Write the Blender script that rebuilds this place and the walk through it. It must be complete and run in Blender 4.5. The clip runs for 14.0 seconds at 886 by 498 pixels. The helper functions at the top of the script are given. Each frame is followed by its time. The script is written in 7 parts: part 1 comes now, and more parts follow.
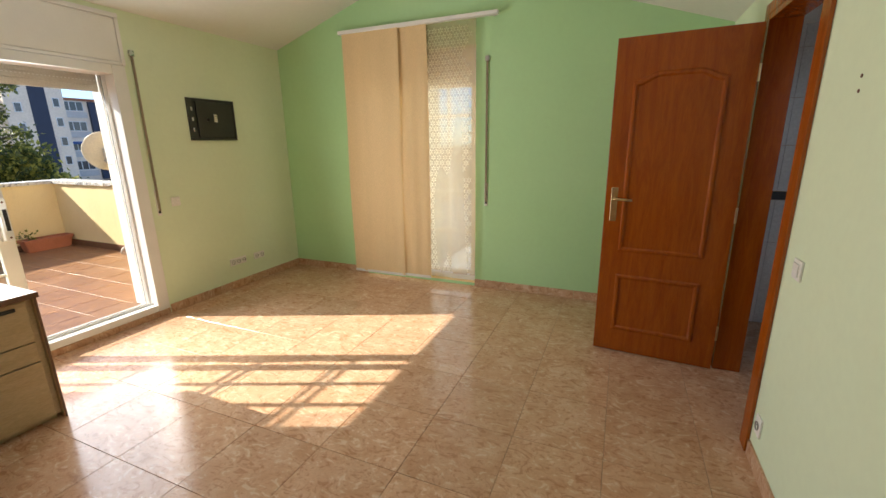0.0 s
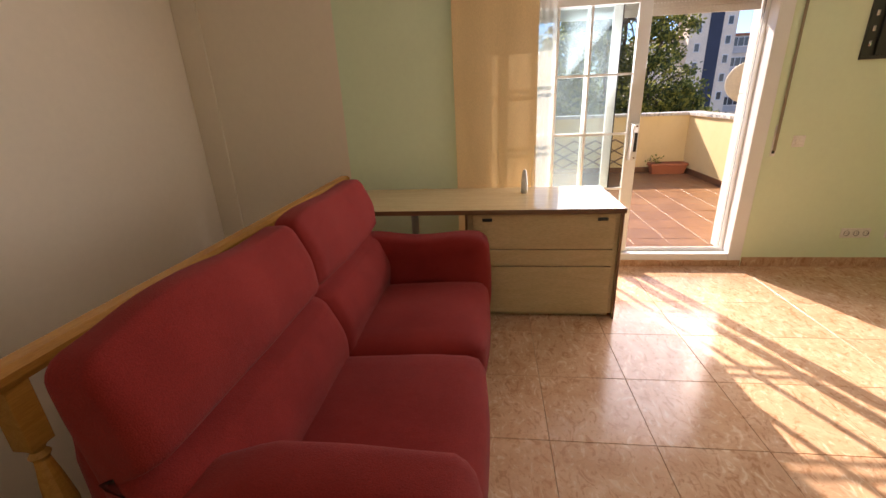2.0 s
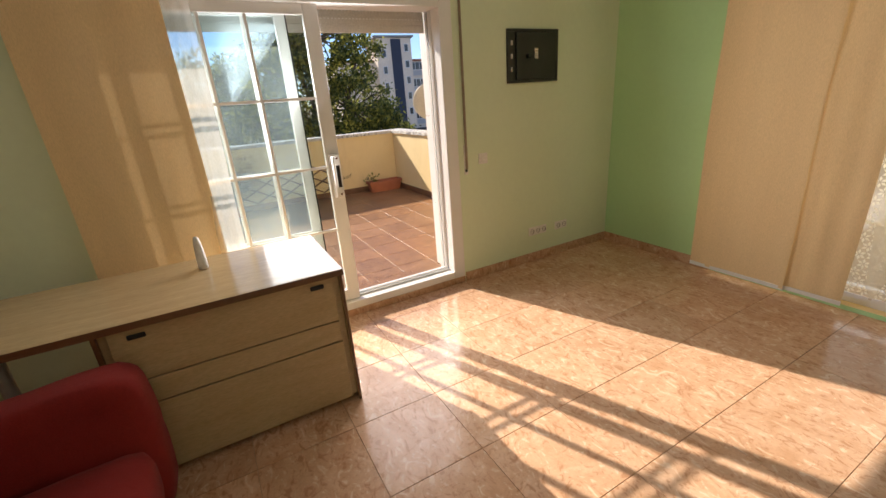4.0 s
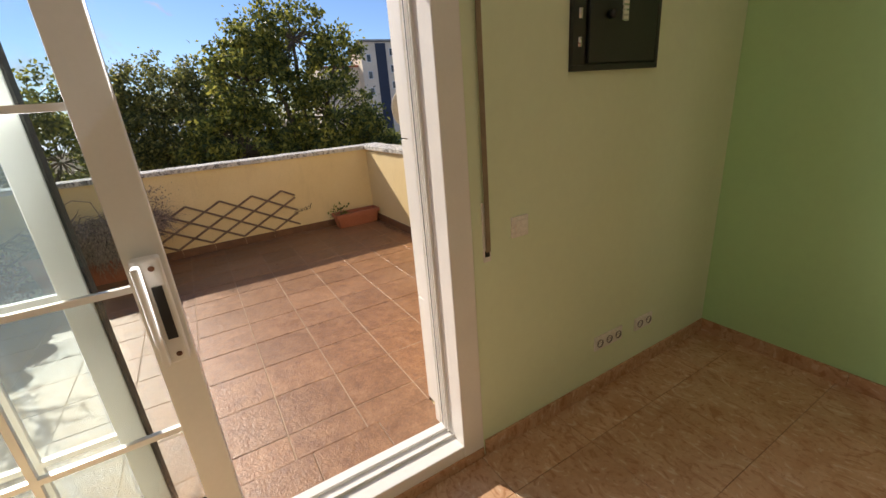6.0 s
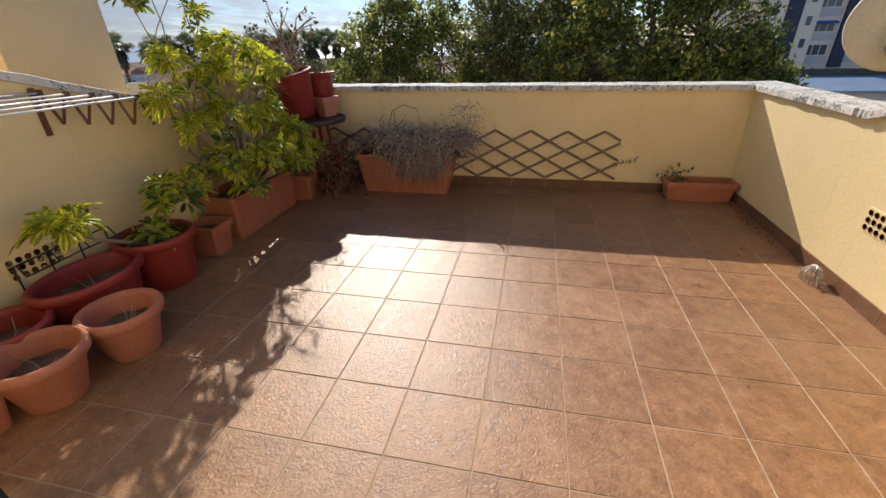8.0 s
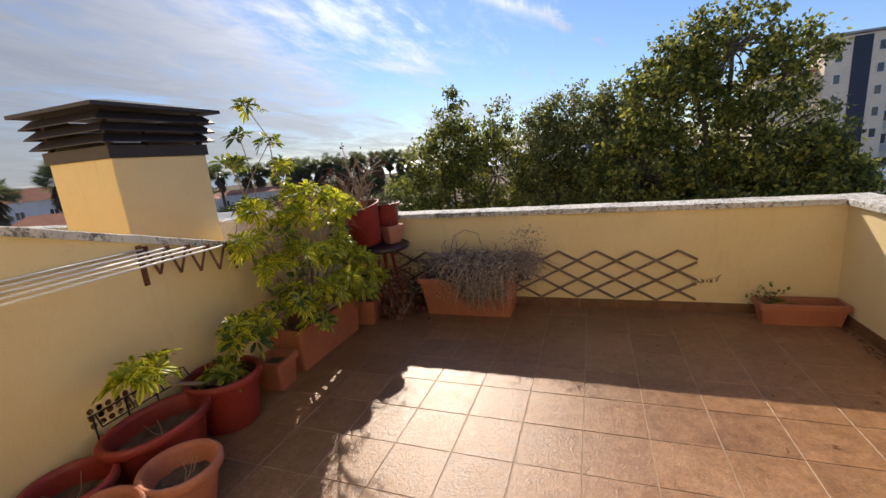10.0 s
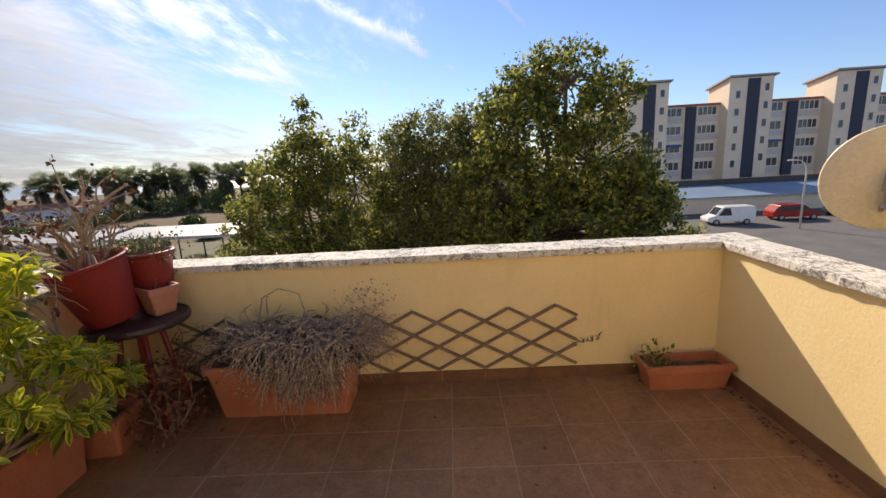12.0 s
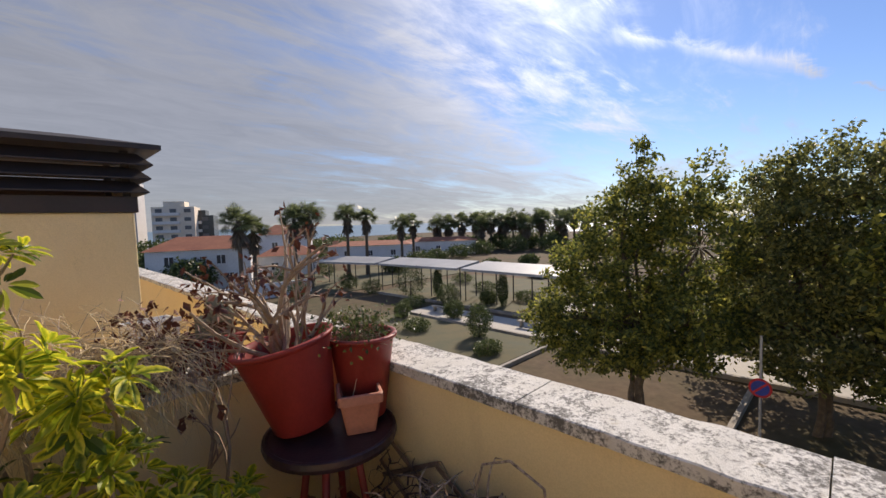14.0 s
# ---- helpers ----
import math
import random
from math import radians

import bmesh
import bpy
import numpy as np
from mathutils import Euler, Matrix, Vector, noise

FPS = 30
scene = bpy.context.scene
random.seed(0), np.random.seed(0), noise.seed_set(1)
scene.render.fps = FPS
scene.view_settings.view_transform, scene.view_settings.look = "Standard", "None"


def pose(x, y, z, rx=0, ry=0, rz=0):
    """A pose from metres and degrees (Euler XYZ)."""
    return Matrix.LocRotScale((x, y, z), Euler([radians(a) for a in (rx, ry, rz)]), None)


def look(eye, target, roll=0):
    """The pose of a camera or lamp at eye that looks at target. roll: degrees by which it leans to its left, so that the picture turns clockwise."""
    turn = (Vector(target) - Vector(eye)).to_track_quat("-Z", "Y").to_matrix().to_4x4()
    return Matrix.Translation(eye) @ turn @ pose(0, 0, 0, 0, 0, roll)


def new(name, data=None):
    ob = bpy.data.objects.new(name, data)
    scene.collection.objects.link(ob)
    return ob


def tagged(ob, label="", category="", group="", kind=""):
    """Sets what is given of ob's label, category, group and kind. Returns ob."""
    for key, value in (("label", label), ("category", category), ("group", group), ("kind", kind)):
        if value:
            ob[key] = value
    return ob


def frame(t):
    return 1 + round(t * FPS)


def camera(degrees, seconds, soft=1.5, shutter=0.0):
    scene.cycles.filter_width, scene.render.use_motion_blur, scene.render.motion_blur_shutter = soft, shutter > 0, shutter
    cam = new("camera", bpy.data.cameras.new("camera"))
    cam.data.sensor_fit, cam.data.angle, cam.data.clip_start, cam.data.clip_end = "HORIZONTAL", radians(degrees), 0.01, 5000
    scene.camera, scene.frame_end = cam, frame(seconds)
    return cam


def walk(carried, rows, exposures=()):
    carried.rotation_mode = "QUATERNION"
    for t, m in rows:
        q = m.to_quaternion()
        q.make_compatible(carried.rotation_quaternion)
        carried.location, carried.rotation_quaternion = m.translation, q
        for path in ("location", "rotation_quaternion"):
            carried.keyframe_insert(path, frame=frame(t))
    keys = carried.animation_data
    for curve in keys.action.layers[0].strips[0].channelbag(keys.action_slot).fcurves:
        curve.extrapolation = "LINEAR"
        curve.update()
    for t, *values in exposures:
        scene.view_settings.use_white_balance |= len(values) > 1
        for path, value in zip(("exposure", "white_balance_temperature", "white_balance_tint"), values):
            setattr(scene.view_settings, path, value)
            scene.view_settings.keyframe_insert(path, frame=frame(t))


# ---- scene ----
cam = camera(93.8, 14.0)
PATH = [
    (0, (0.137, 0.585, 1.446), (-0.626, 2.366, 0.948), -0.8),
    (0.5, (-0.026, 0.779, 1.43), (-1.089, 2.385, 0.891), -0.4),
    (1, (-0.107, 0.921, 1.401), (-1.719, 1.955, 0.824), 0.6),
    (1.5, (-0.142, 0.923, 1.396), (-2.002, 1.295, 0.763), -1.1),
    (2, (-0.148, 0.843, 1.382), (-2.01, 0.605, 0.693), -2.6),
    (2.5, (-0.137, 0.827, 1.387), (-1.963, 0.414, 0.685), -4.0),
    (3, (-0.273, 0.926, 1.375), (-2.144, 0.95, 0.669), -3.8),
    (3.5, (-0.518, 1.015, 1.407), (-2.289, 1.638, 0.718), -4.1),
    (3.7, (-0.631, 1.076, 1.421), (-2.317, 1.906, 0.722), -3.9),
    (5.8, (-2.166, 1.983, 1.432), (-3.777, 2.975, 0.776), -4.8),
    (6, (-2.344, 2.042, 1.428), (-3.98, 2.98, 0.762), -4.7),
    (6.5, (-2.712, 2.208, 1.429), (-4.423, 2.983, 0.742), -3.2),
    (7, (-3.088, 2.28, 1.417), (-4.878, 2.736, 0.65), -1.5),
    (7.5, (-3.36, 2.246, 1.396), (-5.16, 2.28, 0.525), -0.8),
    (8, (-3.468, 2.259, 1.375), (-5.208, 1.862, 0.472), -1.6),
    (8.2, (-3.479, 2.268, 1.367), (-5.194, 1.737, 0.494), -2.0),
    (10.3, (-3.679, 2.169, 1.565), (-5.545, 1.547, 1.191), -4.6),
    (10.5, (-3.746, 2.167, 1.537), (-5.644, 1.688, 1.126), -4.5),
    (11, (-4.129, 2.278, 1.48), (-6.067, 2.214, 0.986), -4.2),
    (11.5, (-4.41, 2.322, 1.568), (-6.342, 2.449, 1.07), -3.4),
    (12, (-4.794, 2.19, 1.598), (-6.75, 2.137, 1.187), -3.1),
    (12.5, (-5.2, 2.12, 1.642), (-7.13, 1.661, 1.382), -3.3),
    (13, (-5.6, 2.024, 1.67), (-7.4, 1.166, 1.514), -2.5),
    (13.5, (-5.927, 1.853, 1.678), (-7.543, 0.682, 1.544), -1.8),
    (14, (-6.326, 1.81, 1.64), (-7.747, 0.408, 1.509), -1.8),
]
EXPOSURES = [(0, 2.31, 6400, 8), (0.5, 2.21, 6600, 11), (1.0, 1.88, 6800, 15), (1.5, 2.08, 6900, 17), (2.5, 2.41, 7000, 26), (3.0, 2.51, 7000, 24), (3.5, 2.18, 6800, 17), (5.8, 1.44, 6900, 14), (6.5, 1.34, 6700, 13), (7.0, 1.27, 6600, 12), (7.5, 1.19, 6600, 12), (8.2, 1.46, 6500, 11), (10.5, 1.36, 7200, 14), (12.0, 1.59, 7500, 15), (12.5, 1.51, 7500, 16), (13.0, 1.36, 7300, 16), (14, 1.26, 7100, 16)]
walk(cam, [(t, look(eye, target, roll)) for t, eye, target, roll in PATH], EXPOSURES)

# ---------------------------------------------------------------- light
SUN_AZ, SUN_EL = 22.2, 33.2          # from -x towards -y, above the horizon
to_sun = Vector((-math.cos(radians(SUN_EL)) * math.cos(radians(SUN_AZ)),
                 -math.cos(radians(SUN_EL)) * math.sin(radians(SUN_AZ)),
                 math.sin(radians(SUN_EL))))
sun_data = bpy.data.lights.new("sun", "SUN")
sun_data.energy, sun_data.angle, sun_data.color = 2.15, radians(0.6), (1.0, 0.92, 0.80)
sun = new("sun", sun_data)
sun.matrix_world = look(tuple(to_sun * 60), (0, 0, 0))

world = bpy.data.worlds.new("sky")
scene.world = world
world.use_nodes = True
wt = world.node_tree
wt.nodes.clear()


def wn(kind, **values):
    n = wt.nodes.new(kind)
    for key, value in values.items():
        n.inputs[key.replace("_", " ")].default_value = value
    return n


def wmath(op, a, b):
    n = wt.nodes.new("ShaderNodeMath")
    n.operation = op
    for slot, v in ((0, a), (1, b)):
        if isinstance(v, (int, float)):
            n.inputs[slot].default_value = v
        else:
            wt.links.new(v, n.inputs[slot])
    return n.outputs[0]


sky = wt.nodes.new("ShaderNodeTexSky")
sky.sky_type, sky.sun_disc = "NISHITA", False
sky.sun_elevation = radians(SUN_EL)
sky.sun_rotation = math.atan2(to_sun.x, to_sun.y)
sky.air_density, sky.dust_density, sky.ozone_density = 1.1, 0.12, 4.0
coord = wt.nodes.new("ShaderNodeTexCoord")
split = wt.nodes.new("ShaderNodeSeparateXYZ")
wt.links.new(coord.outputs["Generated"], split.inputs[0])
lift = wmath("MAXIMUM", wmath("ADD", split.outputs[2], 0.10), 0.03)
u = wmath("DIVIDE", split.outputs[0], lift)
v = wmath("DIVIDE", split.outputs[1], lift)
plane = wt.nodes.new("ShaderNodeCombineXYZ")
wt.links.new(u, plane.inputs[0])
wt.links.new(v, plane.inputs[1])
turn = wt.nodes.new("ShaderNodeMapping")
turn.inputs["Rotation"].default_value = (0, 0, radians(35))
turn.inputs["Scale"].default_value = (0.55, 1.1, 1)
wt.links.new(plane.outputs[0], turn.inputs["Vector"])
cloud_big = wn("ShaderNodeTexNoise", Scale=0.8, Detail=9.0, Roughness=0.62, Distortion=0.7)
cloud_fine = wn("ShaderNodeTexNoise", Scale=3.2, Detail=8.0, Roughness=0.65, Distortion=1.2)
for n in (cloud_big, cloud_fine):
    wt.links.new(turn.outputs[0], n.inputs["Vector"])
# thin high cloud, thicker on the sunward side
side = wmath("ADD", wmath("MULTIPLY", split.outputs[1], -0.58), wmath("MULTIPLY", split.outputs[0], 0.14))
cover = wmath("ADD", wmath("MULTIPLY", cloud_big.outputs[0], 1.55), wmath("MULTIPLY", cloud_fine.outputs[0], 0.50))
streak_map = wt.nodes.new("ShaderNodeMapping")
streak_map.inputs["Rotation"].default_value = (0, 0, radians(-28))
streak_map.inputs["Scale"].default_value = (0.35, 1.9, 1)
wt.links.new(plane.outputs[0], streak_map.inputs["Vector"])
streak = wn("ShaderNodeTexNoise", Scale=1.5, Detail=10.0, Roughness=0.68, Distortion=0.5)
wt.links.new(streak_map.outputs[0], streak.inputs["Vector"])
cover = wmath("ADD", cover, wmath("MULTIPLY", wmath("MAXIMUM", wmath("SUBTRACT", streak.outputs[0], 0.52), 0.0), 1.7))
cover = wmath("ADD", cover, side)


def trail(u0, v0, u1, v1, width, strength):
    """A vapour trail: a frayed band between two places of the cloud layer."""
    du, dv = u1 - u0, v1 - v0
    run = math.hypot(du, dv)
    du, dv = du / run, dv / run
    pu, pv = wmath("SUBTRACT", u, u0), wmath("SUBTRACT", v, v0)
    along = wmath("DIVIDE", wmath("ADD", wmath("MULTIPLY", pu, du), wmath("MULTIPLY", pv, dv)), run)
    across = wmath("ADD", wmath("SUBTRACT", wmath("MULTIPLY", pv, du), wmath("MULTIPLY", pu, dv)), wmath("MULTIPLY", wmath("SUBTRACT", cloud_fine.outputs[0], 0.5), 3.2 * width))
    band = wmath("MAXIMUM", wmath("SUBTRACT", 1.0, wmath("DIVIDE", wmath("ABSOLUTE", across, 0.0), width)), 0.0)
    ends = wmath("MINIMUM", wmath("MULTIPLY", wmath("MAXIMUM", wmath("MULTIPLY", along, wmath("SUBTRACT", 1.0, along)), 0.0), 12.0), 1.0)
    ragged = wmath("MAXIMUM", wmath("SUBTRACT", wmath("MULTIPLY", streak.outputs[0], 3.2), 0.75), 0.0)
    return wmath("MULTIPLY", wmath("MULTIPLY", wmath("MULTIPLY", band, ends), ragged), strength)


cover = wmath("ADD", cover, trail(-1.45, -0.09, -2.70, 0.52, 0.06, 0.50))
cover = wmath("ADD", cover, trail(-1.80, -0.76, -3.05, -0.05, 0.09, 0.42))
cover = wmath("ADD", cover, trail(-3.15, 0.0, -3.45, 0.13, 0.05, 0.45))
cover = wmath("ADD", cover, wmath("MULTIPLY", wmath("SUBTRACT", 0.35, split.outputs[2]), 0.30))
ramp = wt.nodes.new("ShaderNodeMapRange")
ramp.interpolation_type = "SMOOTHSTEP"
for key, value in (("From Min", 0.96), ("From Max", 1.55), ("To Min", 0.0), ("To Max", 0.88)):
    ramp.inputs[key].default_value = value
wt.links.new(cover, ramp.inputs["Value"])
near_sun = wt.nodes.new("ShaderNodeVectorMath")
near_sun.operation = "DOT_PRODUCT"
wt.links.new(coord.outputs["Generated"], near_sun.inputs[0])
near_sun.inputs[1].default_value = tuple(to_sun)
glow = wmath("MULTIPLY", wmath("POWER", wmath("MAXIMUM", near_sun.outputs["Value"], 0.0), 14.0), 0.62)
# cloud lit full on opposite the sun, out of view, raised as terrace fill
front = wmath("MULTIPLY", wmath("MAXIMUM", wmath("MULTIPLY", near_sun.outputs["Value"], -1.0), 0.0), 0.80)
bright = wmath("ADD", wmath("ADD", glow, front), 0.145)
shade = wmath("MULTIPLY", bright, wmath("ADD", wmath("MULTIPLY", cloud_fine.outputs[0], 0.55), 0.74))
cloud_col = wt.nodes.new("ShaderNodeCombineColor")
wt.links.new(wmath("MULTIPLY", shade, 0.91), cloud_col.inputs[0])
wt.links.new(wmath("MULTIPLY", shade, 1.0), cloud_col.inputs[1])
wt.links.new(wmath("MULTIPLY", shade, 1.15), cloud_col.inputs[2])
sky_dim = wt.nodes.new("ShaderNodeMix")
sky_dim.data_type, sky_dim.blend_type = "RGBA", "MULTIPLY"
sky_dim.inputs["Factor"].default_value = 1.0
wt.links.new(sky.outputs[0], sky_dim.inputs["A"])
sky_dim.inputs["B"].default_value = (0.035, 0.041, 0.053, 1)
blend = wt.nodes.new("ShaderNodeMix")
blend.data_type = "RGBA"
wt.links.new(ramp.outputs[0], blend.inputs["Factor"])
wt.links.new(sky_dim.outputs["Result"], blend.inputs["A"])
wt.links.new(cloud_col.outputs[0], blend.inputs["B"])
back = wn("ShaderNodeBackground", Strength=1.0)
wt.links.new(blend.outputs["Result"], back.inputs["Color"])
wout = wt.nodes.new("ShaderNodeOutputWorld")
wt.links.new(back.outputs[0], wout.inputs["Surface"])


def area_lamp(name, eye, target, w, h, energy, colour):
    data = bpy.data.lights.new(name, "AREA")
    data.shape, data.size, data.size_y, data.energy, data.color = "RECTANGLE", w, h, energy, colour
    ob = new(name, data)
    ob.matrix_world = look(eye, target)
    return ob


# the sky's light in the two openings
area_lamp("door_daylight", (-3.45, 2.0, 1.1), (-1.0, 1.6, 1.45), 1.25, 1.6, 10.5, (0.97, 0.98, 1.0))
area_lamp("balcony_daylight", (-1.83, 4.80, 1.3), (-1.83, 2.0, 0.9), 1.2, 2.0, 6, (1.0, 0.96, 0.88))

# ---------------------------------------------------------------- materials


class Mat:
    """A principled material with a few helpers for its nodes."""

    def __init__(self, name, rough=0.6, metal=0.0, spec=0.5):
        self.m = bpy.data.materials.new(name)
        self.m.use_nodes = True
        self.t = self.m.node_tree
        self.b = self.t.nodes["Principled BSDF"]
        self.b.inputs["Roughness"].default_value = rough
        self.b.inputs["Metallic"].default_value = metal
        self.b.inputs["Specular IOR Level"].default_value = spec

    def n(self, kind, **values):
        x = self.t.nodes.new(kind)
        for key, value in values.items():
            x.inputs[key.replace("_", " ")].default_value = value
        return x

    def link(self, a, b):
        self.t.links.new(a, b)

    def pos(self, scale=(1, 1, 1), local=False):
        if local:
            src = self.t.nodes.new("ShaderNodeTexCoord").outputs["Object"]
        else:
            src = self.t.nodes.new("ShaderNodeNewGeometry").outputs["Position"]
        m = self.t.nodes.new("ShaderNodeMapping")
        m.inputs["Scale"].default_value = scale
        self.link(src, m.inputs["Vector"])
        return m.outputs[0]

    def noise(self, vec, scale, detail=4.0, rough=0.55, dist=0.0):
        x = self.n("ShaderNodeTexNoise", Scale=scale, Detail=detail, Roughness=rough, Distortion=dist)
        self.link(vec, x.inputs["Vector"])
        return x.outputs["Fac"]

    def ramp(self, fac, *stops):
        x = self.t.nodes.new("ShaderNodeValToRGB")
        e = x.color_ramp.elements
        while len(e) < len(stops):
            e.new(0.5)
        for el, (p, c) in zip(e, stops):
            el.position, el.color = p, (*c, 1)
        self.link(fac, x.inputs[0])
        return x.outputs[0]

    def mix(self, fac, a, b, kind="MIX"):
        x = self.t.nodes.new("ShaderNodeMix")
        x.data_type, x.blend_type = "RGBA", kind
        for key, val in (("Factor", fac), ("A", a), ("B", b)):
            if isinstance(val, (int, float)):
                x.inputs[key].default_value = val
            elif isinstance(val, tuple):
                x.inputs[key].default_value = (*val, 1)
            else:
                self.link(val, x.inputs[key])
        return x.outputs["Result"]

    def map(self, val, a, b, c, d):
        x = self.n("ShaderNodeMapRange", From_Min=a, From_Max=b, To_Min=c, To_Max=d)
        self.link(val, x.inputs["Value"])
        return x.outputs[0]

    def math(self, op, a, b=0.0):
        x = self.t.nodes.new("ShaderNodeMath")
        x.operation = op
        for k, val in ((0, a), (1, b)):
            if isinstance(val, (int, float)):
                x.inputs[k].default_value = val
            else:
                self.link(val, x.inputs[k])
        return x.outputs[0]

    def rand(self, lo, hi):
        x = self.t.nodes.new("ShaderNodeObjectInfo")
        return self.map(x.outputs["Random"], 0, 1, lo, hi)

    def island(self, lo, hi):
        x = self.t.nodes.new("ShaderNodeNewGeometry")
        return self.map(x.outputs["Random Per Island"], 0, 1, lo, hi)

    def bright(self, col, val):
        x = self.t.nodes.new("ShaderNodeHueSaturation")
        self.link(col, x.inputs["Color"])
        self.link(val, x.inputs["Value"])
        return x.outputs[0]

    def colour(self, c):
        if isinstance(c, tuple):
            self.b.inputs["Base Color"].default_value = (*c, 1)
        else:
            self.link(c, self.b.inputs["Base Color"])
        return self

    def rough(self, val):
        self.link(val, self.b.inputs["Roughness"])
        return self

    def bump(self, h, strength=0.3, dist=0.01):
        x = self.n("ShaderNodeBump", Strength=strength, Distance=dist)
        self.link(h, x.inputs["Height"])
        self.link(x.outputs[0], self.b.inputs["Normal"])
        return self


def grainy(name, a, b, scale=6.0, fine=60.0, rough=0.6, bump=0.15, metal=0.0, spec=0.5, local=False, dist=0.005, vary=1.0):
    """Two colours in soft patches, with a fine grain over them and a matching relief."""
    k = Mat(name, rough, metal, spec)
    p = k.pos(local=local)
    big = k.noise(p, scale, 5.0, 0.6)
    small = k.noise(p, fine, 3.0, 0.6)
    c = k.ramp(big, (0.35, a), (0.68, b))
    c = k.bright(c, k.map(small, 0.3, 0.7, 1 - 0.1 * vary, 1 + 0.08 * vary))
    k.colour(c)
    k.rough(k.map(big, 0.3, 0.7, rough * 0.9, min(1, rough * 1.12)))
    if bump:
        k.bump(small, bump, dist)
    return k


def paint_wall(name, a, b, relief=0.03):
    k = Mat(name, 0.6, 0, 0.35)
    p = k.pos()
    big = k.noise(p, 0.8, 4, 0.55)
    fine = k.noise(p, 24, 4, 0.6)
    c = k.ramp(big, (0.35, a), (0.68, b))
    k.colour(k.bright(c, k.map(fine, 0.3, 0.7, 0.985, 1.015)))
    k.bump(fine, relief, 0.003)
    return k.m


M_PALE = paint_wall("pale_green_paint", (0.735, 0.83, 0.59), (0.765, 0.855, 0.62))
M_GREEN = paint_wall("green_paint", (0.46, 0.74, 0.38), (0.50, 0.77, 0.42))
M_BEIGE = paint_wall("beige_paint", (0.86, 0.74, 0.60), (0.89, 0.77, 0.63))
M_CEIL = paint_wall("ceiling_paint", (0.80, 0.79, 0.74), (0.84, 0.83, 0.79))
M_WHITE = grainy("white_lacquer", (0.82, 0.81, 0.78), (0.86, 0.85, 0.82), 3, 80, 0.32, 0.0, vary=0.12).m


def stucco(name, a, b, stain):
    k = Mat(name, 0.85, 0, 0.25)
    p = k.pos()
    big = k.noise(p, 1.1, 6, 0.65)
    tall = k.noise(k.pos((5, 5, 0.7)), 1.5, 5, 0.6)
    mid = k.noise(p, 38, 4, 0.7)
    fine = k.noise(p, 190, 2, 0.6)
    c = k.ramp(big, (0.3, a), (0.7, b))
    c = k.mix(k.map(tall, 0.60, 0.80, 0, 0.35), c, stain)
    # flaked spots and hairline cracks
    flake = k.noise(p, 7.0, 7, 0.72, 0.8)
    c = k.mix(k.map(flake, 0.70, 0.73, 0, 0.55), c, (0.62, 0.55, 0.42))
    c = k.mix(k.map(k.math("ABSOLUTE", k.math("SUBTRACT", k.noise(k.pos((1, 1, 0.6)), 2.3, 8, 0.7, 1.5), 0.44)), 0.0, 0.0035, 0.30, 0), c, (0.42, 0.33, 0.20))
    c = k.bright(c, k.map(fine, 0.3, 0.7, 0.93, 1.05))
    k.colour(c)
    k.bump(k.math("ADD", k.math("MULTIPLY", mid, 0.8), k.math("MULTIPLY", fine, 0.3)), 0.28, 0.010)
    return k.m


M_YELLOW = stucco("yellow_render", (0.80, 0.63, 0.33), (0.86, 0.70, 0.40), (0.55, 0.42, 0.24))


def coping_stone():
    k = Mat("weathered_coping", 0.85, 0, 0.3)
    p = k.pos()
    a = k.noise(p, 21, 8, 0.75, 0.6)
    b = k.noise(p, 80, 6, 0.7, 0.4)
    wide = k.noise(p, 3.0, 6, 0.7, 0.5)
    c = k.ramp(wide, (0.35, (0.62, 0.59, 0.52)), (0.65, (0.78, 0.76, 0.71)))
    lichen = k.math("ADD", k.math("MULTIPLY", a, 0.62), k.math("ADD", k.math("MULTIPLY", b, 0.5), k.math("MULTIPLY", wide, 0.45)))
    c = k.mix(k.map(lichen, 0.765, 0.875, 0, 0.88), c, (0.075, 0.07, 0.06))
    c = k.mix(k.map(k.noise(p, 19, 5, 0.6), 0.62, 0.75, 0, 0.6), c, (0.40, 0.33, 0.20))
    k.colour(c).bump(b, 0.6, 0.006)
    return k.m


M_COPING = coping_stone()


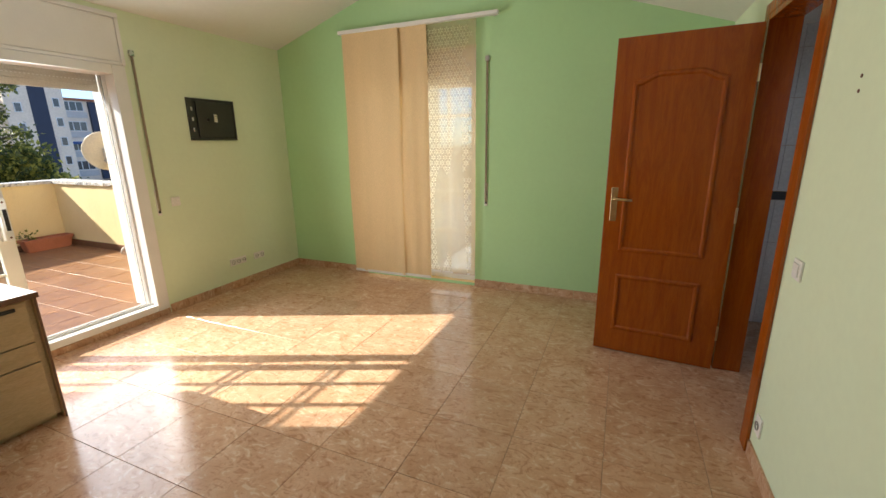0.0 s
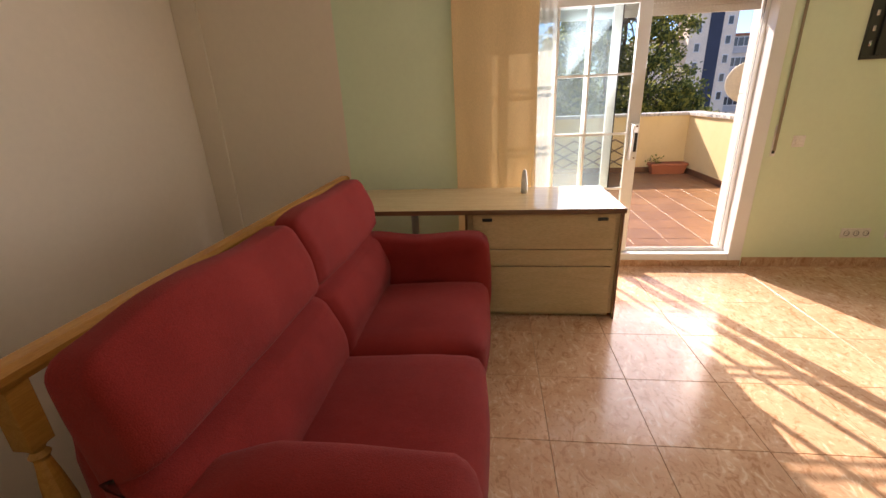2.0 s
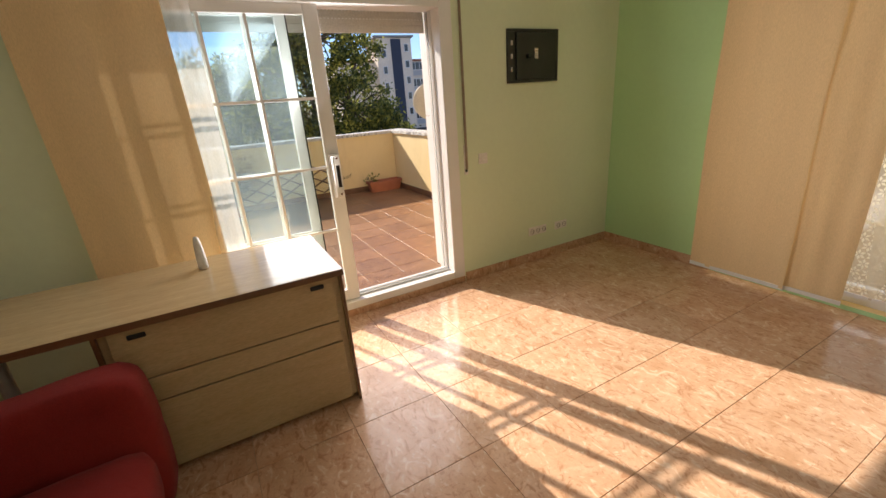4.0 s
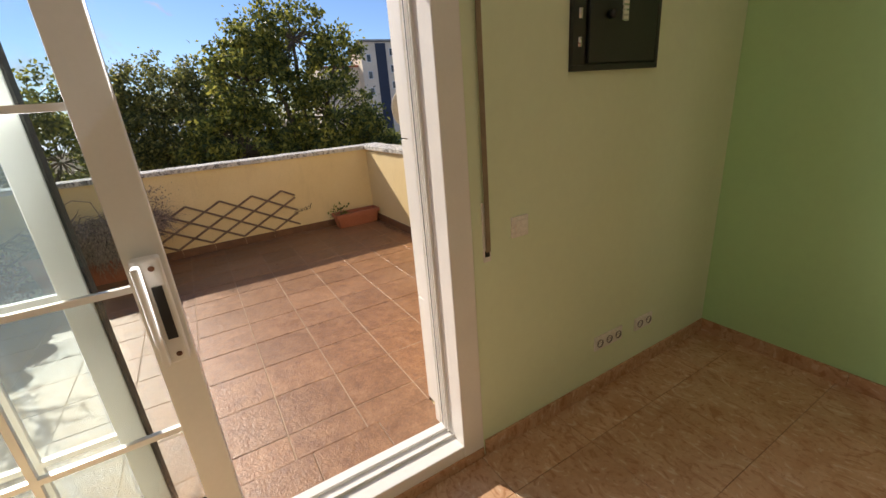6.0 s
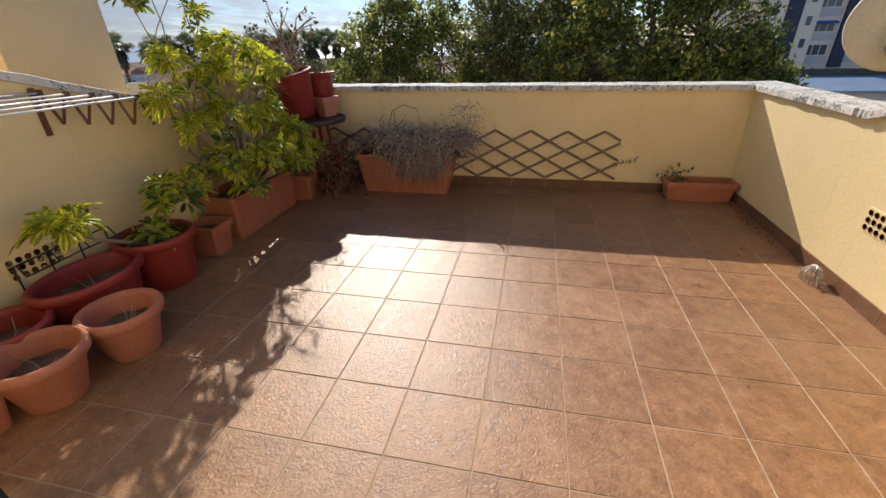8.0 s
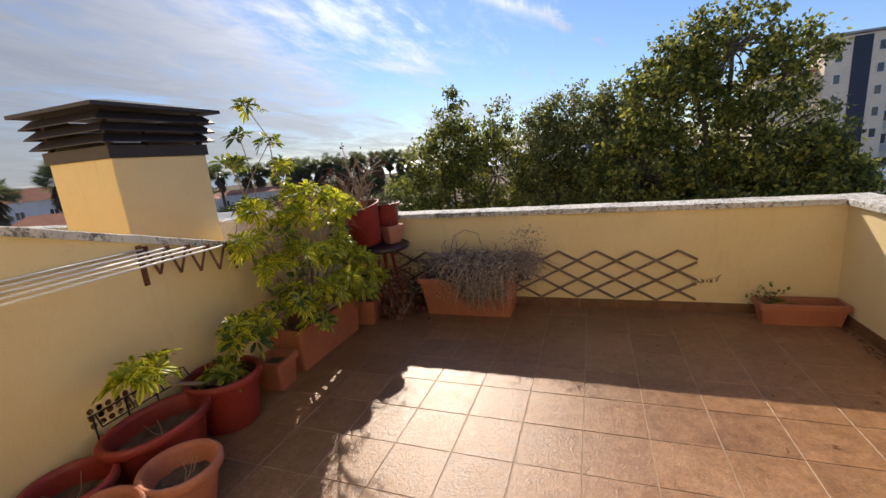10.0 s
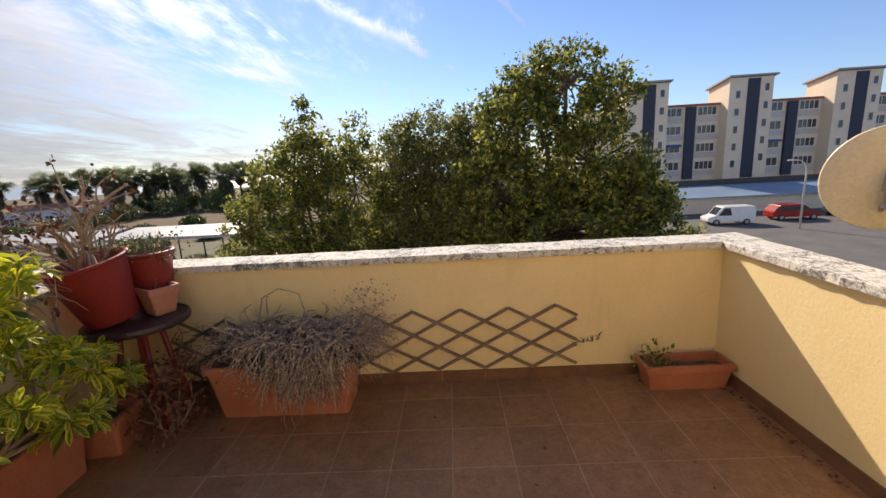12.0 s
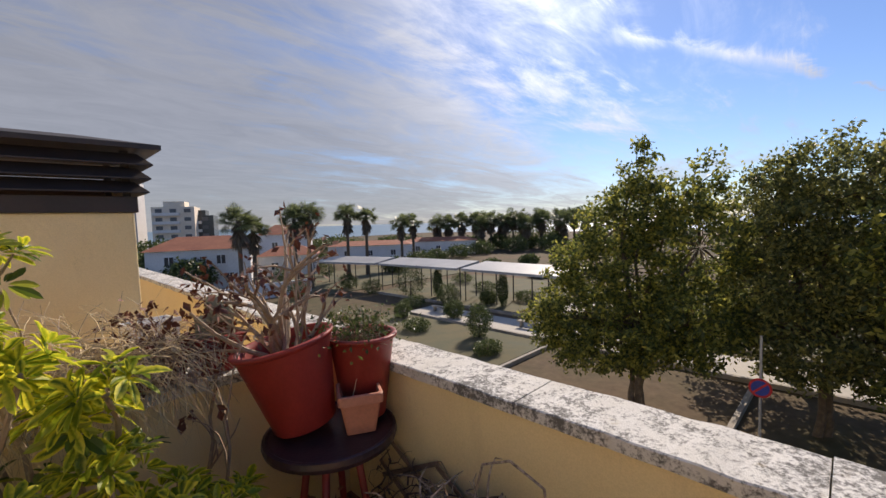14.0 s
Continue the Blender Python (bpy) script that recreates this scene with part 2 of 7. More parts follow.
def room_tile():
    k = Mat("marbled_floor_tile", 0.16, 0, 0.27)

    def shifted(scale):
        """Each tile is cut from another stretch of the pattern."""
        x = k.t.nodes.new("ShaderNodeVectorMath")
        k.link(k.pos(scale), x.inputs[0])
        k.link(k.rand(0.0, 40.0), x.inputs[1])
        return x.outputs[0]

    p = shifted((1, 1, 1))
    warp = k.noise(p, 5, 5, 0.6, 1.4)
    vein = k.noise(shifted((1, 1.7, 1)), 9.5, 5, 0.52, 2.6)
    fleck = k.noise(shifted((1.6, 1, 1)), 17, 4, 0.5, 2.2)
    fine = k.noise(p, 70, 4, 0.6)
    c = k.ramp(warp, (0.32, (0.53, 0.31, 0.18)), (0.55, (0.61, 0.385, 0.245)), (0.75, (0.67, 0.455, 0.31)))
    c = k.mix(k.map(vein, 0.56, 0.64, 0, 0.62), c, (0.39, 0.185, 0.09))
    c = k.mix(k.map(fleck, 0.60, 0.67, 0, 0.5), c, (0.42, 0.21, 0.11))
    c = k.mix(k.map(vein, 0.42, 0.34, 0, 0.45), c, (0.80, 0.66, 0.49))
    c = k.bright(c, k.map(fine, 0.3, 0.7, 0.93, 1.06))
    c = k.bright(c, k.rand(0.95, 1.05))
    k.colour(c)
    k.rough(k.map(vein, 0.3, 0.7, 0.13, 0.22))
    k.bump(k.noise(p, 9, 3, 0.5), 0.03, 0.004)
    return k.m


M_TILE = room_tile()
M_GROUT = grainy("beige_grout", (0.42, 0.29, 0.19), (0.50, 0.37, 0.26), 8, 120, 0.9, 0.2).m


def terrace_tile():
    k = Mat("brown_rustic_tile", 0.38, 0, 0.5)
    p = k.pos()
    big = k.noise(p, 1.6, 6, 0.65, 0.5)
    mid = k.noise(p, 16, 6, 0.68)
    fine = k.noise(p, 75, 5, 0.7)
    c = k.ramp(mid, (0.30, (0.20, 0.098, 0.044)), (0.52, (0.295, 0.150, 0.068)), (0.72, (0.375, 0.205, 0.10)))
    c = k.mix(k.map(big, 0.5, 0.75, 0, 0.5), c, (0.40, 0.235, 0.13))
    c = k.mix(k.map(k.noise(p, 3.4, 7, 0.72, 0.8), 0.55, 0.72, 0, 0.35), c, (0.17, 0.085, 0.042))
    c = k.bright(c, k.map(fine, 0.3, 0.7, 1.2, 0.76))
    c = k.bright(c, k.rand(0.88, 1.12))
    k.colour(c)
    k.rough(k.map(mid, 0.3, 0.7, 0.29, 0.45))
    k.bump(k.math("ADD", k.math("MULTIPLY", k.noise(p, 42, 4, 0.6), 0.65), k.math("MULTIPLY", k.noise(p, 105, 4, 0.65), 0.8)), 0.7, 0.005)
    return k.m


M_TERRACE = terrace_tile()
M_GROUT_OUT = grainy("brown_grout", (0.36, 0.25, 0.16), (0.50, 0.38, 0.27), 6, 120, 0.9, 0.2).m
M_SKIRT_OUT = grainy("brown_skirting_tile", (0.15, 0.07, 0.035), (0.23, 0.11, 0.055), 9, 70, 0.5, 0.3).m
M_REVEAL = grainy("white_reveal_tile", (0.83, 0.82, 0.78), (0.86, 0.85, 0.81), 5, 60, 0.35, 0.02, vary=0.15).m
M_BATH = grainy("white_bathroom_tile", (0.72, 0.73, 0.73), (0.78, 0.79, 0.79), 4, 60, 0.2, 0.03).m
M_BLACK = grainy("black_plastic", (0.012, 0.012, 0.012), (0.022, 0.022, 0.022), 8, 90, 0.4, 0.05).m
M_RUBBER = grainy("black_rubber", (0.01, 0.01, 0.01), (0.02, 0.02, 0.02), 9, 90, 0.7, 0.1).m
M_STEEL = grainy("brushed_steel", (0.55, 0.55, 0.54), (0.66, 0.65, 0.63), 12, 140, 0.28, 0.03, 1.0).m
M_BRASS = grainy("aged_brass", (0.55, 0.42, 0.20), (0.68, 0.54, 0.30), 12, 120, 0.3, 0.03, 1.0).m
M_SWITCH = grainy("cream_plastic", (0.84, 0.82, 0.76), (0.88, 0.86, 0.80), 9, 90, 0.35, 0.02).m
M_STRAP = grainy("brown_shutter_strap", (0.25, 0.20, 0.13), (0.33, 0.27, 0.18), 20, 260, 0.8, 0.4).m
M_SAFE = grainy("dark_grey_steel", (0.018, 0.022, 0.02), (0.03, 0.034, 0.03), 6, 150, 0.42, 0.1).m
M_SLAT = grainy("cream_shutter_slat", (0.66, 0.62, 0.54), (0.72, 0.68, 0.60), 7, 90, 0.45, 0.05).m


def wood(name, a, b, rough, axis=(1, 1, 14), fine=30.0):
    k = Mat(name, rough, 0, 0.5)
    p = k.pos(axis, local=False)
    ring = k.noise(p, 2.2, 6, 0.6, 1.6)
    pore = k.noise(p, fine, 4, 0.6)
    c = k.ramp(ring, (0.3, a), (0.7, b))
    c = k.bright(c, k.map(pore, 0.3, 0.7, 0.86, 1.1))
    k.colour(c)
    k.bump(pore, 0.08, 0.002)
    return k.m


M_DOOR = wood("reddish_brown_veneer", (0.26, 0.050, 0.002), (0.37, 0.088, 0.004), 0.25, (9, 9, 0.9))
M_RAIL = wood("varnished_pine", (0.45, 0.20, 0.042), (0.57, 0.28, 0.065), 0.26, (1.2, 12, 12))
M_DARKWOOD = wood("dark_stair_wood", (0.10, 0.035, 0.012), (0.17, 0.06, 0.022), 0.35, (1.2, 10, 10))
M_DESK = wood("maple_laminate", (0.50, 0.37, 0.20), (0.58, 0.45, 0.26), 0.30, (12, 1.2, 6))
M_DESKTOP = wood("maple_desktop", (0.50, 0.36, 0.19), (0.59, 0.44, 0.25), 0.16, (9, 0.8, 6))
M_DESKEDGE = wood("walnut_edge", (0.14, 0.07, 0.03), (0.20, 0.10, 0.045), 0.4, (6, 1, 6))


def fabric(name, a, b, scale=320.0, rough=0.9, bump=0.5):
    k = Mat(name, rough, 0, 0.2)
    p = k.pos()
    big = k.noise(p, 3.0, 4, 0.6)
    th = k.noise(p, scale, 2, 0.6)
    c = k.ramp(big, (0.3, a), (0.7, b))
    c = k.bright(c, k.map(th, 0.3, 0.7, 0.82, 1.14))
    k.colour(c)
    k.b.inputs["Sheen Weight"].default_value = 0.06
    k.b.inputs["Sheen Roughness"].default_value = 0.5
    k.bump(k.math("ADD", th, k.math("MULTIPLY", k.noise(p, 14, 4, 0.6), 1.4)), bump, 0.004)
    return k.m


M_SOFA = fabric("dark_red_chenille", (0.205, 0.0155, 0.0135), (0.275, 0.024, 0.020))


def sheer(name, col, trans, opacity, pattern=False, colour2=(0.8, 0.74, 0.62)):
    """Cloth that lets light through; with a pattern, petals of dense weave on a thin net."""
    k = Mat(name, 0.9, 0, 0.1)
    p = k.pos()
    weave = k.noise(k.pos((1, 1, 0.25)), 260, 2, 0.6)
    wide = k.noise(k.pos((6, 6, 0.5)), 1.4, 3, 0.5)
    c = k.ramp(wide, (0.3, col), (0.7, tuple(x * 1.06 for x in col)))
    c = k.bright(c, k.map(weave, 0.3, 0.7, 0.92, 1.06))
    k.colour(c)
    k.bump(weave, 0.2, 0.002)
    tl = k.n("ShaderNodeBsdfTranslucent")
    k.link(c, tl.inputs["Color"])
    mx = k.n("ShaderNodeMixShader")
    mx.inputs[0].default_value = trans
    k.link(k.b.outputs[0], mx.inputs[1])
    k.link(tl.outputs[0], mx.inputs[2])
    out = k.t.nodes["Material Output"]
    tp = k.n("ShaderNodeBsdfTransparent")
    mx2 = k.n("ShaderNodeMixShader")
    mx2.inputs[0].default_value = opacity
    k.link(tp.outputs[0], mx2.inputs[1])
    k.link(mx.outputs[0], mx2.inputs[2])
    k.link(mx2.outputs[0], out.inputs["Surface"])
    return k.m


M_PANEL = sheer("cream_panel_cloth", (0.80, 0.60, 0.34), 0.045, 0.998)
M_LACE = sheer("cream_lace", (0.86, 0.80, 0.66), 0.72, 0.90)
M_NET = sheer("thin_net", (0.86, 0.82, 0.74), 0.6, 0.34)
M_LACENET = sheer("tan_net", (0.74, 0.60, 0.41), 0.42, 0.56)


def glass(name, tint=(0.93, 0.97, 0.96), rough=0.0):
    """A thin pane: mostly clear, with a mirror-like sheen at the edge of view."""
    k = Mat(name)
    tp = k.n("ShaderNodeBsdfTransparent")
    tp.inputs[0].default_value = (*tint, 1)
    gl = k.n("ShaderNodeBsdfGlossy", Roughness=rough)
    fr = k.n("ShaderNodeFresnel", IOR=1.5)
    mx = k.n("ShaderNodeMixShader")
    k.link(fr.outputs[0], mx.inputs[0])
    k.link(tp.outputs[0], mx.inputs[1])
    k.link(gl.outputs[0], mx.inputs[2])
    k.link(mx.outputs[0], k.t.nodes["Material Output"].inputs["Surface"])
    return k.m


M_GLASS = glass("window_glass")


def dusty_glass():
    """Clear glass with a film of dried dust that scatters some light."""
    m = glass("dusty_window_glass", (0.86, 0.93, 0.95))
    t = m.node_tree
    out = t.nodes["Material Output"]
    clear = out.inputs["Surface"].links[0].from_socket
    dust = t.nodes.new("ShaderNodeBsdfTranslucent")
    dust.inputs[0].default_value = (0.66, 0.80, 0.88, 1)
    grime = t.nodes.new("ShaderNodeTexNoise")
    grime.inputs["Scale"].default_value = 2.5
    grime.inputs["Detail"].default_value = 7.0
    share = t.nodes.new("ShaderNodeMapRange")
    share.inputs["From Min"].default_value, share.inputs["From Max"].default_value = 0.3, 0.7
    share.inputs["To Min"].default_value, share.inputs["To Max"].default_value = 0.05, 0.13
    place = t.nodes.new("ShaderNodeNewGeometry")
    t.links.new(place.outputs["Position"], grime.inputs["Vector"])
    t.links.new(grime.outputs["Fac"], share.inputs["Value"])
    mix = t.nodes.new("ShaderNodeMixShader")
    t.links.new(share.outputs[0], mix.inputs[0])
    t.links.new(clear, mix.inputs[1])
    t.links.new(dust.outputs[0], mix.inputs[2])
    t.links.new(mix.outputs[0], out.inputs["Surface"])
    return m


M_DUSTGLASS = dusty_glass()
M_TERRA = grainy("terracotta_plastic", (0.40, 0.138, 0.074), (0.49, 0.18, 0.10), 5, 60, 0.6, 0.15).m
M_REDPOT = grainy("oxblood_plastic", (0.25, 0.028, 0.020), (0.33, 0.045, 0.032), 5, 60, 0.45, 0.1).m
M_BRICKRED = grainy("brick_red_plastic", (0.27, 0.027, 0.021), (0.35, 0.040, 0.030), 4, 60, 0.55, 0.15).m
M_POTPALE = grainy("pale_terracotta_plastic", (0.50, 0.20, 0.12), (0.58, 0.25, 0.16), 6, 70, 0.6, 0.1).m
M_SOIL = grainy("dry_soil", (0.09, 0.058, 0.036), (0.19, 0.13, 0.085), 14, 90, 0.95, 0.8, dist=0.02).m
M_RUST = grainy("rusty_iron", (0.09, 0.035, 0.018), (0.20, 0.085, 0.04), 30, 120, 0.75, 0.5).m
M_DARKIRON = grainy("dark_table_top", (0.030, 0.016, 0.018), (0.07, 0.04, 0.042), 12, 70, 0.4, 0.3).m
M_TRELLIS = wood("weathered_trellis", (0.15, 0.095, 0.062), (0.27, 0.19, 0.135), 0.8, (6, 2, 6))
M_STRAND = grainy("dead_stems", (0.13, 0.09, 0.065), (0.60, 0.48, 0.37), 45, 90, 0.9, 0.0).m
M_STRAW = grainy("pale_straw", (0.52, 0.40, 0.23), (0.70, 0.56, 0.35), 30, 90, 0.9, 0.0).m
# dark dead stems; also paints the shade between the planter's stems
M_TWIGDARK = grainy("dark_stems_and_gaps", (0.08, 0.055, 0.045), (0.18, 0.135, 0.105), 40, 160, 0.95, 0.9, dist=0.02).m
M_TWIG = grainy("bare_twig", (0.27, 0.195, 0.13), (0.43, 0.33, 0.235), 25, 110, 0.85, 0.2).m
M_DRYLEAF = grainy("dry_red_leaf", (0.10, 0.022, 0.012), (0.20, 0.07, 0.03), 25, 60, 0.7, 0.0).m
M_CACTUS = grainy("pale_cactus", (0.24, 0.24, 0.13), (0.38, 0.34, 0.20), 20, 90, 0.7, 0.4).m
M_CAP = grainy("brown_chimney_metal", (0.030, 0.022, 0.020), (0.05, 0.037, 0.033), 3, 70, 0.5, 0.08).m
M_DISH = grainy("cream_dish_enamel", (0.60, 0.51, 0.36), (0.68, 0.59, 0.43), 3, 50, 0.5, 0.05).m
M_GREYMETAL = grainy("grey_bracket", (0.30, 0.29, 0.27), (0.42, 0.40, 0.37), 14, 90, 0.45, 0.1, 0.6).m
M_ROD = grainy("white_rod", (0.76, 0.75, 0.71), (0.82, 0.81, 0.78), 9, 60, 0.35, 0.02).m


def leafy(name, dark, mid, light, share=0.25, trans=0.35, rough=0.42):
    """Leaves: each one its own shade, some of the light passing through."""
    k = Mat(name, rough, 0, 0.4)
    g = k.t.nodes.new("ShaderNodeNewGeometry")
    c = k.ramp(g.outputs["Random Per Island"], (0.0, dark), (0.55, mid), (1.0 - share * 0.5, light))
    k.colour(c)
    tl = k.n("ShaderNodeBsdfTranslucent")
    k.link(c, tl.inputs["Color"])
    mx = k.n("ShaderNodeMixShader")
    mx.inputs[0].default_value = trans
    k.link(k.b.outputs[0], mx.inputs[1])
    k.link(tl.outputs[0], mx.inputs[2])
    k.link(mx.outputs[0], k.t.nodes["Material Output"].inputs["Surface"])
    return k.m


def variegated():
    """Green leaves whose yellow grows from the margin inwards."""
    k = Mat("variegated_leaf", 0.36, 0, 0.5)
    a = k.t.nodes.new("ShaderNodeAttribute")
    a.attribute_name = "margin"
    g = k.t.nodes.new("ShaderNodeNewGeometry")
    green = k.ramp(g.outputs["Random Per Island"], (0.0, (0.11, 0.19, 0.015)), (1.0, (0.34, 0.40, 0.025)))
    fac = k.math("ADD", a.outputs["Fac"], k.map(k.noise(k.pos(), 70, 3, 0.6), 0.3, 0.7, -0.16, 0.16))
    c = k.mix(k.map(fac, 0.16, 0.62, 0, 1), green, (0.86, 0.79, 0.07))
    k.colour(c)
    tl = k.n("ShaderNodeBsdfTranslucent")
    k.link(c, tl.inputs["Color"])
    mx = k.n("ShaderNodeMixShader")
    mx.inputs[0].default_value = 0.5
    k.link(k.b.outputs[0], mx.inputs[1])
    k.link(tl.outputs[0], mx.inputs[2])
    k.link(mx.outputs[0], k.t.nodes["Material Output"].inputs["Surface"])
    return k.m


M_SCHEF = variegated()
M_SCHEFDARK = leafy("green_leaf", (0.05, 0.09, 0.016), (0.14, 0.20, 0.03), (0.36, 0.38, 0.06), 0.4, 0.45)
M_TREELEAF = leafy("tree_leaf", (0.055, 0.078, 0.025), (0.145, 0.172, 0.043), (0.40, 0.385, 0.08), 0.5, 0.55)
M_TREELEAF2 = leafy("tree_leaf_grey", (0.075, 0.092, 0.04), (0.165, 0.185, 0.068), (0.37, 0.355, 0.11), 0.5, 0.55)
M_PALMLEAF = leafy("palm_frond", (0.07, 0.09, 0.04), (0.13, 0.16, 0.07), (0.22, 0.25, 0.11), 0.3, 0.45)
M_PALMDEAD = leafy("dead_palm_skirt", (0.08, 0.06, 0.04), (0.14, 0.105, 0.07), (0.20, 0.155, 0.10), 0.3, 0.1)
M_BUSH = leafy("bush_leaf", (0.035, 0.055, 0.018), (0.08, 0.11, 0.03), (0.15, 0.18, 0.05), 0.3, 0.3)
M_BARK = grainy("bark", (0.075, 0.055, 0.038), (0.15, 0.115, 0.08), 6, 40, 0.9, 0.6, dist=0.03).m

# ---------------------------------------------------------------- building blocks


def obj(name, bm, material, smooth=False):
    me = bpy.data.meshes.new(name)
    bm.normal_update()
    bm.to_mesh(me)
    bm.free()
    for m in (material if isinstance(material, (list, tuple)) else [material]):
        me.materials.append(m)
    if smooth:
        me.polygons.foreach_set("use_smooth", [True] * len(me.polygons))
    return new(name, me)


def part(name, bm, material, parent, label="", smooth=False):
    """Links a bmesh as one mesh object under a thing or under a part."""
    ob = obj(name, bm, material, smooth)
    ob.parent = parent
    if label:
        ob["label"] = label
    return ob


def piece(name, mesh, parent, m):
    ob = new(name, mesh)
    ob.parent = parent
    ob.matrix_basis = m
    return ob


def thing(name, label, category, loc=(0, 0, 0), rz=0.0, group="", kind=""):
    ob = new(name)
    ob.empty_display_size = 0.1
    ob.matrix_basis = pose(*loc, 0, 0, rz)
    return tagged(ob, label, category, group, kind)


def structure(name, bm, material, label="", category="", smooth=False):
    return tagged(obj(name, bm, material, smooth), label, category, "", "structure")


def box(bm, x0, x1, y0, y1, z0, z1, bevel=0.0, seg=2, mi=0):
    vs = [bm.verts.new((x, y, z)) for x in (x0, x1) for y in (y0, y1) for z in (z0, z1)]
    fs = [bm.faces.new([vs[i] for i in f]) for f in
          ((0, 1, 3, 2), (4, 6, 7, 5), (0, 4, 5, 1), (2, 3, 7, 6), (0, 2, 6, 4), (1, 5, 7, 3))]
    for f in fs:
        f.material_index = mi
    if bevel:
        es = list({e for f in fs for e in f.edges})
        bmesh.ops.bevel(bm, geom=es, offset=bevel, segments=seg, profile=0.5, affect="EDGES")
    return fs


def boxes(*specs, bevel=0.0):
    bm = bmesh.new()
    for s in specs:
        box(bm, *s, bevel=bevel)
    return bm


def tube(bm, pts, radii, seg=6, cap=True):
    pts = [Vector(p) for p in pts]
    if isinstance(radii, (int, float)):
        radii = [radii] * len(pts)
    rings = []
    up = Vector((0, 0, 1))
    side = None
    for i, p in enumerate(pts):
        d = (pts[min(i + 1, len(pts) - 1)] - pts[max(i - 1, 0)])
        d = d.normalized() if d.length > 1e-9 else Vector((0, 0, 1))
        if side is None:
            side = d.cross(up) if abs(d.z) < 0.95 else d.cross(Vector((1, 0, 0)))
        side = side - d * side.dot(d)
        if side.length < 1e-6:
            side = d.orthogonal()
        side.normalize()
        oth = d.cross(side)
        rings.append([bm.verts.new(p + radii[i] * (math.cos(a) * side + math.sin(a) * oth))
                      for a in (2 * math.pi * k / seg for k in range(seg))])
    for a, b in zip(rings, rings[1:]):
        for k in range(seg):
            bm.faces.new((a[k], a[(k + 1) % seg], b[(k + 1) % seg], b[k]))
    if cap and seg > 2:
        bm.faces.new(rings[0][::-1])
        bm.faces.new(rings[-1])


def lathe(bm, profile, seg=28, centre=(0, 0, 0), sx=1.0, sy=1.0, close=False):
    """Turns a profile of (radius, height) round the upright through centre."""
    rings = []
    for r, z in profile:
        rings.append([bm.verts.new((centre[0] + sx * r * math.cos(a), centre[1] + sy * r * math.sin(a), centre[2] + z))
                      for a in (2 * math.pi * k / seg for k in range(seg))])
    for a, b in zip(rings, rings[1:]):
        for k in range(seg):
            bm.faces.new((a[k], a[(k + 1) % seg], b[(k + 1) % seg], b[k]))
    if close:
        bm.faces.new(rings[0][::-1])
        bm.faces.new(rings[-1])


def prism(bm, poly, axis, a, b, mi=0):
    """A polygon pushed along an axis from a to b; poly lies in the other two axes, in order."""
    def at(p, q):
        return {"x": (q, p[0], p[1]), "y": (p[0], q, p[1]), "z": (p[0], p[1], q)}[axis]
    lo = [bm.verts.new(at(p, a)) for p in poly]
    hi = [bm.verts.new(at(p, b)) for p in poly]
    n = len(poly)
    faces = [bm.faces.new(lo), bm.faces.new(hi[::-1])]
    for k in range(n):
        faces.append(bm.faces.new((lo[k], hi[k], hi[(k + 1) % n], lo[(k + 1) % n])))
    for f in faces:
        f.material_index = mi
    bmesh.ops.recalc_face_normals(bm, faces=faces)


def soft_box(x0, x1, y0, y1, z0, z1, cuts=5, puff=0.04, rnd=0.35, seed=0):
    """A stuffed cushion: a box pulled towards a rounded, slightly uneven body."""
    bm = bmesh.new()
    box(bm, -1, 1, -1, 1, -1, 1)
    bmesh.ops.subdivide_edges(bm, edges=bm.edges[:], cuts=cuts, use_grid_fill=True)
    c = Vector(((x0 + x1) / 2, (y0 + y1) / 2, (z0 + z1) / 2))
    h = Vector(((x1 - x0) / 2, (y1 - y0) / 2, (z1 - z0) / 2))
    r = min(h) * rnd * 2
    for vt in bm.verts:
        p = vt.co.copy()
        q = Vector([p[i] * h[i] for i in range(3)])
        core = Vector([max(-h[i] + r, min(h[i] - r, q[i])) for i in range(3)])
        d = q - core
        if d.length > 1e-9:
            q = core + d.normalized() * min(r, max(abs(d.x), abs(d.y), abs(d.z)))
        m = [abs(x) for x in p]
        k = m.index(max(m))
        fall = 1.0
        for i in range(3):
            if i != k:
                fall *= 1 - m[i] ** 2
        q[k] += math.copysign(puff * fall, p[k])
        q += noise.noise_vector((q + c) * 5 + Vector((seed, 0, 0))) * 0.006
        vt.co = c + q
    return bm


def ceil_z(x):
    return 3.055 - 0.325 * abs(x + 1.64)


# ---------------------------------------------------------------- the room
X0, X1, Y0, Y1 = -3.485, 0.80, -1.57, 4.463      # inner faces of the walls
XO = -3.90                                       # outer face of the terrace wall
DY0, DY1, DZ = 0.62, 2.812, 2.42                  # opening to the terrace


def sides(bm, test):
    for f in bm.faces:
        f.material_index = test(f.normal, f.calc_center_median())


bm = bmesh.new()
for y0, y1, z0, z1 in ((Y0 - 0.2, -0.325, 0 - 2.7, 2.47), (-0.325, DY0, -0.2, 2.47), (DY1, Y1, -0.2, 2.47), (DY0, DY1, DZ, 2.47), (DY0, DY1, -0.2, 0.02)):
    box(bm, XO, X0, y0, y1, z0, z1)
bm.normal_update()
sides(bm, lambda n, c: (2 if c.y < -0.325 else 1) if n.x > 0.5 else 0)
structure("wall_west", bm, [M_YELLOW, M_PALE, M_BEIGE], "pale green plastered wall with the terrace door", "wall")

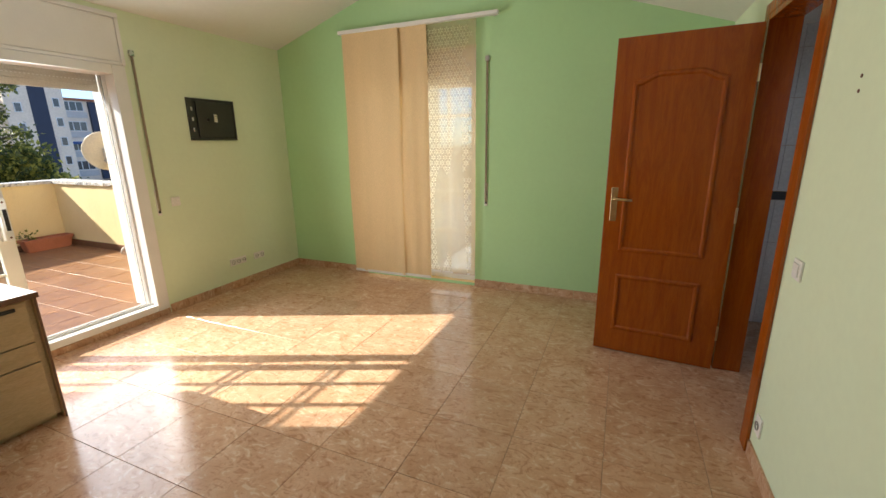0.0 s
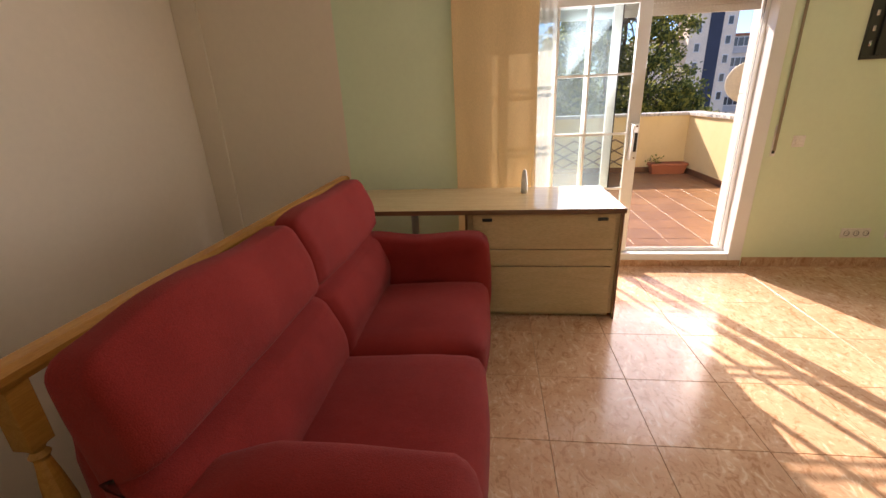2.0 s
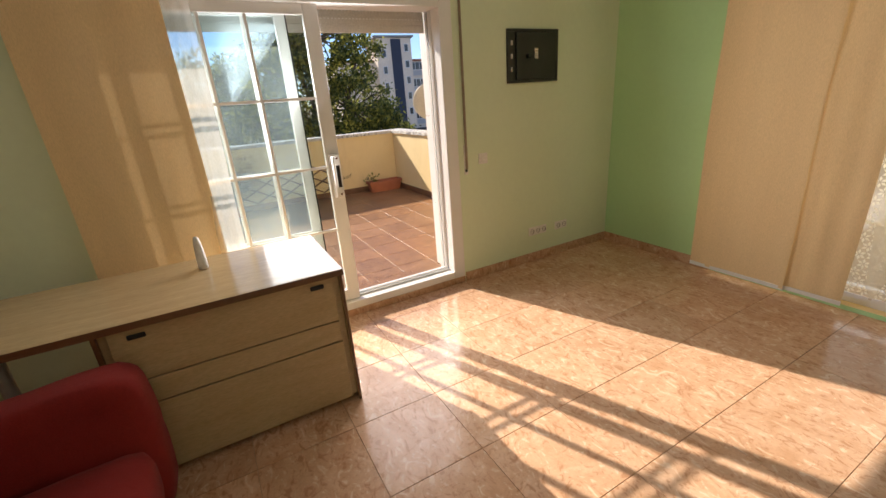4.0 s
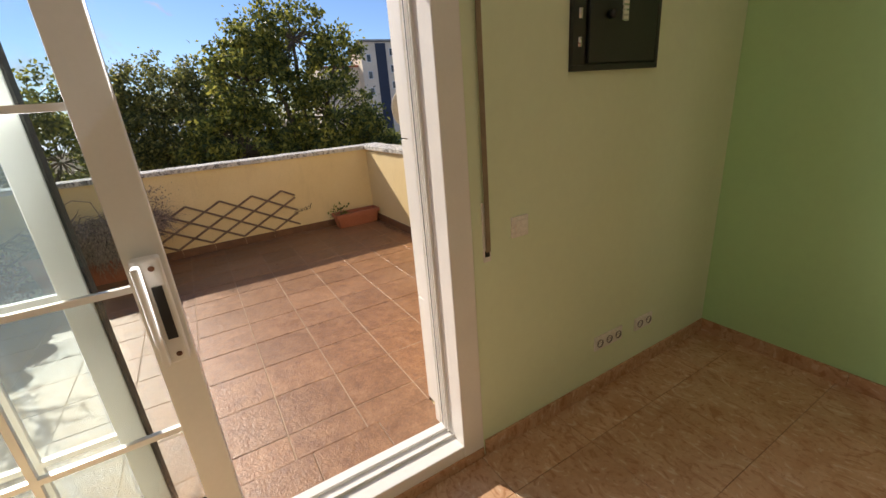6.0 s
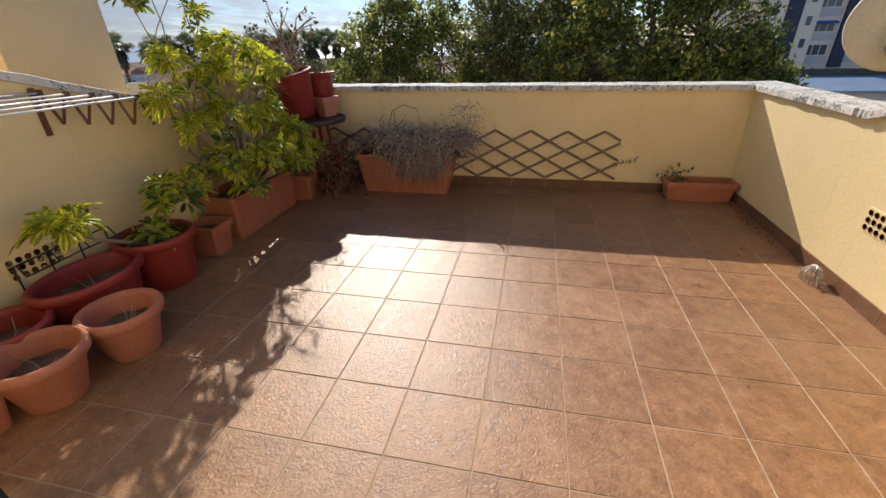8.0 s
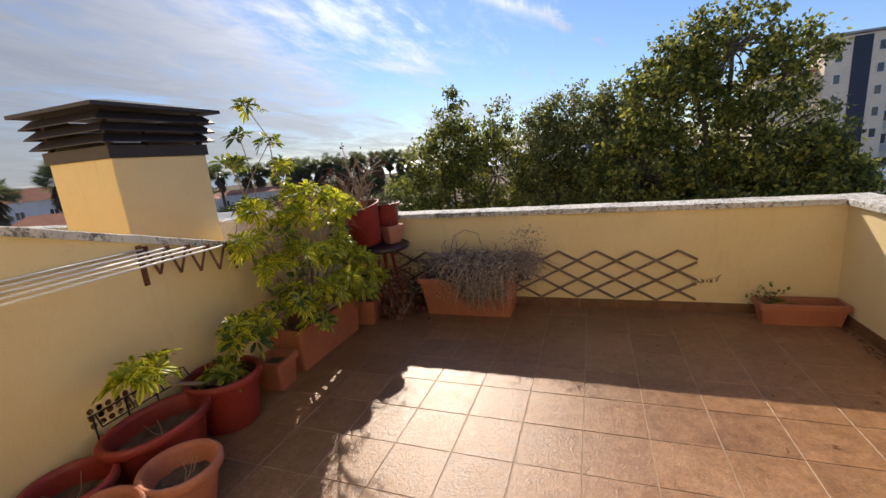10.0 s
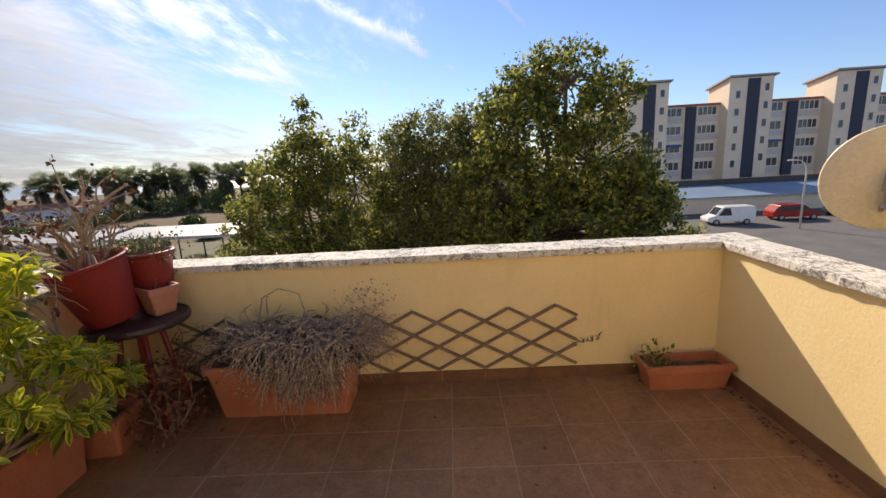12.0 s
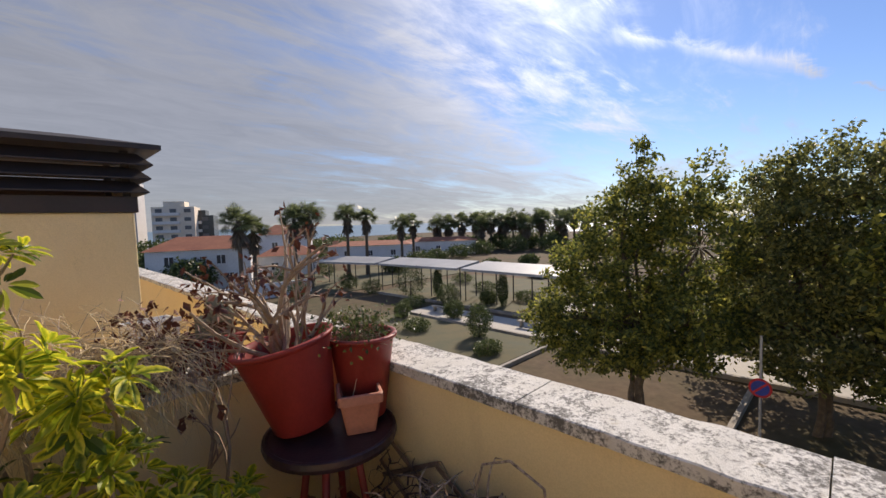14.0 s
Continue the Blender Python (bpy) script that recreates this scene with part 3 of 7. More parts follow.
bm = bmesh.new()
GX0, GX1, GZ1 = -2.46, -1.17, 2.30                # balcony door behind the panel curtains
for poly in (((X0 - 0.41, -0.2), (GX0, -0.2), (GX0, ceil_z(GX0)), (X0 - 0.41, ceil_z(X0 - 0.41))),
             ((GX0, GZ1), (GX1, GZ1), (GX1, ceil_z(GX1)), (-1.64, ceil_z(-1.64)), (GX0, ceil_z(GX0))),
             ((GX0, -0.2), (GX1, -0.2), (GX1, 0.03), (GX0, 0.03)),
             ((GX1, -0.2), (X1 + 0.12, -0.2), (X1 + 0.12, ceil_z(X1 + 0.12)), (GX1, ceil_z(GX1)))):
    prism(bm, poly, "y", Y1, Y1 + 0.2)
bm.normal_update()
sides(bm, lambda n, c: 1 if n.y < -0.5 else 0)
structure("wall_north", bm, [M_YELLOW, M_GREEN], "green painted gable wall with a curtained balcony door", "wall")

bm = bmesh.new()
OY0, OY1, OZ = 2.74, 3.52, 2.08                   # doorway to the bathroom
for y0, y1, z0, z1 in ((Y0 - 0.2, OY0, -2.7, ceil_z(X1)), (OY1, Y1, -0.2, ceil_z(X1)), (OY0, OY1, OZ, ceil_z(X1)), (OY0, OY1, -0.2, -0.02)):
    box(bm, X1, X1 + 0.12, y0, y1, z0, z1)
bm.normal_update()
sides(bm, lambda n, c: 1 if n.x > 0.5 else 0)
structure("wall_east", bm, [M_PALE, M_BATH], "pale green wall beside the brown wooden door", "wall")

bm = bmesh.new()
prism(bm, ((X0, -2.7), (X1, -2.7), (X1, ceil_z(X1)), (-1.64, ceil_z(-1.64)), (X0, ceil_z(X0))), "y", Y0 - 0.2, Y0)
structure("wall_south", bm, M_BEIGE, "plain beige wall of the stairwell", "wall")
structure("trim", boxes((X0, X0 + 0.02, Y0, Y0 + 0.20, -2.7, 2.45), bevel=0.004), M_BEIGE, "shallow beige pilaster in the stairwell corner", "pilaster")

bm = bmesh.new()
for xa, xb in ((X0 - 0.55, -1.64), (-1.64, X1 + 0.15)):
    prism(bm, ((xa, ceil_z(xa)), (xb, ceil_z(xb)), (xb, ceil_z(xb) + 0.16), (xa, ceil_z(xa) + 0.16)), "y", Y0 - 0.35, Y1 + 0.35)
structure("ceiling", bm, M_CEIL, "white sloping ceiling under the roof", "ceiling")

floor = structure("floor", boxes((X0, X1 + 0.12, -0.43, Y1, -0.2, -0.004)), M_GROUT, "glossy beige marbled tile floor", "floor")
structure("floor_stairwell", boxes((X0, X1, Y0, -0.43, -2.8, -2.7)), M_DARKWOOD, "dark floor at the foot of the stairs", "floor")
structure("wall_landing", boxes((X0, X1, -0.47, -0.432, -2.7, -0.21)), M_BEIGE, "beige face of the landing edge", "wall")


def tile_mesh(name, a, b, h, bev, material):
    bm = bmesh.new()
    v0 = [bm.verts.new(p) for p in ((0, 0, -h), (a, 0, -h), (a, b, -h), (0, b, -h))]
    v1 = [bm.verts.new(p) for p in ((0, 0, -bev), (a, 0, -bev), (a, b, -bev), (0, b, -bev))]
    v2 = [bm.verts.new(p) for p in ((bev, bev, 0), (a - bev, bev, 0), (a - bev, b - bev, 0), (bev, b - bev, 0))]
    for lo, hi in ((v0, v1), (v1, v2)):
        for k in range(4):
            bm.faces.new((lo[k], lo[(k + 1) % 4], hi[(k + 1) % 4], hi[k]))
    bm.faces.new(v2)
    me = bpy.data.meshes.new(name)
    bm.to_mesh(me)
    bm.free()
    me.materials.append(material)
    return me


def lay_tiles(parent, name, x0, x1, y0, y1, px, py, pitch, gap, z, material, h=0.01, bev=0.0015, tilt=0.0):
    """Lays square tiles over a rectangle; those at the border are cut to it."""
    cache = {}
    rng = random.Random(5)
    i0, i1 = math.floor((x0 - px) / pitch), math.ceil((x1 - px) / pitch)
    j0, j1 = math.floor((y0 - py) / pitch), math.ceil((y1 - py) / pitch)
    for i in range(i0, i1):
        for j in range(j0, j1):
            a, b = max(x0, px + i * pitch + gap / 2), min(x1, px + (i + 1) * pitch - gap / 2)
            c, d = max(y0, py + j * pitch + gap / 2), min(y1, py + (j + 1) * pitch - gap / 2)
            if b - a < 0.01 or d - c < 0.01:
                continue
            key = (round(b - a, 3), round(d - c, 3))
            if key not in cache:
                cache[key] = tile_mesh(name, key[0], key[1], h, bev, material)
            piece(name, cache[key], parent, pose(a, c, z + rng.uniform(-tilt, tilt) * 0.004, rng.uniform(-tilt, tilt), rng.uniform(-tilt, tilt), 0))


def skirting(name, parent, runs, z0, z1, thick, length, material, gap=0.002):
    """Rows of skirting tiles along walls; runs are (axis, fixed, from, to, side)."""
    for axis, fixed, a, b, s in runs:
        n = max(1, round((b - a) / length))
        step = (b - a) / n
        bm = bmesh.new()
        if axis == "x":
            box(bm, 0, step - gap, 0, s * thick, 0, z1 - z0, bevel=0.0)
        else:
            box(bm, 0, s * thick, 0, step - gap, 0, z1 - z0, bevel=0.0)
        bmesh.ops.recalc_face_normals(bm, faces=bm.faces[:])
        me = bpy.data.meshes.new(name)
        bm.to_mesh(me)
        bm.free()
        me.materials.append(material)
        for k in range(n):
            at = (a + k * step, fixed, z0) if axis == "x" else (fixed, a + k * step, z0)
            piece(name, me, parent, pose(*at))


# ---- terrace door: frame, two stacked leaves, shutter box, strap
window = tagged(new("window_1"), "white sliding terrace door with glazing bars, pushed open", "sliding door", "", "structure")
FX0, FX1 = -3.655, -3.475
part("window_frame", boxes((FX0, FX1, DY0, DY0 + 0.055, 0.05, 2.05), (FX0, FX1, DY1 - 0.097, DY1, 0.05, 2.05),
                           (FX0, FX1 - 0.002, DY0 + 0.055, DY1 - 0.097, 1.985, 2.05), (FX0, FX1 - 0.002, DY0 + 0.055, DY1 - 0.097, 0.05, 0.105),
                           (FX0 + 0.05, FX0 + 0.056, DY0 + 0.055, DY1 - 0.097, 0.105, 0.118), (FX0 + 0.10, FX0 + 0.106, DY0 + 0.055, DY1 - 0.097, 0.105, 0.118), bevel=0.004), M_WHITE, window)
for x in (FX0 + 0.036, FX0 + 0.050, FX0 + 0.066):
    part("jamb_rib", boxes((x, x + 0.007, DY1 - 0.108, DY1 - 0.0965, 0.108, 1.984), bevel=0.0015), M_WHITE, window)
part("rubber_seal", boxes((FX0 + 0.02, FX0 + 0.03, DY1 - 0.103, DY1 - 0.097, 0.11, 1.98)), M_RUBBER, window)
part("window_sill", boxes((X0 - 0.03, X0 + 0.012, DY0, DY1, 0.0, 0.05), bevel=0.004), M_TILE, window, "beige tile threshold under the frame")
part("shutter_box_cover", boxes((-3.50, FX1 - 0.004, DY0 + 0.03, DY1 - 0.02, 2.075, 2.385), bevel=0.006), M_WHITE, window, "white panel over the rolled shutter")
part("shutter_box_trim", boxes((-3.50, FX1 + 0.006, DY0 - 0.005, DY1 + 0.01, 2.388, 2.42), (-3.50, FX1 + 0.004, DY0, DY0 + 0.028, 2.052, 2.386), (-3.50, FX1 + 0.004, DY1 - 0.018, DY1 + 0.008, 2.052, 2.386), (-3.50, FX1 + 0.002, DY0 + 0.03, DY1 - 0.02, 2.052, 2.073), bevel=0.003), M_WHITE, window)


def leaf(name, x, ya, yb, stile_a, stile_b, columns, glazing=M_GLASS):
    lf = new(name)
    lf.parent = window
    z0, z1 = 0.112, 1.985
    part("sash", boxes((x - 0.02, x + 0.02, ya, ya + stile_a, z0, z1), (x - 0.02, x + 0.02, yb - stile_b, yb, z0, z1),
                       (x - 0.019, x + 0.019, ya + stile_a, yb - stile_b, z0, z0 + 0.08), (x - 0.019, x + 0.019, ya + stile_a, yb - stile_b, z1 - 0.055, z1), bevel=0.003), M_WHITE, lf)
    bars = bmesh.new()
    for y in columns:
        box(bars, x - 0.008, x + 0.008, y - 0.008, y + 0.008, z0 + 0.08, z1 - 0.055)
    for z in (0.64, 1.06, 1.48):
        box(bars, x - 0.0085, x + 0.0085, ya + stile_a, yb - stile_b, z - 0.008, z + 0.008)
    part("glazing_grid", bars, M_WHITE, lf)
    g = part("pane", boxes((x - 0.003, x + 0.003, ya + stile_a, yb - stile_b, z0 + 0.08, z1 - 0.055)), glazing, lf)
    g.visible_shadow = False
    return lf


inner = leaf("inner_leaf", -3.535, 0.84, 1.935, 0.06, 0.085, (1.08, 1.31, 1.54))
outer = leaf("outer_leaf", -3.605, 0.68, 1.76, 0.05, 0.06, (0.85, 1.07, 1.30, 1.53), M_DUSTGLASS)
part("rubber_strip", boxes((-3.628, -3.582, 1.76, 1.766, 0.12, 1.98), (-3.558, -3.556, 1.85, 1.935, 0.12, 1.98)), M_RUBBER, outer)
hb = boxes((-3.515, -3.478, 1.865, 1.925, 0.86, 1.14), bevel=0.006)
part("handle_plate", hb, M_WHITE, inner, "white lock plate with two screws")
part("handle_slot", boxes((-3.4776, -3.474, 1.893, 1.915, 0.93, 1.07), bevel=0.001), M_BLACK, inner)
part("handle_grip", boxes((-3.478, -3.445, 1.868, 1.885, 0.87, 1.13), bevel=0.005), M_WHITE, inner)
for z in (0.885, 1.115):
    bm = bmesh.new()
    lathe(bm, [(0.0, 0.002), (0.006, 0.002), (0.007, 0)], 10)
    bmesh.ops.rotate(bm, verts=bm.verts[:], matrix=Euler((0, radians(90), 0)).to_matrix())
    bmesh.ops.translate(bm, verts=bm.verts[:], vec=(-3.477, 1.905, z))
    part("screw", bm, M_RUST, inner)

shutter = thing("roller_shutter", "cream roller shutter, rolled up with its last perforated slats showing", "shutter", (-3.73, 0, 0))
for k in range(4):
    z = 1.868 + 0.048 * k
    bm = boxes((-0.008, 0.006, DY0 + 0.06, DY1 - 0.08, z, z + 0.0476), bevel=0.003)
    slat = part("slat", bm, M_SLAT, shutter)
    if k:
        # no holes are cut: white blocks paint the daylight seen through the slots
        bm = bmesh.new()
        for j in range(90):
            y = DY0 + 0.09 + j * 0.0235
            if y < DY1 - 0.1:
                box(bm, 0.0055, 0.0085, y, y + 0.011, z + 0.031, z + 0.037)
        part("slot", bm, M_REVEAL, slat, "row of slots, white for the daylight through them")
part("guide", boxes((-0.02, 0.02, DY0, DY0 + 0.04, 0.04, 2.1), bevel=0.002), M_WHITE, shutter)
part("guide", boxes((-0.02, 0.02, DY1 - 0.075, DY1 - 0.03, 0.04, 2.1), bevel=0.002), M_WHITE, shutter)

# tiles on the reveals of the opening
reveal = structure("reveal", boxes((XO, FX0, DY1 - 0.012, DY1 - 0.002, 0.04, DZ - 0.002)), M_GROUT_OUT, "white tiled reveal of the terrace door", "reveal")
for z0, z1 in ((0.04, 0.60), (0.604, 1.30), (1.304, 2.0), (2.004, 2.41)):
    part("reveal_tile", boxes((XO - 0.012, FX0 - 0.004, DY1 - 0.024, DY1 - 0.008, z0, z1), bevel=0.003), M_REVEAL, reveal)
    part("reveal_tile", boxes((XO - 0.012, FX0 - 0.004, DY0 + 0.002, DY0 + 0.016, z0, z1), bevel=0.003), M_REVEAL, reveal)

def shutter_strap(x, y, z0, z1, rz):
    s = thing("shutter_strap", "brown woven roller shutter strap hanging down the wall", "shutter strap", (x, y, z0), rz)
    part("strap", boxes((0.012, 0.0145, -0.010, 0.010, 0.02, z1 - z0), bevel=0.0005), M_STRAP, s)
    part("winder_plate", boxes((0.0, 0.006, -0.016, 0.016, -0.02, 0.20), bevel=0.002), M_SWITCH, s)
    part("slot", boxes((0.006, 0.0075, -0.010, 0.010, 0.0, 0.022)), M_BLACK, s)
    bm = boxes((0.0, 0.022, -0.018, 0.018, z1 - z0 - 0.01, z1 - z0 + 0.035), bevel=0.003)
    part("guide", bm, M_STEEL, s)
    return s


shutter_strap(X0, 2.875, 0.89, 2.14, 0)
shutter_strap(-1.06, Y1, 0.86, 2.16, -90)

# ---- balcony door behind the curtains
window_n = tagged(new("window_2"), "white glazed balcony door behind cream panel curtains", "balcony door", "", "structure")
yb = Y1 + 0.07
part("window_frame", boxes((GX0, GX0 + 0.07, yb, yb + 0.06, 0.03, GZ1), (GX1 - 0.07, GX1, yb, yb + 0.06, 0.03, GZ1), (-1.85, -1.75, yb, yb + 0.06, 0.03, GZ1 - 0.35),
                           (GX0 + 0.07, GX1 - 0.07, yb, yb + 0.06, GZ1 - 0.35, GZ1), (GX0 + 0.07, GX1 - 0.07, yb - 0.001, yb + 0.06, 0.03, 0.14), bevel=0.004), M_WHITE, window_n)
bm = bmesh.new()
for z in (0.55, 0.95, 1.35, 1.7):
    box(bm, GX0 + 0.07, GX1 - 0.07, yb + 0.018, yb + 0.036, z - 0.012, z + 0.012)
for x in (-2.12, -1.48):
    box(bm, x - 0.011, x + 0.011, yb + 0.016, yb + 0.038, 0.14, GZ1 - 0.35)
part("glazing_grid", bm, M_WHITE, window_n)
for xa, xb in ((GX0 + 0.07, -1.85), (-1.75, GX1 - 0.07)):
    g = part("pane", boxes((xa, xb, yb + 0.024, yb + 0.03, 0.14, GZ1 - 0.35)), M_GLASS, window_n)
    g.visible_shadow = False

# ---- bathroom seen through the doorway
structure("bathroom_floor", boxes((X1 + 0.12, 2.6, 2.2, 4.45, -0.2, 0.0)), M_TILE, "beige tile floor of the bathroom", "floor")
bm = bmesh.new()
box(bm, 2.6, 2.7, 2.1, 4.5, -0.2, 2.2)
box(bm, X1 + 0.12, 2.6, 4.45, 4.55, -0.2, 2.2)
for xa, xb, za, zb in ((X1 + 0.12, 1.35, -0.2, 2.2), (2.35, 2.6, -0.2, 2.2), (1.35, 2.35, -0.2, 1.0), (1.35, 2.35, 2.05, 2.2)):
    box(bm, xa, xb, 2.1, 2.2, za, zb)
bath_walls = structure("bathroom_wall", bm, M_GROUT, "white tiled bathroom walls with a black border strip", "wall")
structure("bathroom_ceiling", boxes((X1 + 0.12, 2.7, 2.1, 4.55, 2.2, 2.3)), M_CEIL, "white bathroom ceiling", "ceiling")
for j in range(8):
    for z0, z1 in ((0, 0.33), (0.333, 0.663), (0.666, 0.99), (1.06, 1.39), (1.393, 1.72), (1.723, 2.05), (2.053, 2.2)):
        part("bathroom_tile", boxes((2.588, 2.6, 2.2 + j * 0.283, 2.2 + j * 0.283 + 0.28, z0, z1)), M_BATH, bath_walls)
        if j < 6:
            part("bathroom_tile", boxes((X1 + 0.14 + j * 0.283, X1 + 0.14 + j * 0.283 + 0.28, 4.438, 4.45, z0, z1)), M_BATH, bath_walls)
part("border_strip", boxes((2.584, 2.6, 2.2, 4.436, 0.995, 1.055), (X1 + 0.14, 2.58, 4.434, 4.45, 0.995, 1.055)), M_BLACK, bath_walls, "glossy black border tiles")
tub = thing("bathtub", "white enamel bathtub along the tiled wall", "bathtub", (1.95, 3.3, 0))
bm = bmesh.new()
box(bm, -0.35, 0.60, -1.0, 1.1, 0.0, 0.50, bevel=0.03)
part("body", bm, M_WHITE, tub, smooth=False)
part("rim", boxes((-0.38, 0.62, -1.03, 1.13, 0.50, 0.53), bevel=0.012), M_WHITE, tub)
tap = thing("shower_tap", "chrome shower mixer on the bathroom wall", "tap", (1.55, 4.43, 1.25))
bm = bmesh.new()
tube(bm, [(-0.08, -0.05, 0), (0.08, -0.05, 0)], 0.022, 12)
tube(bm, [(0, -0.05, 0), (0, -0.12, -0.02)], 0.014, 10)
tube(bm, [(0, -0.05, 0), (0, 0.01, 0)], 0.016, 10)
part("mixer", bm, M_STEEL, tap, smooth=True)

# ---- bathroom door, open into the room
door = tagged(new("door_1"), "reddish-brown wooden panel door standing open", "door", "", "structure")
door.matrix_basis = pose(0.77, 3.475, 0.008, 0, 0, 175.5)
W, H, T = 0.72, 2.03, 0.036


def arch(x, half, rise):
    """The curved head of the upper panel."""
    q = max(0.0, 1 - abs(x) / half)
    return rise * (0.5 - 0.5 * math.cos(math.pi * min(1.0, q * 1.7)))


def panel_ring(bm, x0, x1, z0, z1, y, w, d, rise, sgn):
    """A moulded frame round a door panel."""
    n = 20
    cx, half = (x0 + x1) / 2, (x1 - x0) / 2
    loop = [(x0, z0), (x1, z0)] + [(x1 - (x1 - x0) * k / n, z1 + arch(x1 - (x1 - x0) * k / n - cx, half, rise)) for k in range(n + 1)]
    rings = []
    for inset, dep in ((0, 0), (w * 0.3, d), (w * 0.7, d), (w, 0)):
        sx, sz = (half - inset) / half, ((z1 - z0) / 2 - inset) / ((z1 - z0) / 2)
        mz = (z0 + z1) / 2
        rings.append([bm.verts.new((cx + (px - cx) * sx, y + sgn * dep, mz + (pz - mz) * sz)) for px, pz in loop])
    for a, b in zip(rings, rings[1:]):
        m = len(a)
        for k in range(m):
            bm.faces.new((a[k], a[(k + 1) % m], b[(k + 1) % m], b[k]))
    bmesh.ops.recalc_face_normals(bm, faces=bm.faces[:])


part("door_leaf", boxes((0, W, -T / 2, T / 2, 0, H), bevel=0.003), M_DOOR, door)
for sgn in (-1, 1):
    for z0, z1, rise in ((0.72, 1.78, 0.05), (0.16, 0.56, 0.0)):
        bm = bmesh.new()
        panel_ring(bm, 0.125, W - 0.105, z0, z1, sgn * T / 2, 0.030, 0.010, rise, sgn)
        part("panel_moulding", bm, M_DOOR, door)
for sgn in (-1, 1):
    bm = boxes((W - 0.075, W - 0.035, sgn * T / 2 - 0.003, sgn * T / 2 + 0.003, 0.92, 1.14), bevel=0.003)
    pl = part("handle_plate", bm, M_BRASS, door, "worn brass lock plate")
    bm = bmesh.new()
    y = sgn * (T / 2)
    tube(bm, [(W - 0.055, y, 1.07), (W - 0.055, y + sgn * 0.045, 1.07), (W - 0.07, y + sgn * 0.05, 1.07), (W - 0.165, y + sgn * 0.05, 1.067)], [0.008, 0.008, 0.009, 0.007], 10)
    part("lever", bm, M_BRASS, door, smooth=True)
for z in (0.25, 1.0, 1.78):
    bm = bmesh.new()
    tube(bm, [(-0.004, T / 2 + 0.004, z - 0.045), (-0.004, T / 2 + 0.004, z + 0.045)], 0.006, 8)
    part("hinge", bm, M_BRASS, door)
door_frame = structure("door_frame", boxes((X1 - 0.015, X1 + 0.135, OY0 - 0.0, OY0 + 0.03, 0, OZ), (X1 - 0.015, X1 + 0.135, OY1 - 0.03, OY1, 0, OZ), (X1 - 0.014, X1 + 0.134, OY0 + 0.03, OY1 - 0.03, OZ - 0.03, OZ),
                       (X1 - 0.016, X1 - 0.001, OY0 - 0.06, OY0 - 0.001, 0, OZ + 0.06), (X1 - 0.016, X1 - 0.001, OY1 + 0.001, OY1 + 0.06, 0, OZ + 0.06), (X1 - 0.016, X1 - 0.001, OY0, OY1, OZ + 0.001, OZ + 0.06), bevel=0.003), M_DOOR, "reddish-brown wooden door frame", "door frame")

# ---------------------------------------------------------------- furniture of the room
# panel curtains on a ceiling-high rail before the balcony door
def panel_curtain(x0, x1, y, z0, z1, axis, material, label, weight, wave=0.006, seed=1, lace=None):
    """A flat hanging cloth with a faint ripple and a weight bar at its foot."""
    t = thing("panel_curtain", label, "curtain", (0, 0, 0), 0, "panel curtains")
    bm = bmesh.new()
    nx, nz = 14, 40
    grid = []
    for j in range(nz + 1):
        row = []
        for i in range(nx + 1):
            a = x0 + (x1 - x0) * i / nx
            z = z0 + (z1 - z0) * j / nz
            off = wave * math.sin(5 * (a - x0) / (x1 - x0) * math.pi + seed) * (1 - 0.6 * j / nz) + 0.02 * noise.noise(Vector((a * 2 + seed, z * 0.7, 0)))
            sway = 0.012 * noise.noise(Vector((z * 1.1 + seed * 3, 0.5, 0)))
            row.append(bm.verts.new((a + sway, y + off, z) if axis == "x" else (y + off, a + sway, z)))
        grid.append(row)
    for j in range(nz):
        for i in range(nx):
            bm.faces.new((grid[j][i], grid[j][i + 1], grid[j + 1][i + 1], grid[j + 1][i]))
    part("cloth", bm, material, t, smooth=True)
    if weight:
        bm = boxes((x0, x1, y - 0.004, y + 0.004, z0 - 0.012, z0 + 0.014)) if axis == "x" else boxes((y - 0.004, y + 0.004, x0, x1, z0 - 0.012, z0 + 0.014))
        part("weight_bar", bm, M_WHITE, t, "white bar along the hem")
    if lace:
        lace(t)
    return t


def petals(t, a0, a1, z0, z1, y, axis, pitch=0.062, holes=()):
    """Six-petalled cut-outs sewn over the net, in a honeycomb."""
    bm = bmesh.new()
    rows = int((z1 - z0) / (pitch * 0.866))
    for j in range(rows):
        z = z0 + (j + 0.5) * pitch * 0.866
        cols = int((a1 - a0) / pitch)
        for i in range(cols):
            a = a0 + (i + 0.5 + 0.5 * (j % 2)) * pitch
            if a > a1 or any((a - hx) ** 2 + (z - hz) ** 2 < hr * hr for hx, hz, hr in holes):
                continue
            for k in range(6):
                th = math.pi / 3 * k + math.pi / 6
                pts = []
                for r, w in ((0.004, 0), (0.018, 0.0075), (0.034, 0), (0.018, -0.0075)):
                    pts.append((a + r * math.cos(th) - w * math.sin(th), z + r * math.sin(th) + w * math.cos(th)))
                bm.faces.new([bm.verts.new((p, y, q) if axis == "x" else (y, p, q)) for p, q in pts])
    part("petal_pattern", bm, M_LACE, t, "cream petal pattern")


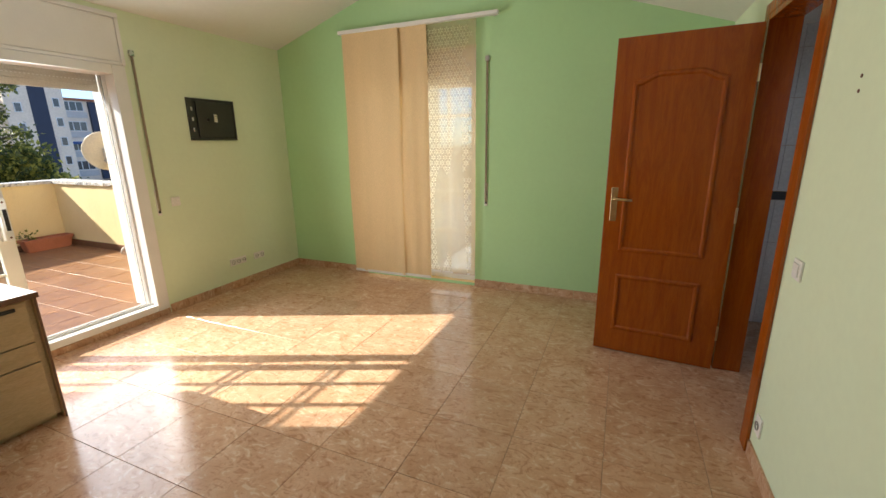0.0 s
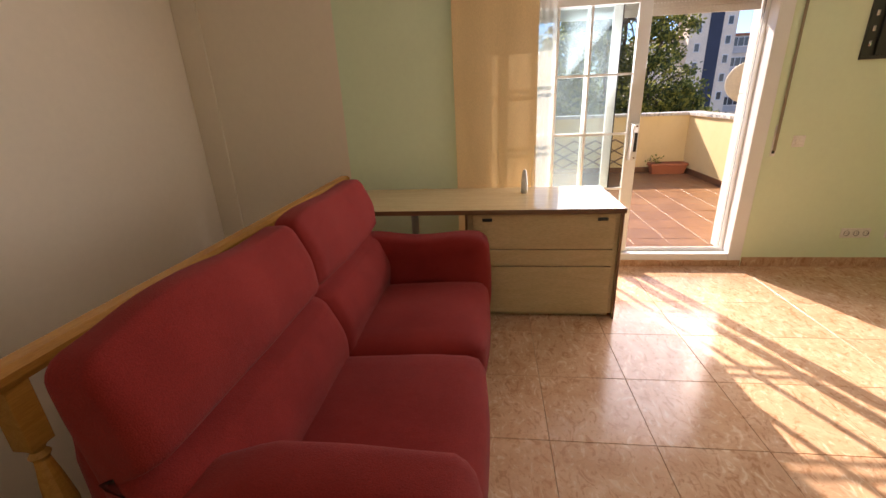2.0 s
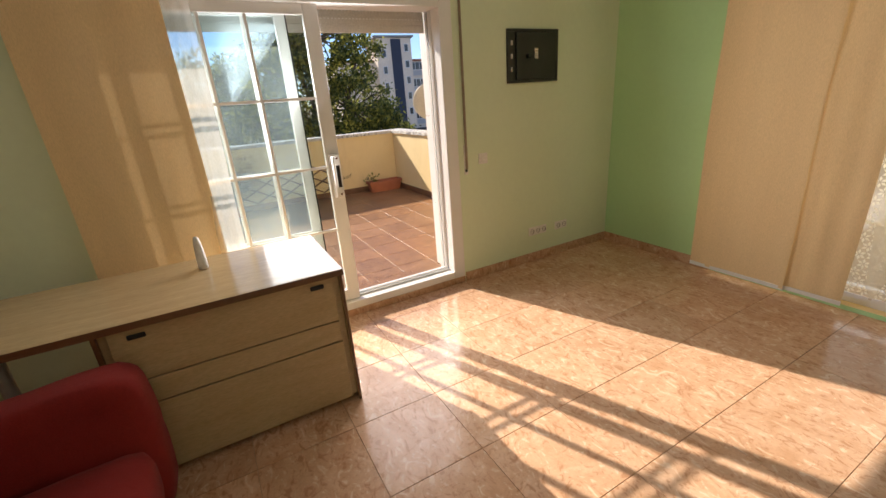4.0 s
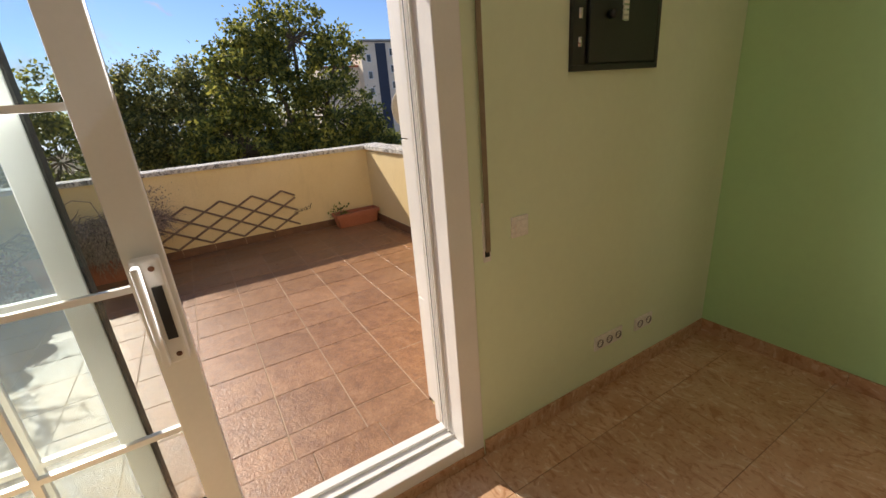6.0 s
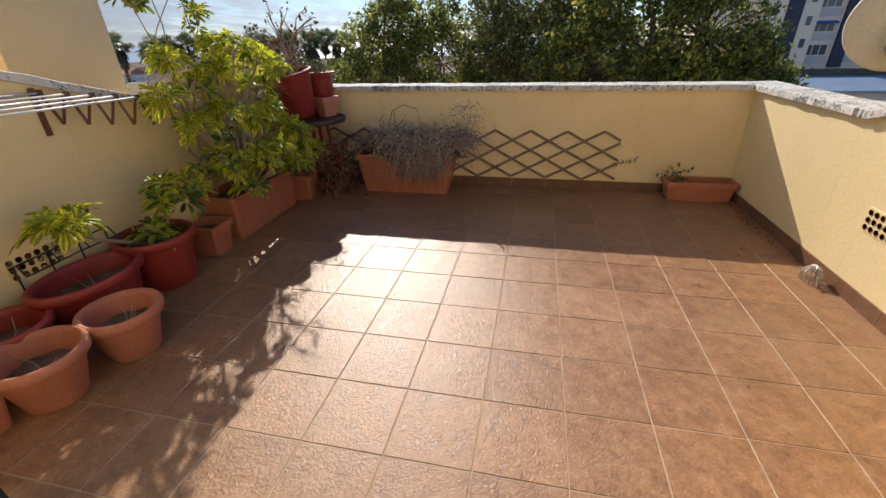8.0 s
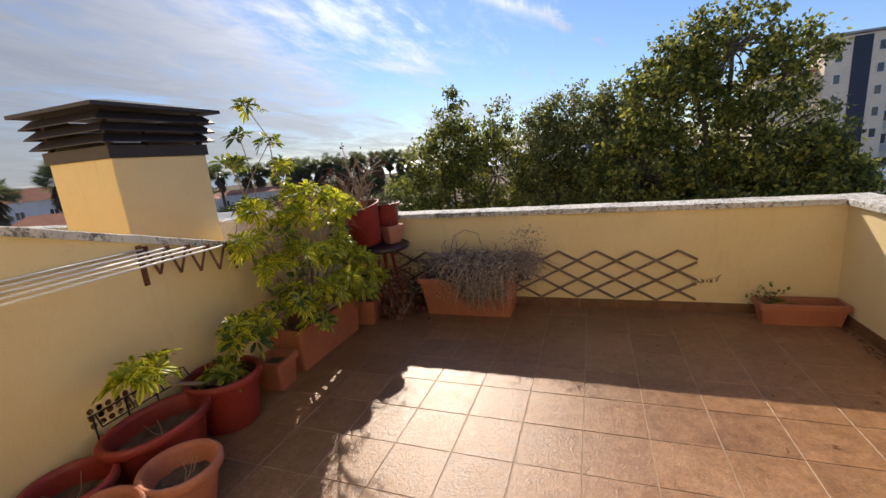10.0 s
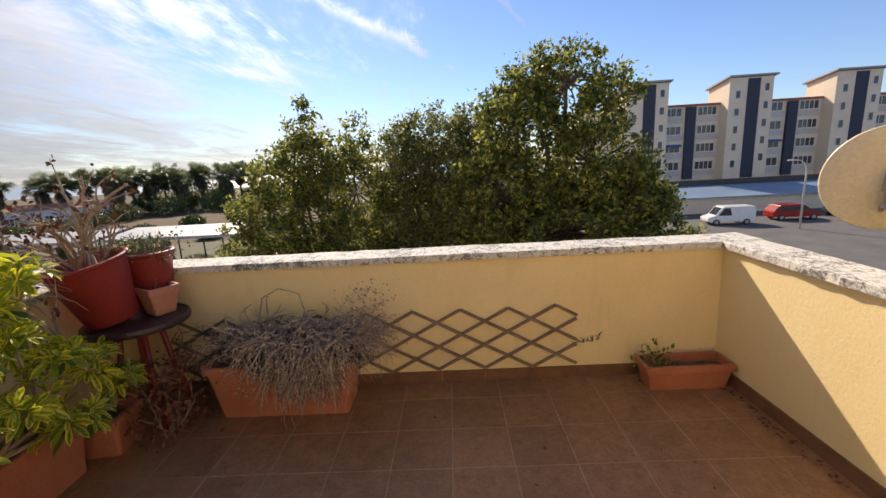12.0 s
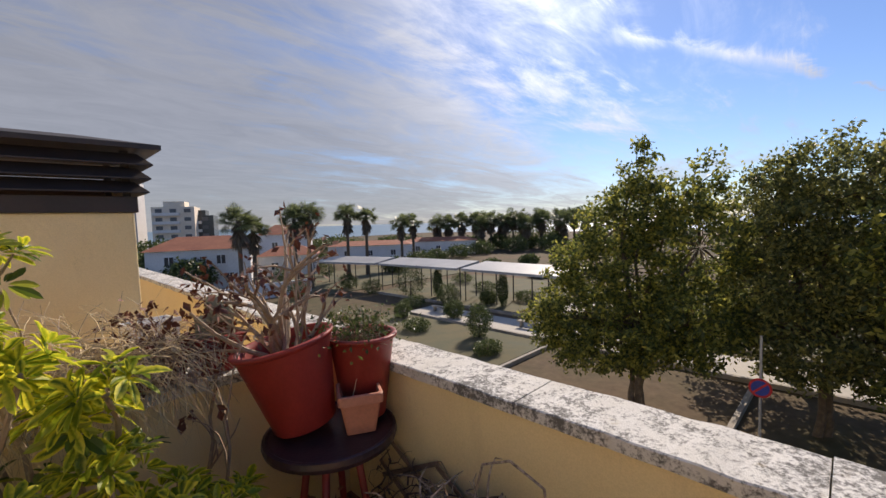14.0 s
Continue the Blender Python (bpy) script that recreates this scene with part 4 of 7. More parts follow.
CY = Y1 - 0.085
panel_curtain(-2.57, -1.93, CY, 0.055, 2.50, "x", M_PANEL, "plain cream fabric panel curtain on a rail", True, 0.006, 1)
panel_curtain(-1.95, -1.635, CY + 0.014, 0.06, 2.50, "x", M_PANEL, "narrow plain cream fabric panel curtain on a rail", True, 0.006, 4)
panel_curtain(-1.66, -1.15, CY + 0.03, 0.13, 2.50, "x", M_LACENET, "sheer cream panel curtain with a petal lattice pattern", True, 0.003, 7,
              lambda t: petals(t, -1.65, -1.20, 0.15, 2.48, CY + 0.026, "x", 0.062, ((-1.20, 2.2, 0.08), (-1.2, 1.15, 0.05))))
rail = thing("curtain_rail", "white metal curtain rail on the green wall", "curtain rail", (0, Y1, 0))
part("track", boxes((-2.60, -0.95, -0.10, -0.05, 2.50, 2.535), bevel=0.004), M_WHITE, rail)
for x in (-2.5, -1.8, -1.0):
    part("bracket", boxes((x - 0.012, x + 0.012, -0.06, 0, 2.51, 2.53)), M_STEEL, rail)

# beside the terrace door
panel_curtain(0.56, 1.165, X0 + 0.07, 0.06, 2.34, "y", M_PANEL, "cream fabric panel curtain beside the terrace door", True, 0.006, 2)
panel_curtain(1.150, 1.285, X0 + 0.055, 0.06, 2.34, "y", M_NET, "sheer white net panel curtain by the terrace door", True, 0.004, 5)
rail = thing("curtain_rail", "white metal curtain rail above the terrace door", "curtain rail", (X0, 0, 0))
part("track", boxes((0.04, 0.10, 0.5, 1.26, 2.34, 2.37), bevel=0.004), M_WHITE, rail)
for y in (0.6, 1.2):
    part("bracket", boxes((0.0, 0.05, y - 0.012, y + 0.012, 2.345, 2.365)), M_STEEL, rail)

# wall safe, switches and sockets
safe = thing("wall_safe", "dark grey steel safe set into the pale green wall", "safe", (X0, 3.52, 1.68))
part("body", boxes((-0.10, 0.006, -0.247, 0.247, -0.185, 0.185), bevel=0.002), M_BLACK, safe)
part("frame", boxes((0.006, 0.018, -0.247, 0.247, -0.185, -0.165), (0.006, 0.018, -0.247, 0.247, 0.165, 0.185), (0.006, 0.018, -0.247, -0.185, -0.165, 0.165), (0.006, 0.018, 0.225, 0.247, -0.165, 0.165), bevel=0.002), M_SAFE, safe)
lid = part("door", boxes((0.006, 0.020, -0.165, 0.220, -0.160, 0.160), bevel=0.003), M_SAFE, safe)
part("keypad", boxes((0.020, 0.024, 0.005, 0.04, -0.02, 0.055), bevel=0.001), M_STEEL, lid, "small grey keypad")
for k in range(4):
    part("key_row", boxes((0.024, 0.0255, 0.009, 0.036, -0.014 + k * 0.017, -0.004 + k * 0.017)), M_SWITCH, lid)
bm = bmesh.new()
tube(bm, [(0.02, -0.06, 0.0), (0.045, -0.06, 0.0)], [0.016, 0.014], 14)
part("knob", bm, M_BLACK, lid, smooth=True)
for z in (-0.09, -0.0, 0.09):
    bm = bmesh.new()
    tube(bm, [(0.012, -0.21, z - 0.016), (0.012, -0.21, z + 0.016)], 0.011, 10)
    part("bolt", bm, M_STEEL, safe, "bright locking bolt", True)


def wall_plate(name, label, category, x, y, z, rz, w=0.08, h=0.08, holes=0, rocker=False):
    t = thing(name, label, category, (x, y, z), rz)
    part("plate", boxes((0, 0.009, -w / 2, w / 2, -h / 2, h / 2), bevel=0.003), M_SWITCH, t)
    if rocker:
        r = boxes((0.009, 0.015, -w / 2 + 0.014, w / 2 - 0.014, -h / 2 + 0.014, h / 2 - 0.014), bevel=0.003)
        part("rocker", r, M_SWITCH, t)
    for k in range(holes):
        yy = (k - (holes - 1) / 2) * (w / holes)
        bm = bmesh.new()
        lathe(bm, [(0.021, 0.0), (0.021, 0.002), (0.018, 0.002), (0.018, -0.004), (0.0, -0.004)], 18)
        bmesh.ops.rotate(bm, verts=bm.verts[:], matrix=Euler((0, radians(90), 0)).to_matrix())
        bmesh.ops.translate(bm, verts=bm.verts[:], vec=(0.0125, yy, 0))
        s = part("socket", bm, M_GREYMETAL, t, smooth=False)
        part("pin_hole", boxes((0.0088, 0.0095, yy - 0.010, yy - 0.006, -0.003, 0.003), (0.0088, 0.0095, yy + 0.006, yy + 0.010, -0.003, 0.003)), M_BLACK, s)
    return t


wall_plate("light_switch", "cream rocker switch beside the terrace door", "switch", X0, 3.03, 0.972, 0, rocker=True)
wall_plate("wall_socket", "cream triple power socket above the skirting", "socket", X0, 3.585, 0.275, 0, 0.20, 0.075, 3)
wall_plate("wall_socket", "cream double socket plate above the skirting", "socket", X0, 3.86, 0.272, 0, 0.14, 0.072, 2)
wall_plate("light_switch", "white rocker switch beside the brown door", "switch", X1, 2.53, 0.95, 180, rocker=True)
wall_plate("wall_socket", "white telephone socket near the door frame", "socket", X1, 2.60, 0.20, 180, 0.07, 0.09, 1)
for z in (1.585, 1.63):
    n = thing("wall_plug", "small hole with a grey plug in the wall", "wall plug", (X1, 2.37, z), 180)
    bm = bmesh.new()
    tube(bm, [(-0.002, 0, 0), (0.002, 0, 0)], 0.006, 10)
    part("plug", bm, M_RUST, n)

# desk
desk = thing("desk", "pale maple laminate desk with dark edging and drawers", "desk", (-2.565, 1.61, 0), 0.0)
# local axes: -y runs along the desk's length, -x to its back
DL, DD = 1.82, 0.64
top = part("tabletop", boxes((-DD, 0, -DL, 0, 0.705, 0.735), bevel=0.004), M_DESKTOP, desk, "glossy pale maple top")
part("edge_band", boxes((0.0005, 0.003, -DL, 0, 0.706, 0.734), (-DD, 0, 0.0005, 0.003, 0.706, 0.734)), M_DESKEDGE, top, "dark brown edging")
part("drawer_body", boxes((-DD + 0.02, -0.045, -0.92, -0.015, 0.03, 0.704), bevel=0.002), M_DESK, desk)
part("plinth", boxes((-DD + 0.04, -0.07, -0.90, -0.03, 0.0, 0.03)), M_DESK, desk)
for z0, z1 in ((0.475, 0.695), (0.365, 0.469), (0.035, 0.357)):
    part("drawer_front", boxes((-0.045, -0.027, -0.89, -0.045, z0, z1), bevel=0.003), M_DESK, desk)
part("side_panel", boxes((-DD + 0.02, -0.022, -0.015, 0.0, 0.0, 0.704), bevel=0.002), M_DESK, desk)
part("edge_band", boxes((-0.0218, -0.020, -0.013, -0.002, 0.002, 0.702)), M_DESKEDGE, desk, "dark brown edging")
part("side_panel", boxes((-DD + 0.02, -0.022, -0.935, -0.92, 0.0, 0.704), bevel=0.002), M_DESKEDGE, desk)
for y in (-0.12, -0.80):
    h = bmesh.new()
    box(h, -0.026, -0.020, y - 0.03, y + 0.03, 0.655, 0.675, bevel=0.004)
    part("handle", h, M_BLACK, desk, "small dark recessed pull")
part("end_panel", boxes((-DD + 0.04, -0.08, -DL + 0.03, -DL + 0.05, 0.0, 0.704), bevel=0.002), M_DESK, desk)
bm = bmesh.new()
tube(bm, [(-0.30, -1.30, 0.0), (-0.30, -1.30, 0.704)], 0.025, 14)
part("leg", bm, M_WHITE, desk, "white metal leg", True)

# small white device left on the desk
gadget = thing("cordless_handset", "white plastic handset standing on the desk", "handset", (-3.02, 1.06, 0.7355), 20)
bm = bmesh.new()
lathe(bm, [(0.0, 0.0), (0.026, 0.0), (0.030, 0.01), (0.028, 0.06), (0.022, 0.12), (0.016, 0.15), (0.008, 0.158), (0.0, 0.16)], 20, sy=0.75)
part("body", bm, M_ROD, gadget, smooth=True)

# sofa along the banister
sofa = thing("sofa", "dark red fabric two-seat sofa with loose back cushions", "sofa", (-1.59, 0.0, 0))
# local x runs along the seat, y to the front
part("base", soft_box(-0.70, 0.70, -0.10, 0.76, 0.07, 0.25, 6, 0.01, 0.25), M_SOFA, sofa, smooth=True)


def seat_cushion(xa, xb, seed):
    """A seat cushion that dips a little towards the back."""
    bm = soft_box(xa, xb, 0.08, 0.81, 0.19, 0.415, 10, 0.022, 0.26, seed)
    for vt in bm.verts:
        vt.co.z -= 0.03 * max(0.0, (0.6 - vt.co.y) / 0.5)
    return bm


part("seat_cushion", seat_cushion(-0.70, -0.003, 2), M_SOFA, sofa, smooth=True)
part("seat_cushion", seat_cushion(0.003, 0.70, 8), M_SOFA, sofa, smooth=True)


def back_cushion(xa, xb, seed):
    """A leaning back cushion: a lumbar half below and a head half above a fold."""
    bm = soft_box(xa, xb, -0.10, 0.10, 0.33, 0.955, 34, 0.016, 0.24, seed)
    for vt in bm.verts:
        q = (vt.co.z - 0.33) / 0.625
        rear = min(1.0, max(0.0, 0.5 - vt.co.y / 0.2))
        if vt.co.y > 0.0:
            vt.co.y += 0.045 * math.exp(-((q - 0.26) / 0.20) ** 2) - 0.065 * math.exp(-((q - 0.53) / 0.034) ** 2) + 0.025 * math.exp(-((q - 0.76) / 0.15) ** 2)
        vt.co.y += 0.145 - 0.15 * q + 0.085 * q * rear
        if q > 0.6:
            vt.co.z += 0.010 * math.sin(9 * vt.co.x + seed)
    return bm


part("back_cushion", back_cushion(-0.865, -0.004, 3), M_SOFA, sofa, smooth=True)
part("back_cushion", back_cushion(0.004, 0.885, 9), M_SOFA, sofa, smooth=True)
part("backrest", soft_box(-0.80, 0.80, -0.16, -0.02, 0.08, 0.70, 6, 0.01, 0.3), M_SOFA, sofa, smooth=True)
for sx in (-1, 1):
    xa, xb = (0.69, 0.92) if sx > 0 else (-0.92, -0.69)
    bm = soft_box(xa, xb, 0.04, 0.815, 0.07, 0.645, 14, 0.02, 0.30, 5 + sx)
    for vt in bm.verts:
        if vt.co.z > 0.40:
            vt.co.x += sx * 0.012
            if sx < 0:
                vt.co.z -= 0.04 * math.exp(-((vt.co.y - 0.42) / 0.22) ** 2)
            else:
                vt.co.z -= 0.09 * max(0.0, (0.34 - vt.co.y) / 0.30)
            # the stuffed roll bulges over the side, with a tuck below it
            vt.co.x += sx * 0.018 * math.sin(math.pi * min(1.0, (vt.co.z - 0.40) / 0.24))
        elif vt.co.z > 0.34:
            vt.co.x -= (vt.co.x - (xa + xb) / 2) * 0.10
    part("armrest", bm, M_SOFA, sofa, smooth=True)
for x in (-0.75, 0.75):
    for y in (-0.05, 0.7):
        part("leg", boxes((x - 0.03, x + 0.03, y - 0.03, y + 0.03, 0, 0.08)), M_DARKWOOD, sofa)

# banister round the stairwell
banister = thing("banister", "varnished pine banister with turned balusters", "banister", (0, -0.385, 0))
bm = bmesh.new()
prism(bm, ((-0.035, 0.745), (0.035, 0.745), (0.045, 0.765), (0.045, 0.785), (0.025, 0.80), (-0.025, 0.80), (-0.045, 0.785), (-0.045, 0.765)), "x", X0, 0.72)
part("handrail", bm, M_RAIL, banister)
part("bottom_rail", boxes((X0, 0.72, -0.03, 0.03, 0.03, 0.07), bevel=0.004), M_RAIL, banister)
bal = bmesh.new()
box(bal, -0.028, 0.028, -0.028, 0.028, 0.07, 0.17, bevel=0.003)
lathe(bal, [(0.026, 0.17), (0.016, 0.185), (0.028, 0.20), (0.018, 0.215), (0.033, 0.27), (0.038, 0.33), (0.029, 0.42), (0.018, 0.50), (0.026, 0.515), (0.016, 0.53), (0.028, 0.55)], 16)
box(bal, -0.031, 0.031, -0.031, 0.031, 0.55, 0.745, bevel=0.003)
first = part("baluster", bal, M_RAIL, banister)
first.location = (X0 + 0.12, 0, 0)
for k in range(1, 27):
    b = new("baluster", first.data)
    b.parent = banister
    b.location = (X0 + 0.12 + k * 0.155, 0, 0)
part("newel_post", boxes((0.70, 0.78, -0.045, 0.045, 0.0, 0.86), bevel=0.006), M_RAIL, banister)

# stairs going down behind it
stairs = thing("staircase", "dark wooden staircase going down", "staircase", (0, 0, 0))
for k in range(12):
    z = -0.2 - 0.19 * k
    xa = -0.4 - 0.26 * k
    if xa - 0.29 > X0:
        part("tread", boxes((xa - 0.29, xa, Y0 + 0.02, -0.49, z - 0.04, z), bevel=0.006), M_DARKWOOD, stairs)
part("handrail", (lambda b: (tube(b, [(0.6, -1.45, 0.72), (-3.2, -1.45, -2.0)], 0.03, 10), b)[1])(bmesh.new()), M_DARKWOOD, stairs, "dark red-brown lower handrail", True)
for k in range(12):
    x = 0.25 - 0.26 * k
    zr = 0.72 - (0.6 - x) * 2.72 / 3.8
    bm = bmesh.new()
    tube(bm, [(x, -1.45, zr - 0.85), (x, -1.45, zr - 0.02)], 0.014, 8)
    part("baluster", bm, M_DARKWOOD, stairs, smooth=True)

# floor tiles and skirting of the room
lay_tiles(floor, "floor_tile", X0, X1 + 0.12, -0.43, Y1, -1.55, 1.51, 0.43, 0.0022, 0.0, M_TILE, 0.004, 0.0012)
base = tagged(new("baseboard"), "beige marbled tile skirting along the walls", "skirting", "", "structure")
skirting("skirting_tile", base, (("y", X0 + 0.001, -0.3, DY0 - 0.01, 1), ("y", X0 + 0.001, DY1 + 0.01, Y1 - 0.012, 1), ("x", Y1 - 0.001, X0, GX0, -1), ("x", Y1 - 0.001, GX1, X1, -1),
                                 ("y", X1 - 0.001, -0.43, OY0 - 0.07, -1), ("y", X1 - 0.001, OY1 + 0.07, Y1 - 0.012, -1)), 0.0, 0.075, 0.010, 0.33, M_TILE)

# ---------------------------------------------------------------- the terrace
TZ = 0.035                                     # top of its tiles
PX, PY0, PY1 = -7.55, -0.20, 4.00              # inner faces of the parapets
PTOP = 0.985


def rise(x):
    """Top of the side walls: level, then climbing towards the house."""
    return PTOP if x < -6.17 else PTOP + 0.285 * (x + 6.17)


terrace = structure("terrace_floor", boxes((PX - 0.25, XO, PY0, PY1, -0.25, TZ - 0.0022)), M_GROUT_OUT, "brown rustic tile terrace floor", "floor")
structure("wall_parapet", boxes((PX - 0.22, PX, -9.0, PY1 + 0.22, -6.3, PTOP - 0.045)), M_YELLOW, "yellow rendered terrace parapet", "parapet")
for name, ya, yb in (("wall_side_north", PY1, PY1 + 0.2), ("wall_side_south", PY0 - 0.2, PY0)):
    bm = bmesh.new()
    prism(bm, ((PX, -0.25), (XO, -0.25), (XO, rise(XO) - 0.045), (-6.17, PTOP - 0.045), (PX, PTOP - 0.045)), "y", ya, yb)
    structure(name, bm, M_YELLOW, "yellow rendered side wall of the terrace", "wall")


def stone_strip(bm, pts, w0, w1, t, seed, jag=0.006):
    """A coping slab swept along pts in x and z, with a slightly broken edge."""
    rng = random.Random(seed)
    prev = None
    for p in pts:
        a, b = rng.uniform(-jag, jag), rng.uniform(-jag, jag)
        c = rng.uniform(-jag, jag) * 0.4
        ring = [bm.verts.new(q) for q in ((p[0], w0 + a, p[1] - t), (p[0], w1 + b, p[1] - t), (p[0], w1 + b, p[1] + c - 0.004), (p[0], w1 + b - 0.006, p[1] + c), (p[0], w0 + a + 0.006, p[1] + c), (p[0], w0 + a, p[1] + c - 0.004))]
        if prev:
            for k in range(6):
                bm.faces.new((prev[k], ring[k], ring[(k + 1) % 6], prev[(k + 1) % 6]))
        else:
            bm.faces.new(ring)
        prev = ring
    bm.faces.new(prev[::-1])
    bmesh.ops.recalc_face_normals(bm, faces=bm.faces[:])


coping = tagged(new("coping"), "grey weathered stone coping on the parapets", "coping", "", "structure")
seed = 0
for ya, yb in ((PY1, PY1 + 0.2), (PY0 - 0.2, PY0)):
    xs = PX + 0.03
    while xs < XO - 0.02:
        xe = min(xs + 0.62, XO)
        if xs < -6.17 < xe:
            xe = -6.17
        bm = bmesh.new()
        stone_strip(bm, [(xs + 0.002 + (xe - xs - 0.004) * k / 8, rise(xs + (xe - xs) * k / 8)) for k in range(9)], ya - 0.03, yb + 0.03, 0.045, seed)
        part("coping_stone", bm, M_COPING, coping)
        seed += 1
        xs = xe
ys = -9.0
while ys < PY1 + 0.22:
    ye = min(ys + 0.83, PY1 + 0.24)
    bm = bmesh.new()
    stone_strip(bm, [(ys + 0.002 + (ye - ys - 0.004) * k / 10, PTOP) for k in range(11)], -0.03, 0.25, 0.045, seed)
    bmesh.ops.rotate(bm, verts=bm.verts[:], matrix=Euler((0, 0, radians(90))).to_matrix())
    bmesh.ops.translate(bm, verts=bm.verts[:], vec=(PX, 0, 0))
    part("coping_stone", bm, M_COPING, coping)
    seed += 1
    ys = ye

# ---- chimneys behind the side walls


def chimney(x0, x1, y0, y1, zb, zc, over=0.12):
    t = thing("chimney", "yellow rendered chimney with a louvred dark metal cap", "chimney", ((x0 + x1) / 2, (y0 + y1) / 2, zb))
    a, b = (x1 - x0) / 2, (y1 - y0) / 2
    h = zc - zb
    part("shaft", boxes((-a, a, -b, b, 0, h), bevel=0.01), M_YELLOW, t)
    part("band", boxes((-a - 0.02, a + 0.02, -b - 0.02, b + 0.02, h, h + 0.10), bevel=0.004), M_CAP, t)
    for k in range(3):
        z = h + 0.12 + k * 0.085
        bm = bmesh.new()
        o0, o1 = 0.035 + k * 0.012, 0.075 + k * 0.012
        ring = []
        for o, zz in ((o1, z), (o1, z + 0.008), (o0 - 0.03, z + 0.075), (o0 - 0.03, z + 0.067)):
            ring.append([bm.verts.new((sx * (a + o), sy * (b + o), zz)) for sx, sy in ((-1, -1), (1, -1), (1, 1), (-1, 1))])
        for i in range(4):
            p, q = ring[i], ring[(i + 1) % 4]
            for j in range(4):
                bm.faces.new((p[j], p[(j + 1) % 4], q[(j + 1) % 4], q[j]))
        bmesh.ops.recalc_face_normals(bm, faces=bm.faces[:])
        part("louvre", bm, M_CAP, t)
    for sx in (-1, 1):
        for sy in (-1, 1):
            part("post", boxes((sx * (a - 0.03) - 0.02, sx * (a - 0.03) + 0.02, sy * (b - 0.03) - 0.02, sy * (b - 0.03) + 0.02, h + 0.10, h + 0.40)), M_CAP, t)
    bm = bmesh.new()
    o = over + 0.02
    lo = [bm.verts.new((sx * (a + o), sy * (b + o), h + 0.385)) for sx, sy in ((-1, -1), (1, -1), (1, 1), (-1, 1))]
    mid = [bm.verts.new((sx * (a + o), sy * (b + o), h + 0.415)) for sx, sy in ((-1, -1), (1, -1), (1, 1), (-1, 1))]
    hi = [bm.verts.new((sx * (a - 0.25), sy * (b - 0.25), h + 0.50)) for sx, sy in ((-1, -1), (1, -1), (1, 1), (-1, 1))]
    for p, q in ((lo, mid), (mid, hi)):
        for j in range(4):
            bm.faces.new((p[j], p[(j + 1) % 4], q[(j + 1) % 4], q[j]))
    bm.faces.new(hi)
    bm.faces.new(lo[::-1])
    part("cap_roof", bm, M_CAP, t)
    return t


chimney(-6.84, -5.95, -2.24, -1.44, 0.0, 1.76)
chimney(-6.71, -5.94, 4.47, 5.25, 0.0, 1.93)
structure("roof_south", boxes((PX, XO, -9.0, PY0 - 0.2, -0.25, 0.0)), M_TERRACE, "neighbouring terrace floor", "floor")
structure("roof_north", boxes((PX, XO, PY1 + 0.2, 9.0, -0.25, 0.0)), M_TERRACE, "neighbouring terrace floor", "floor")
structure("wall_parapet_north", boxes((PX - 0.22, PX, PY1 + 0.22, 9.0, -6.3, 0.35)), M_YELLOW, "lower yellow parapet beyond the side wall", "parapet")
structure("facade", boxes((XO - 0.01, XO + 0.4, -9.0, Y0 - 0.2, -6.3, 2.5), (XO - 0.01, XO + 0.4, Y1 + 0.2, 9.0, -6.3, 2.5)), M_YELLOW, "yellow rendered house front", "facade")

# ---- satellite dish on the chimney
dish = thing("satellite_dish", "cream satellite dish on a grey wall bracket", "satellite dish", (-7.02, 4.50, 1.375))
aim = Vector((-0.80, 0.52, 0.22)).to_track_quat("Z", "Y").to_matrix().to_4x4()
bm = bmesh.new()
R = 0.285
lathe(bm, [(0.0, 0.0), (0.10, 0.005), (0.2, 0.02), (0.25, 0.033), (R, 0.045), (R + 0.008, 0.051), (R, 0.056), (0.25, 0.042), (0.2, 0.028), (0.1, 0.013), (0.0, 0.008)], 48)
bmesh.ops.transform(bm, matrix=aim, verts=bm.verts[:])
part("reflector", bm, M_DISH, dish, smooth=True)
bm = bmesh.new()
box(bm, -0.04, 0.04, -0.06, 0.06, -0.05, -0.003, bevel=0.006)
box(bm, -0.03, 0.03, -0.13, -0.05, -0.09, -0.02, bevel=0.006)
bmesh.ops.transform(bm, matrix=aim, verts=bm.verts[:])
part("bracket", bm, M_GREYMETAL, dish, "weathered grey mounting bracket")
bm = bmesh.new()
tube(bm, [(0.04, -0.03, -0.10), (0.05, 0.02, 0.0), (0.10, 0.06, 0.13), (0.20, 0.10, 0.18), (0.31, 0.12, 0.18)], 0.018, 10)
part("arm", bm, M_GREYMETAL, dish, smooth=True)
bm = bmesh.new()
tube(bm, [(0.02, -0.06, -0.12), (-0.25, 0.2, -0.26), (-0.5, 0.36, -0.1)], 0.012, 8)
part("feed_arm", bm, M_GREYMETAL, dish)

# ---- trellis on the parapet
trellis = thing("trellis", "weathered brown expanding wooden trellis on the parapet", "trellis", (PX, 0, 0))
rng = random.Random(3)


def lath(bm, y0, z0, y1, z1, x, w=0.021, t=0.007):
    d = Vector((0, y1 - y0, z1 - z0)).normalized()
    n = Vector((0, -d.z, d.y)) * (w / 2)
    vs = []
    for px in (x, x + t):
        for p, q in ((y0, z0), (y1, z1)):
            for s in (-1, 1):
                vs.append(bm.verts.new(Vector((px, p, q)) + s * n))
    for f in ((0, 1, 3, 2), (4, 6, 7, 5), (0, 4, 5, 1), (2, 3, 7, 6), (0, 2, 6, 4), (1, 5, 7, 3)):
        bm.faces.new([vs[i] for i in f])
    bmesh.ops.recalc_face_normals(bm, faces=bm.faces[:])


